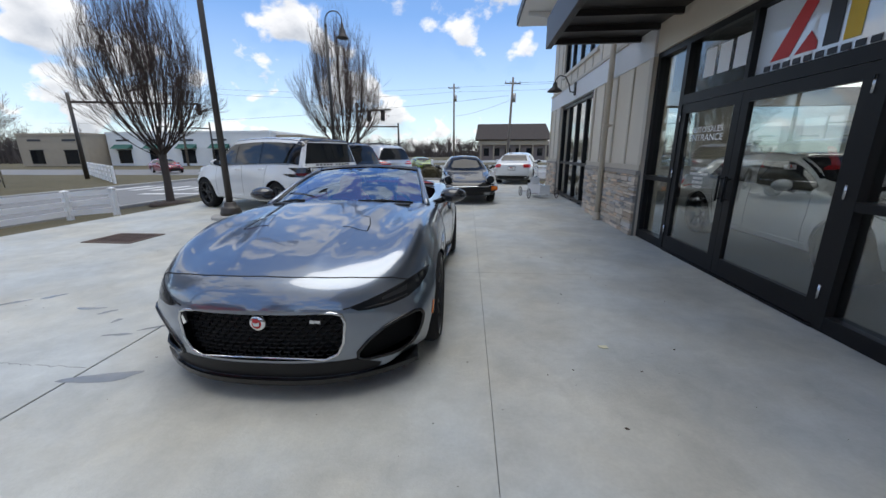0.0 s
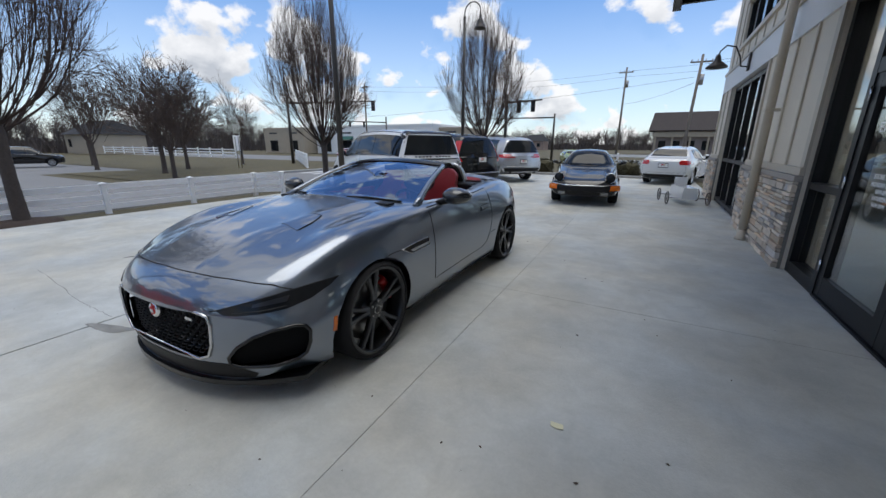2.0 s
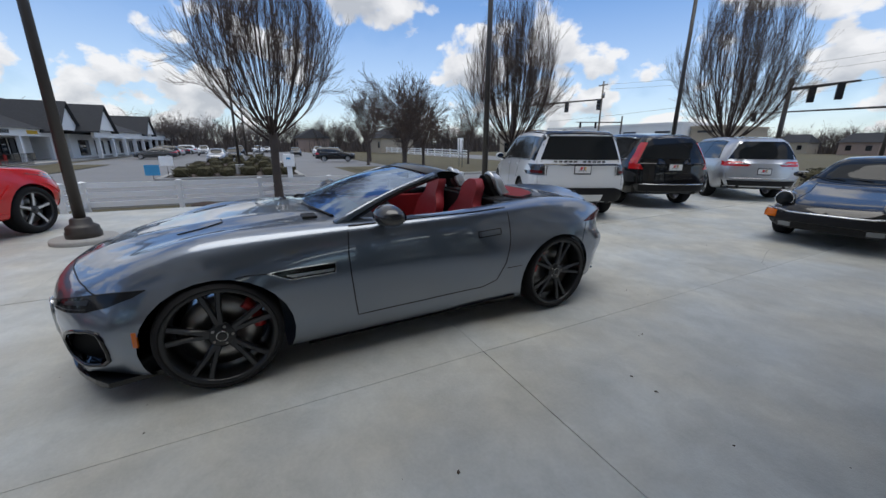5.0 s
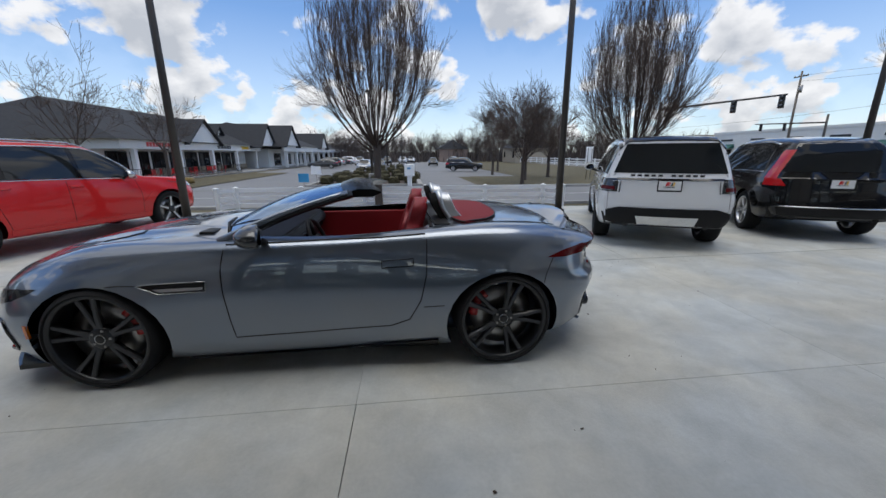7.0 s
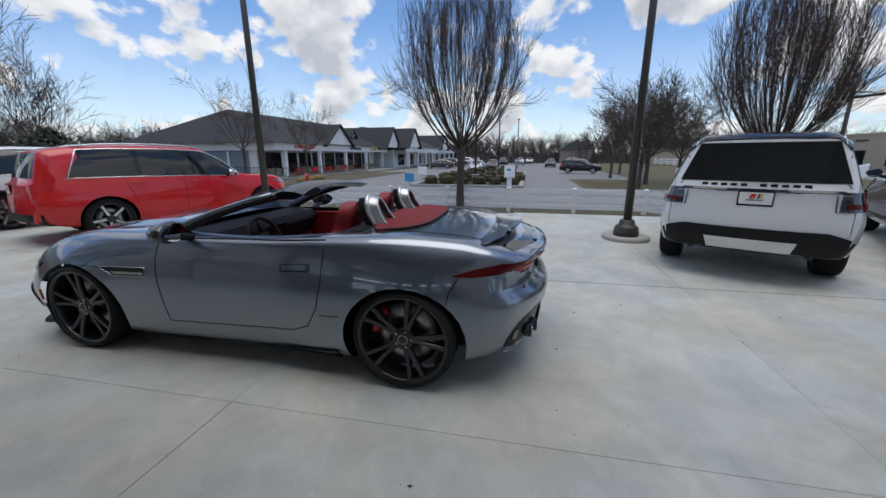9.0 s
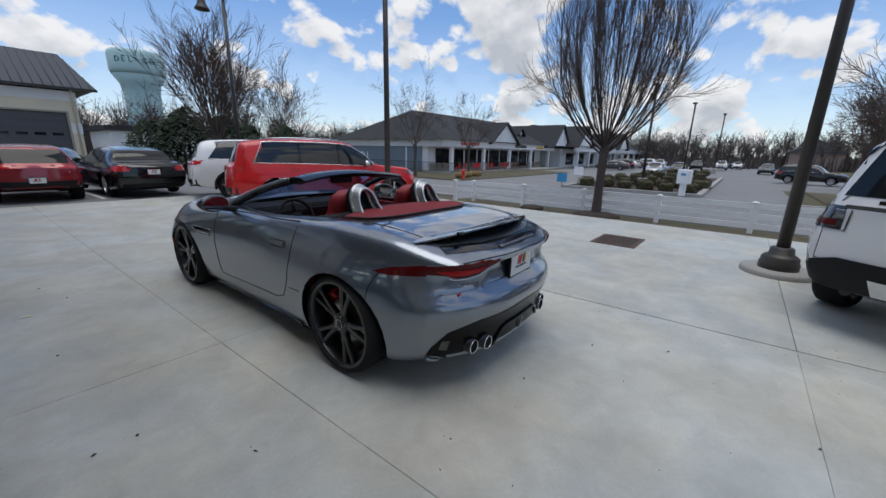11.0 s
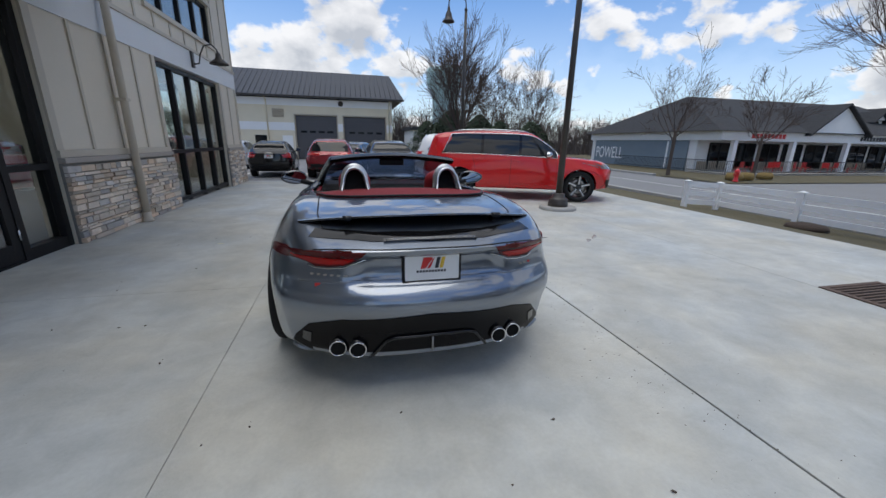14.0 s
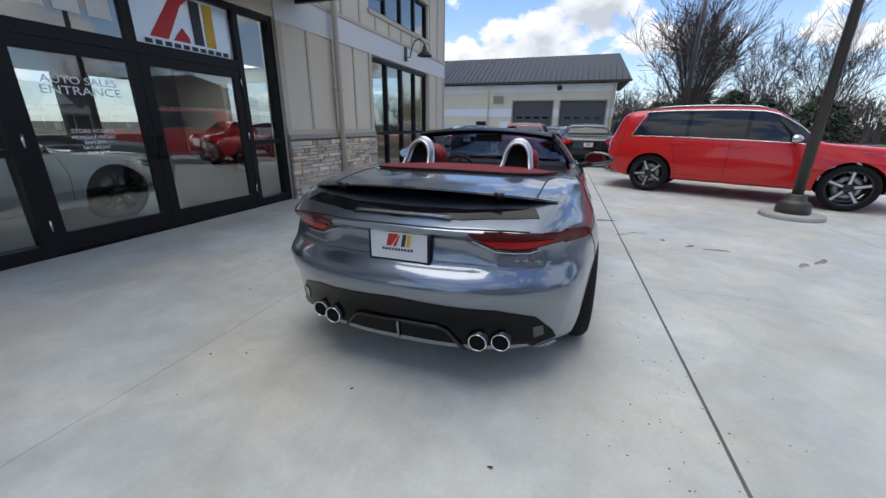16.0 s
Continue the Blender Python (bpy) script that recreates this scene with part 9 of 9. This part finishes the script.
for x, y, h in ((-26.2, 2.1, 6.2), (-44, 2.4, 7.0), (-62, 4, 7.5)):
    pl = thing("parking_lamp", pose(x, y, -0.5), "dark parking lot lamp with a flat head", "street lamp", "parking lamps")
    bm = bmesh.new()
    tube(bm, [(0, 0, 0), (0, 0, h)], [0.09, 0.07], 10)
    part("pole", bm, POLE, pl)
    part("head", boxes((-0.15, 0.5, -0.18, 0.18, h - 0.02, h + 0.12), bevel=0.02), POLE, pl)
    part("footing", boxes((-0.25, 0.25, -0.25, 0.25, -0.1, 0.6), bevel=0.03), CONCRETE_OLD, pl)

# cars across the street, small in view
cf = suv(4.6, 1.86, 1.66, (0.86, 3.55), 0.36, 1.03, 1.04, ((0.92, 1.5), (0.96, 1.2), (0.985, 1.02), (1.0, 0.84)))
cs = sedan(4.7, 1.82, 1.45)
far = []
for paint, label, kind in ((PAINT_BLACK, "black SUV in the far parking lot", cf), (PAINT_WHITE, "white SUV in the far parking lot", cf), (PAINT_SILVER, "silver sedan in the far parking lot", cs), (PAINT_DARK, "dark sedan in the far parking lot", cs), (PAINT_DKRED, "red sedan on the cross street", cs)):
    far.append(everyday_car("far_car", Matrix.Translation((0, -400, -40)), label, paint, dict(kind), WHEELS_CAR, "car", plates=False, group="far cars")[0])
spots = ((0, -43.5, 14.0, 166), (1, -62, 12.5, 80), (2, -44, -0.6, 88), (3, -52, 0.8, 92), (1, -70, -4.0, 95), (3, -58, -10.5, 5), (0, -63, -10.8, 3), (2, -68, -11, 0), (3, -74, -11, 4), (1, -80, -10.5, 2), (3, -86, -11, 0), (2, -92, 6, 90), (3, -66, 9.5, 85), (1, -78, 4, 90), (4, -30.5, 36.5, 62), (2, -90, -11, 0), (0, -72, 1, 92))
used = set()
for k, x, y, a in spots:
    m = pose(x, y, -0.57, 0, 0, a)
    if k in used:
        copy_thing(far[k], m)
    else:
        far[k].matrix_world = m
        used.add(k)

# ---- lettering and emblem on the glass ----
def glass_text(body, size, y, z, sx=1.0):
    m = Matrix.Translation((XD + 0.0322, y, z)) @ Matrix.Rotation(radians(-90), 4, "Z") @ Matrix.Diagonal((sx, 1, 1, 1))
    return text_mesh(body, size, LETTER_WHITE, m, "lettering", door_text, 0.001)


glass_text("AUTO SALES", 0.098, 5.02, 1.665, 1.15)
glass_text("ENTRANCE", 0.112, 5.02, 1.570, 1.2)
for k, t in enumerate(("STORE HOURS", "MONDAY-FRIDAY", "8AM-6PM", "SATURDAY", "9AM-5PM")):
    glass_text(t, 0.056 if k == 0 else 0.048, 5.03, 1.19 - 0.052 * k - (0.010 if k else 0))
bm = bmesh.new()
for k in range(3):
    y = 5.34 - k * 0.28
    box(bm, XD + 0.066, XD + 0.0685, y - 0.21, y, 2.30, 2.62)
part("number_bars", bm, LETTER_WHITE, front, "white numerals reduced to bars")
for poly, mm in (([(0.52, 0.0), (0.30, 0.0), (0.08, 0.40), (-0.06, 0.52), (0.16, 0.52)], LOGO_RED), ([(0.24, 0.0), (0.02, 0.0), (0.02, 0.06), (0.10, 0.16)], LOGO_RED), ([(-0.04, 0.0), (-0.18, 0.0), (-0.18, 0.5), (-0.04, 0.5)], LOGO_DARK), ([(-0.22, 0.0), (-0.36, 0.0), (-0.36, 0.5), (-0.22, 0.5)], LOGO_YELLOW)):
    bm = bmesh.new()
    prism(bm, poly, 0.003, Matrix.Translation((XD + 0.060, 3.68, 2.24)) @ Matrix.Rotation(radians(90), 4, "Z"))
    part("emblem", bm, mm, front)
bm = bmesh.new()
for k in range(10):
    box(bm, XD + 0.056, XD + 0.060, 3.15 + k * 0.115, 3.23 + k * 0.115, 2.16, 2.21)
part("name_bars", bm, LOGO_DARK, front)
part("window_film", boxes((XD + 0.064, XD + 0.066, 3.06, 4.39, 2.15, 2.77)), FILM, front, "film behind the emblem, coloured pale blue for mirrored sky")

# ---- small litter on the concrete ----
rng = random.Random(3)
spots = [(0.0, 6.25), (0.187, 6.33), (-0.75, 6.30), (-1.52, 6.51), (1.03, 4.98), (1.2, 4.98), (0.69, 5.55), (0.254, 2.28), (-1.19, 7.78)]
for k in range(36):
    x, y = spots[k] if k < len(spots) else (rng.uniform(-4.5, 2.7), rng.uniform(-1.5, 9.5))
    bm = bmesh.new()
    s = rng.uniform(0.006, 0.014)
    n = rng.choice((5, 6, 7))
    ring = [bm.verts.new((s * math.cos(6.283 * j / n) * rng.uniform(0.6, 1.3), s * 0.6 * math.sin(6.283 * j / n) * rng.uniform(0.6, 1.3), rng.uniform(0.001, 0.006))) for j in range(n)]
    top = bm.verts.new((0, 0, 0.009))
    for j in range(n):
        bm.faces.new((ring[j], ring[(j + 1) % n], top))
    o = part("dead_leaf", bm, MULCH)
    o.matrix_world = pose(x, y, 0.001, 0, 0, rng.uniform(0, 360))
    tagged(o, "small curled dead leaf on the concrete", "leaf", "leaves on the concrete")
bm = bmesh.new()
prism(bm, [(-0.035, 0), (0.03, -0.004), (0.036, 0.03), (0.0, 0.038), (-0.03, 0.028)], 0.003, Matrix.Rotation(radians(90), 4, "X"))
o = part("paper_scrap", bm, material("pale_paper", (0.62, 0.60, 0.42), 0.8))
o.matrix_world = pose(1.25, 2.58, 0.004)
tagged(o, "pale scrap of paper lying flat", "litter")

# grit and leaf crumbs, thickest along the wide joint
rng = random.Random(77)
bm = bmesh.new()
for k in range(520):
    if k % 2:
        y = rng.uniform(3.5, 9.0)
        x = -2.22 - 0.037 * y + rng.gauss(0.10, 0.22)
    else:
        x, y = rng.uniform(-6.5, 2.8), rng.uniform(-2.0, 10.5)
    s, a = rng.uniform(0.002, 0.0055), rng.uniform(0, 6.283)
    n = rng.choice((3, 4, 5))
    ring = [bm.verts.new((x + s * rng.uniform(0.5, 1.6) * math.cos(a + 6.283 * j / n), y + s * rng.uniform(0.4, 1.0) * math.sin(a + 6.283 * j / n), 0.0015)) for j in range(n)]
    top = bm.verts.new((x, y, 0.0015 + s * 0.7))
    for j in range(n):
        bm.faces.new((ring[j], ring[(j + 1) % n], top))
tagged(part("grit", bm, MULCH), "fine dark grit and leaf crumbs scattered on the concrete", "grit", kind="stuff")

# ---- drying wet spots on the concrete ----
WET = material("wet_concrete", (0.24, 0.245, 0.24), 0.08, grain=0.1, blotch=0.15, blotch_scale=8)
rng = random.Random(29)


def wet_spot(x, y, rx, ry, turn):
    bm = bmesh.new()
    n = 22
    ph = [rng.uniform(0, 6.28) for _ in range(3)]
    ring = []
    for j in range(n):
        a = 2 * math.pi * j / n
        r = 1 + 0.22 * math.sin(2 * a + ph[0]) + 0.16 * math.sin(3 * a + ph[1]) + 0.10 * math.sin(5 * a + ph[2])
        ring.append(bm.verts.new((rx * r * math.cos(a), ry * r * math.sin(a), 0.0)))
    mid = bm.verts.new((0, 0, 0.0015))
    for j in range(n):
        bm.faces.new((ring[j], ring[(j + 1) % n], mid))
    o = part("wet_spot", bm, WET)
    o.matrix_world = pose(x, y, 0.0012, 0, 0, turn)
    tagged(o, "small drying wet spot on the concrete", "puddle", "wet spots", kind="structure")


for x, y, rx, ry, turn in ((-3.97, 3.16, 0.10, 0.03, 60), (-4.2, 2.97, 0.12, 0.035, 50), (-2.1, 1.91, 0.20, 0.06, 20), (-3.3, 2.92, 0.12, 0.03, 10), (-3.05, 2.86, 0.07, 0.025, 40), (-2.55, 2.46, 0.10, 0.02, 15), (-2.36, 2.60, 0.09, 0.02, 30), (-2.8, 2.70, 0.05, 0.02, 70)):
    wet_spot(x, y, rx, ry, turn)

# ---- hairline cracks ----
CRACK = material("crack_shadow", (0.07, 0.07, 0.068), 0.95)


def crack(points, w):
    bm = bmesh.new()
    fine = []
    for a, b in zip(points, points[1:]):
        for k in range(10):
            t = k / 10
            fine.append((a[0] + (b[0] - a[0]) * t + rng.uniform(-0.012, 0.012), a[1] + (b[1] - a[1]) * t + rng.uniform(-0.012, 0.012)))
    rows = []
    for k, (x, y) in enumerate(fine):
        nx, ny = fine[min(k + 1, len(fine) - 1)][0] - fine[max(k - 1, 0)][0], fine[min(k + 1, len(fine) - 1)][1] - fine[max(k - 1, 0)][1]
        q = math.hypot(nx, ny) or 1
        h = w * rng.uniform(0.4, 1.2)
        rows.append((bm.verts.new((x - ny / q * h, y + nx / q * h, 0.001)), bm.verts.new((x + ny / q * h, y - nx / q * h, 0.001))))
    for a, b in zip(rows, rows[1:]):
        bm.faces.new((a[0], a[1], b[1], b[0]))
    part("crack", bm, CRACK, lot)


crack([(-4.6, 2.15), (-2.98, 2.01), (-2.7, 2.0), (-2.28, 2.017)], 0.0022)
crack([(-7.6, 8.9), (-6.2, 9.1), (-5.21, 9.02)], 0.002)
crack([(-0.2, 9.6), (0.1, 8.7), (0.41, 8.3)], 0.0016)

# ---- concrete slabs ----
slab_meshes = {}
for i in range(len(JOINT_X) - 1):
    for j in range(len(JOINT_Y) - 1):
        x0, x1, y0, y1 = JOINT_X[i], JOINT_X[i + 1], JOINT_Y[j], JOINT_Y[j + 1]
        bm = bmesh.new()
        gap = {-2.22: 0.008, 0.44: 0.0013}
        open_y = (i == 3 and j == 3) or (i < 2 and j == 4)
        box(bm, x0 + gap.get(x0, 0.003), x1 - gap.get(x1, 0.003), y0 + (0.004 if open_y else 0.0006), y1 - 0.0006, -0.12, 0.0, 0.0025)
        for v in bm.verts:
            v.co.x -= JOINT_SKEW[i if v.co.x < (x0 + x1) / 2 else i + 1] * v.co.y
        part("slab", bm, CONCRETE, lot)

# ---- ledge stones on the piers ----
def stone_mesh(seed):
    """A block one unit long, high and deep with chipped edges."""
    r = random.Random(seed)
    bm = bmesh.new()
    box(bm, -0.5, 0.5, -0.5, 0.5, -0.5, 0.5, 0.06)
    for v in bm.verts:
        if v.co.x < 0:
            v.co.x += r.uniform(-0.12, 0.12)
        v.co.y *= 1 + r.uniform(-0.015, 0.015)
        v.co.z *= 1 + r.uniform(-0.05, 0.03)
    me = bpy.data.meshes.new("stone")
    bm.to_mesh(me)
    bm.free()
    me.materials.append((STONE, STONE_GREY, STONE_TAN, STONE)[seed % 4])
    return me


STONES = [stone_mesh(k) for k in range(12)]
rng = random.Random(17)
for a, b in piers:
    z = 0.005
    while z < 1.0:
        h = min(rng.choice((0.04, 0.05, 0.065, 0.09)), 1.028 - z)
        if h < 0.03:
            break
        y = a + 0.003
        while y < b - 0.01:
            w = min(rng.uniform(0.12, 0.42), b - 0.003 - y)
            if b - y - w < 0.08:
                w = b - 0.003 - y
            d = rng.uniform(0.05, 0.075)
            o = new("stone", STONES[rng.randrange(12)])
            o.parent = wall_w
            o.matrix_world = Matrix.Translation((XW - 0.03 - d / 2 + 0.01, y + w / 2, z + h / 2)) @ Matrix.Diagonal((d, w - 0.008, h - 0.008, 1))
            y += w
        z += h
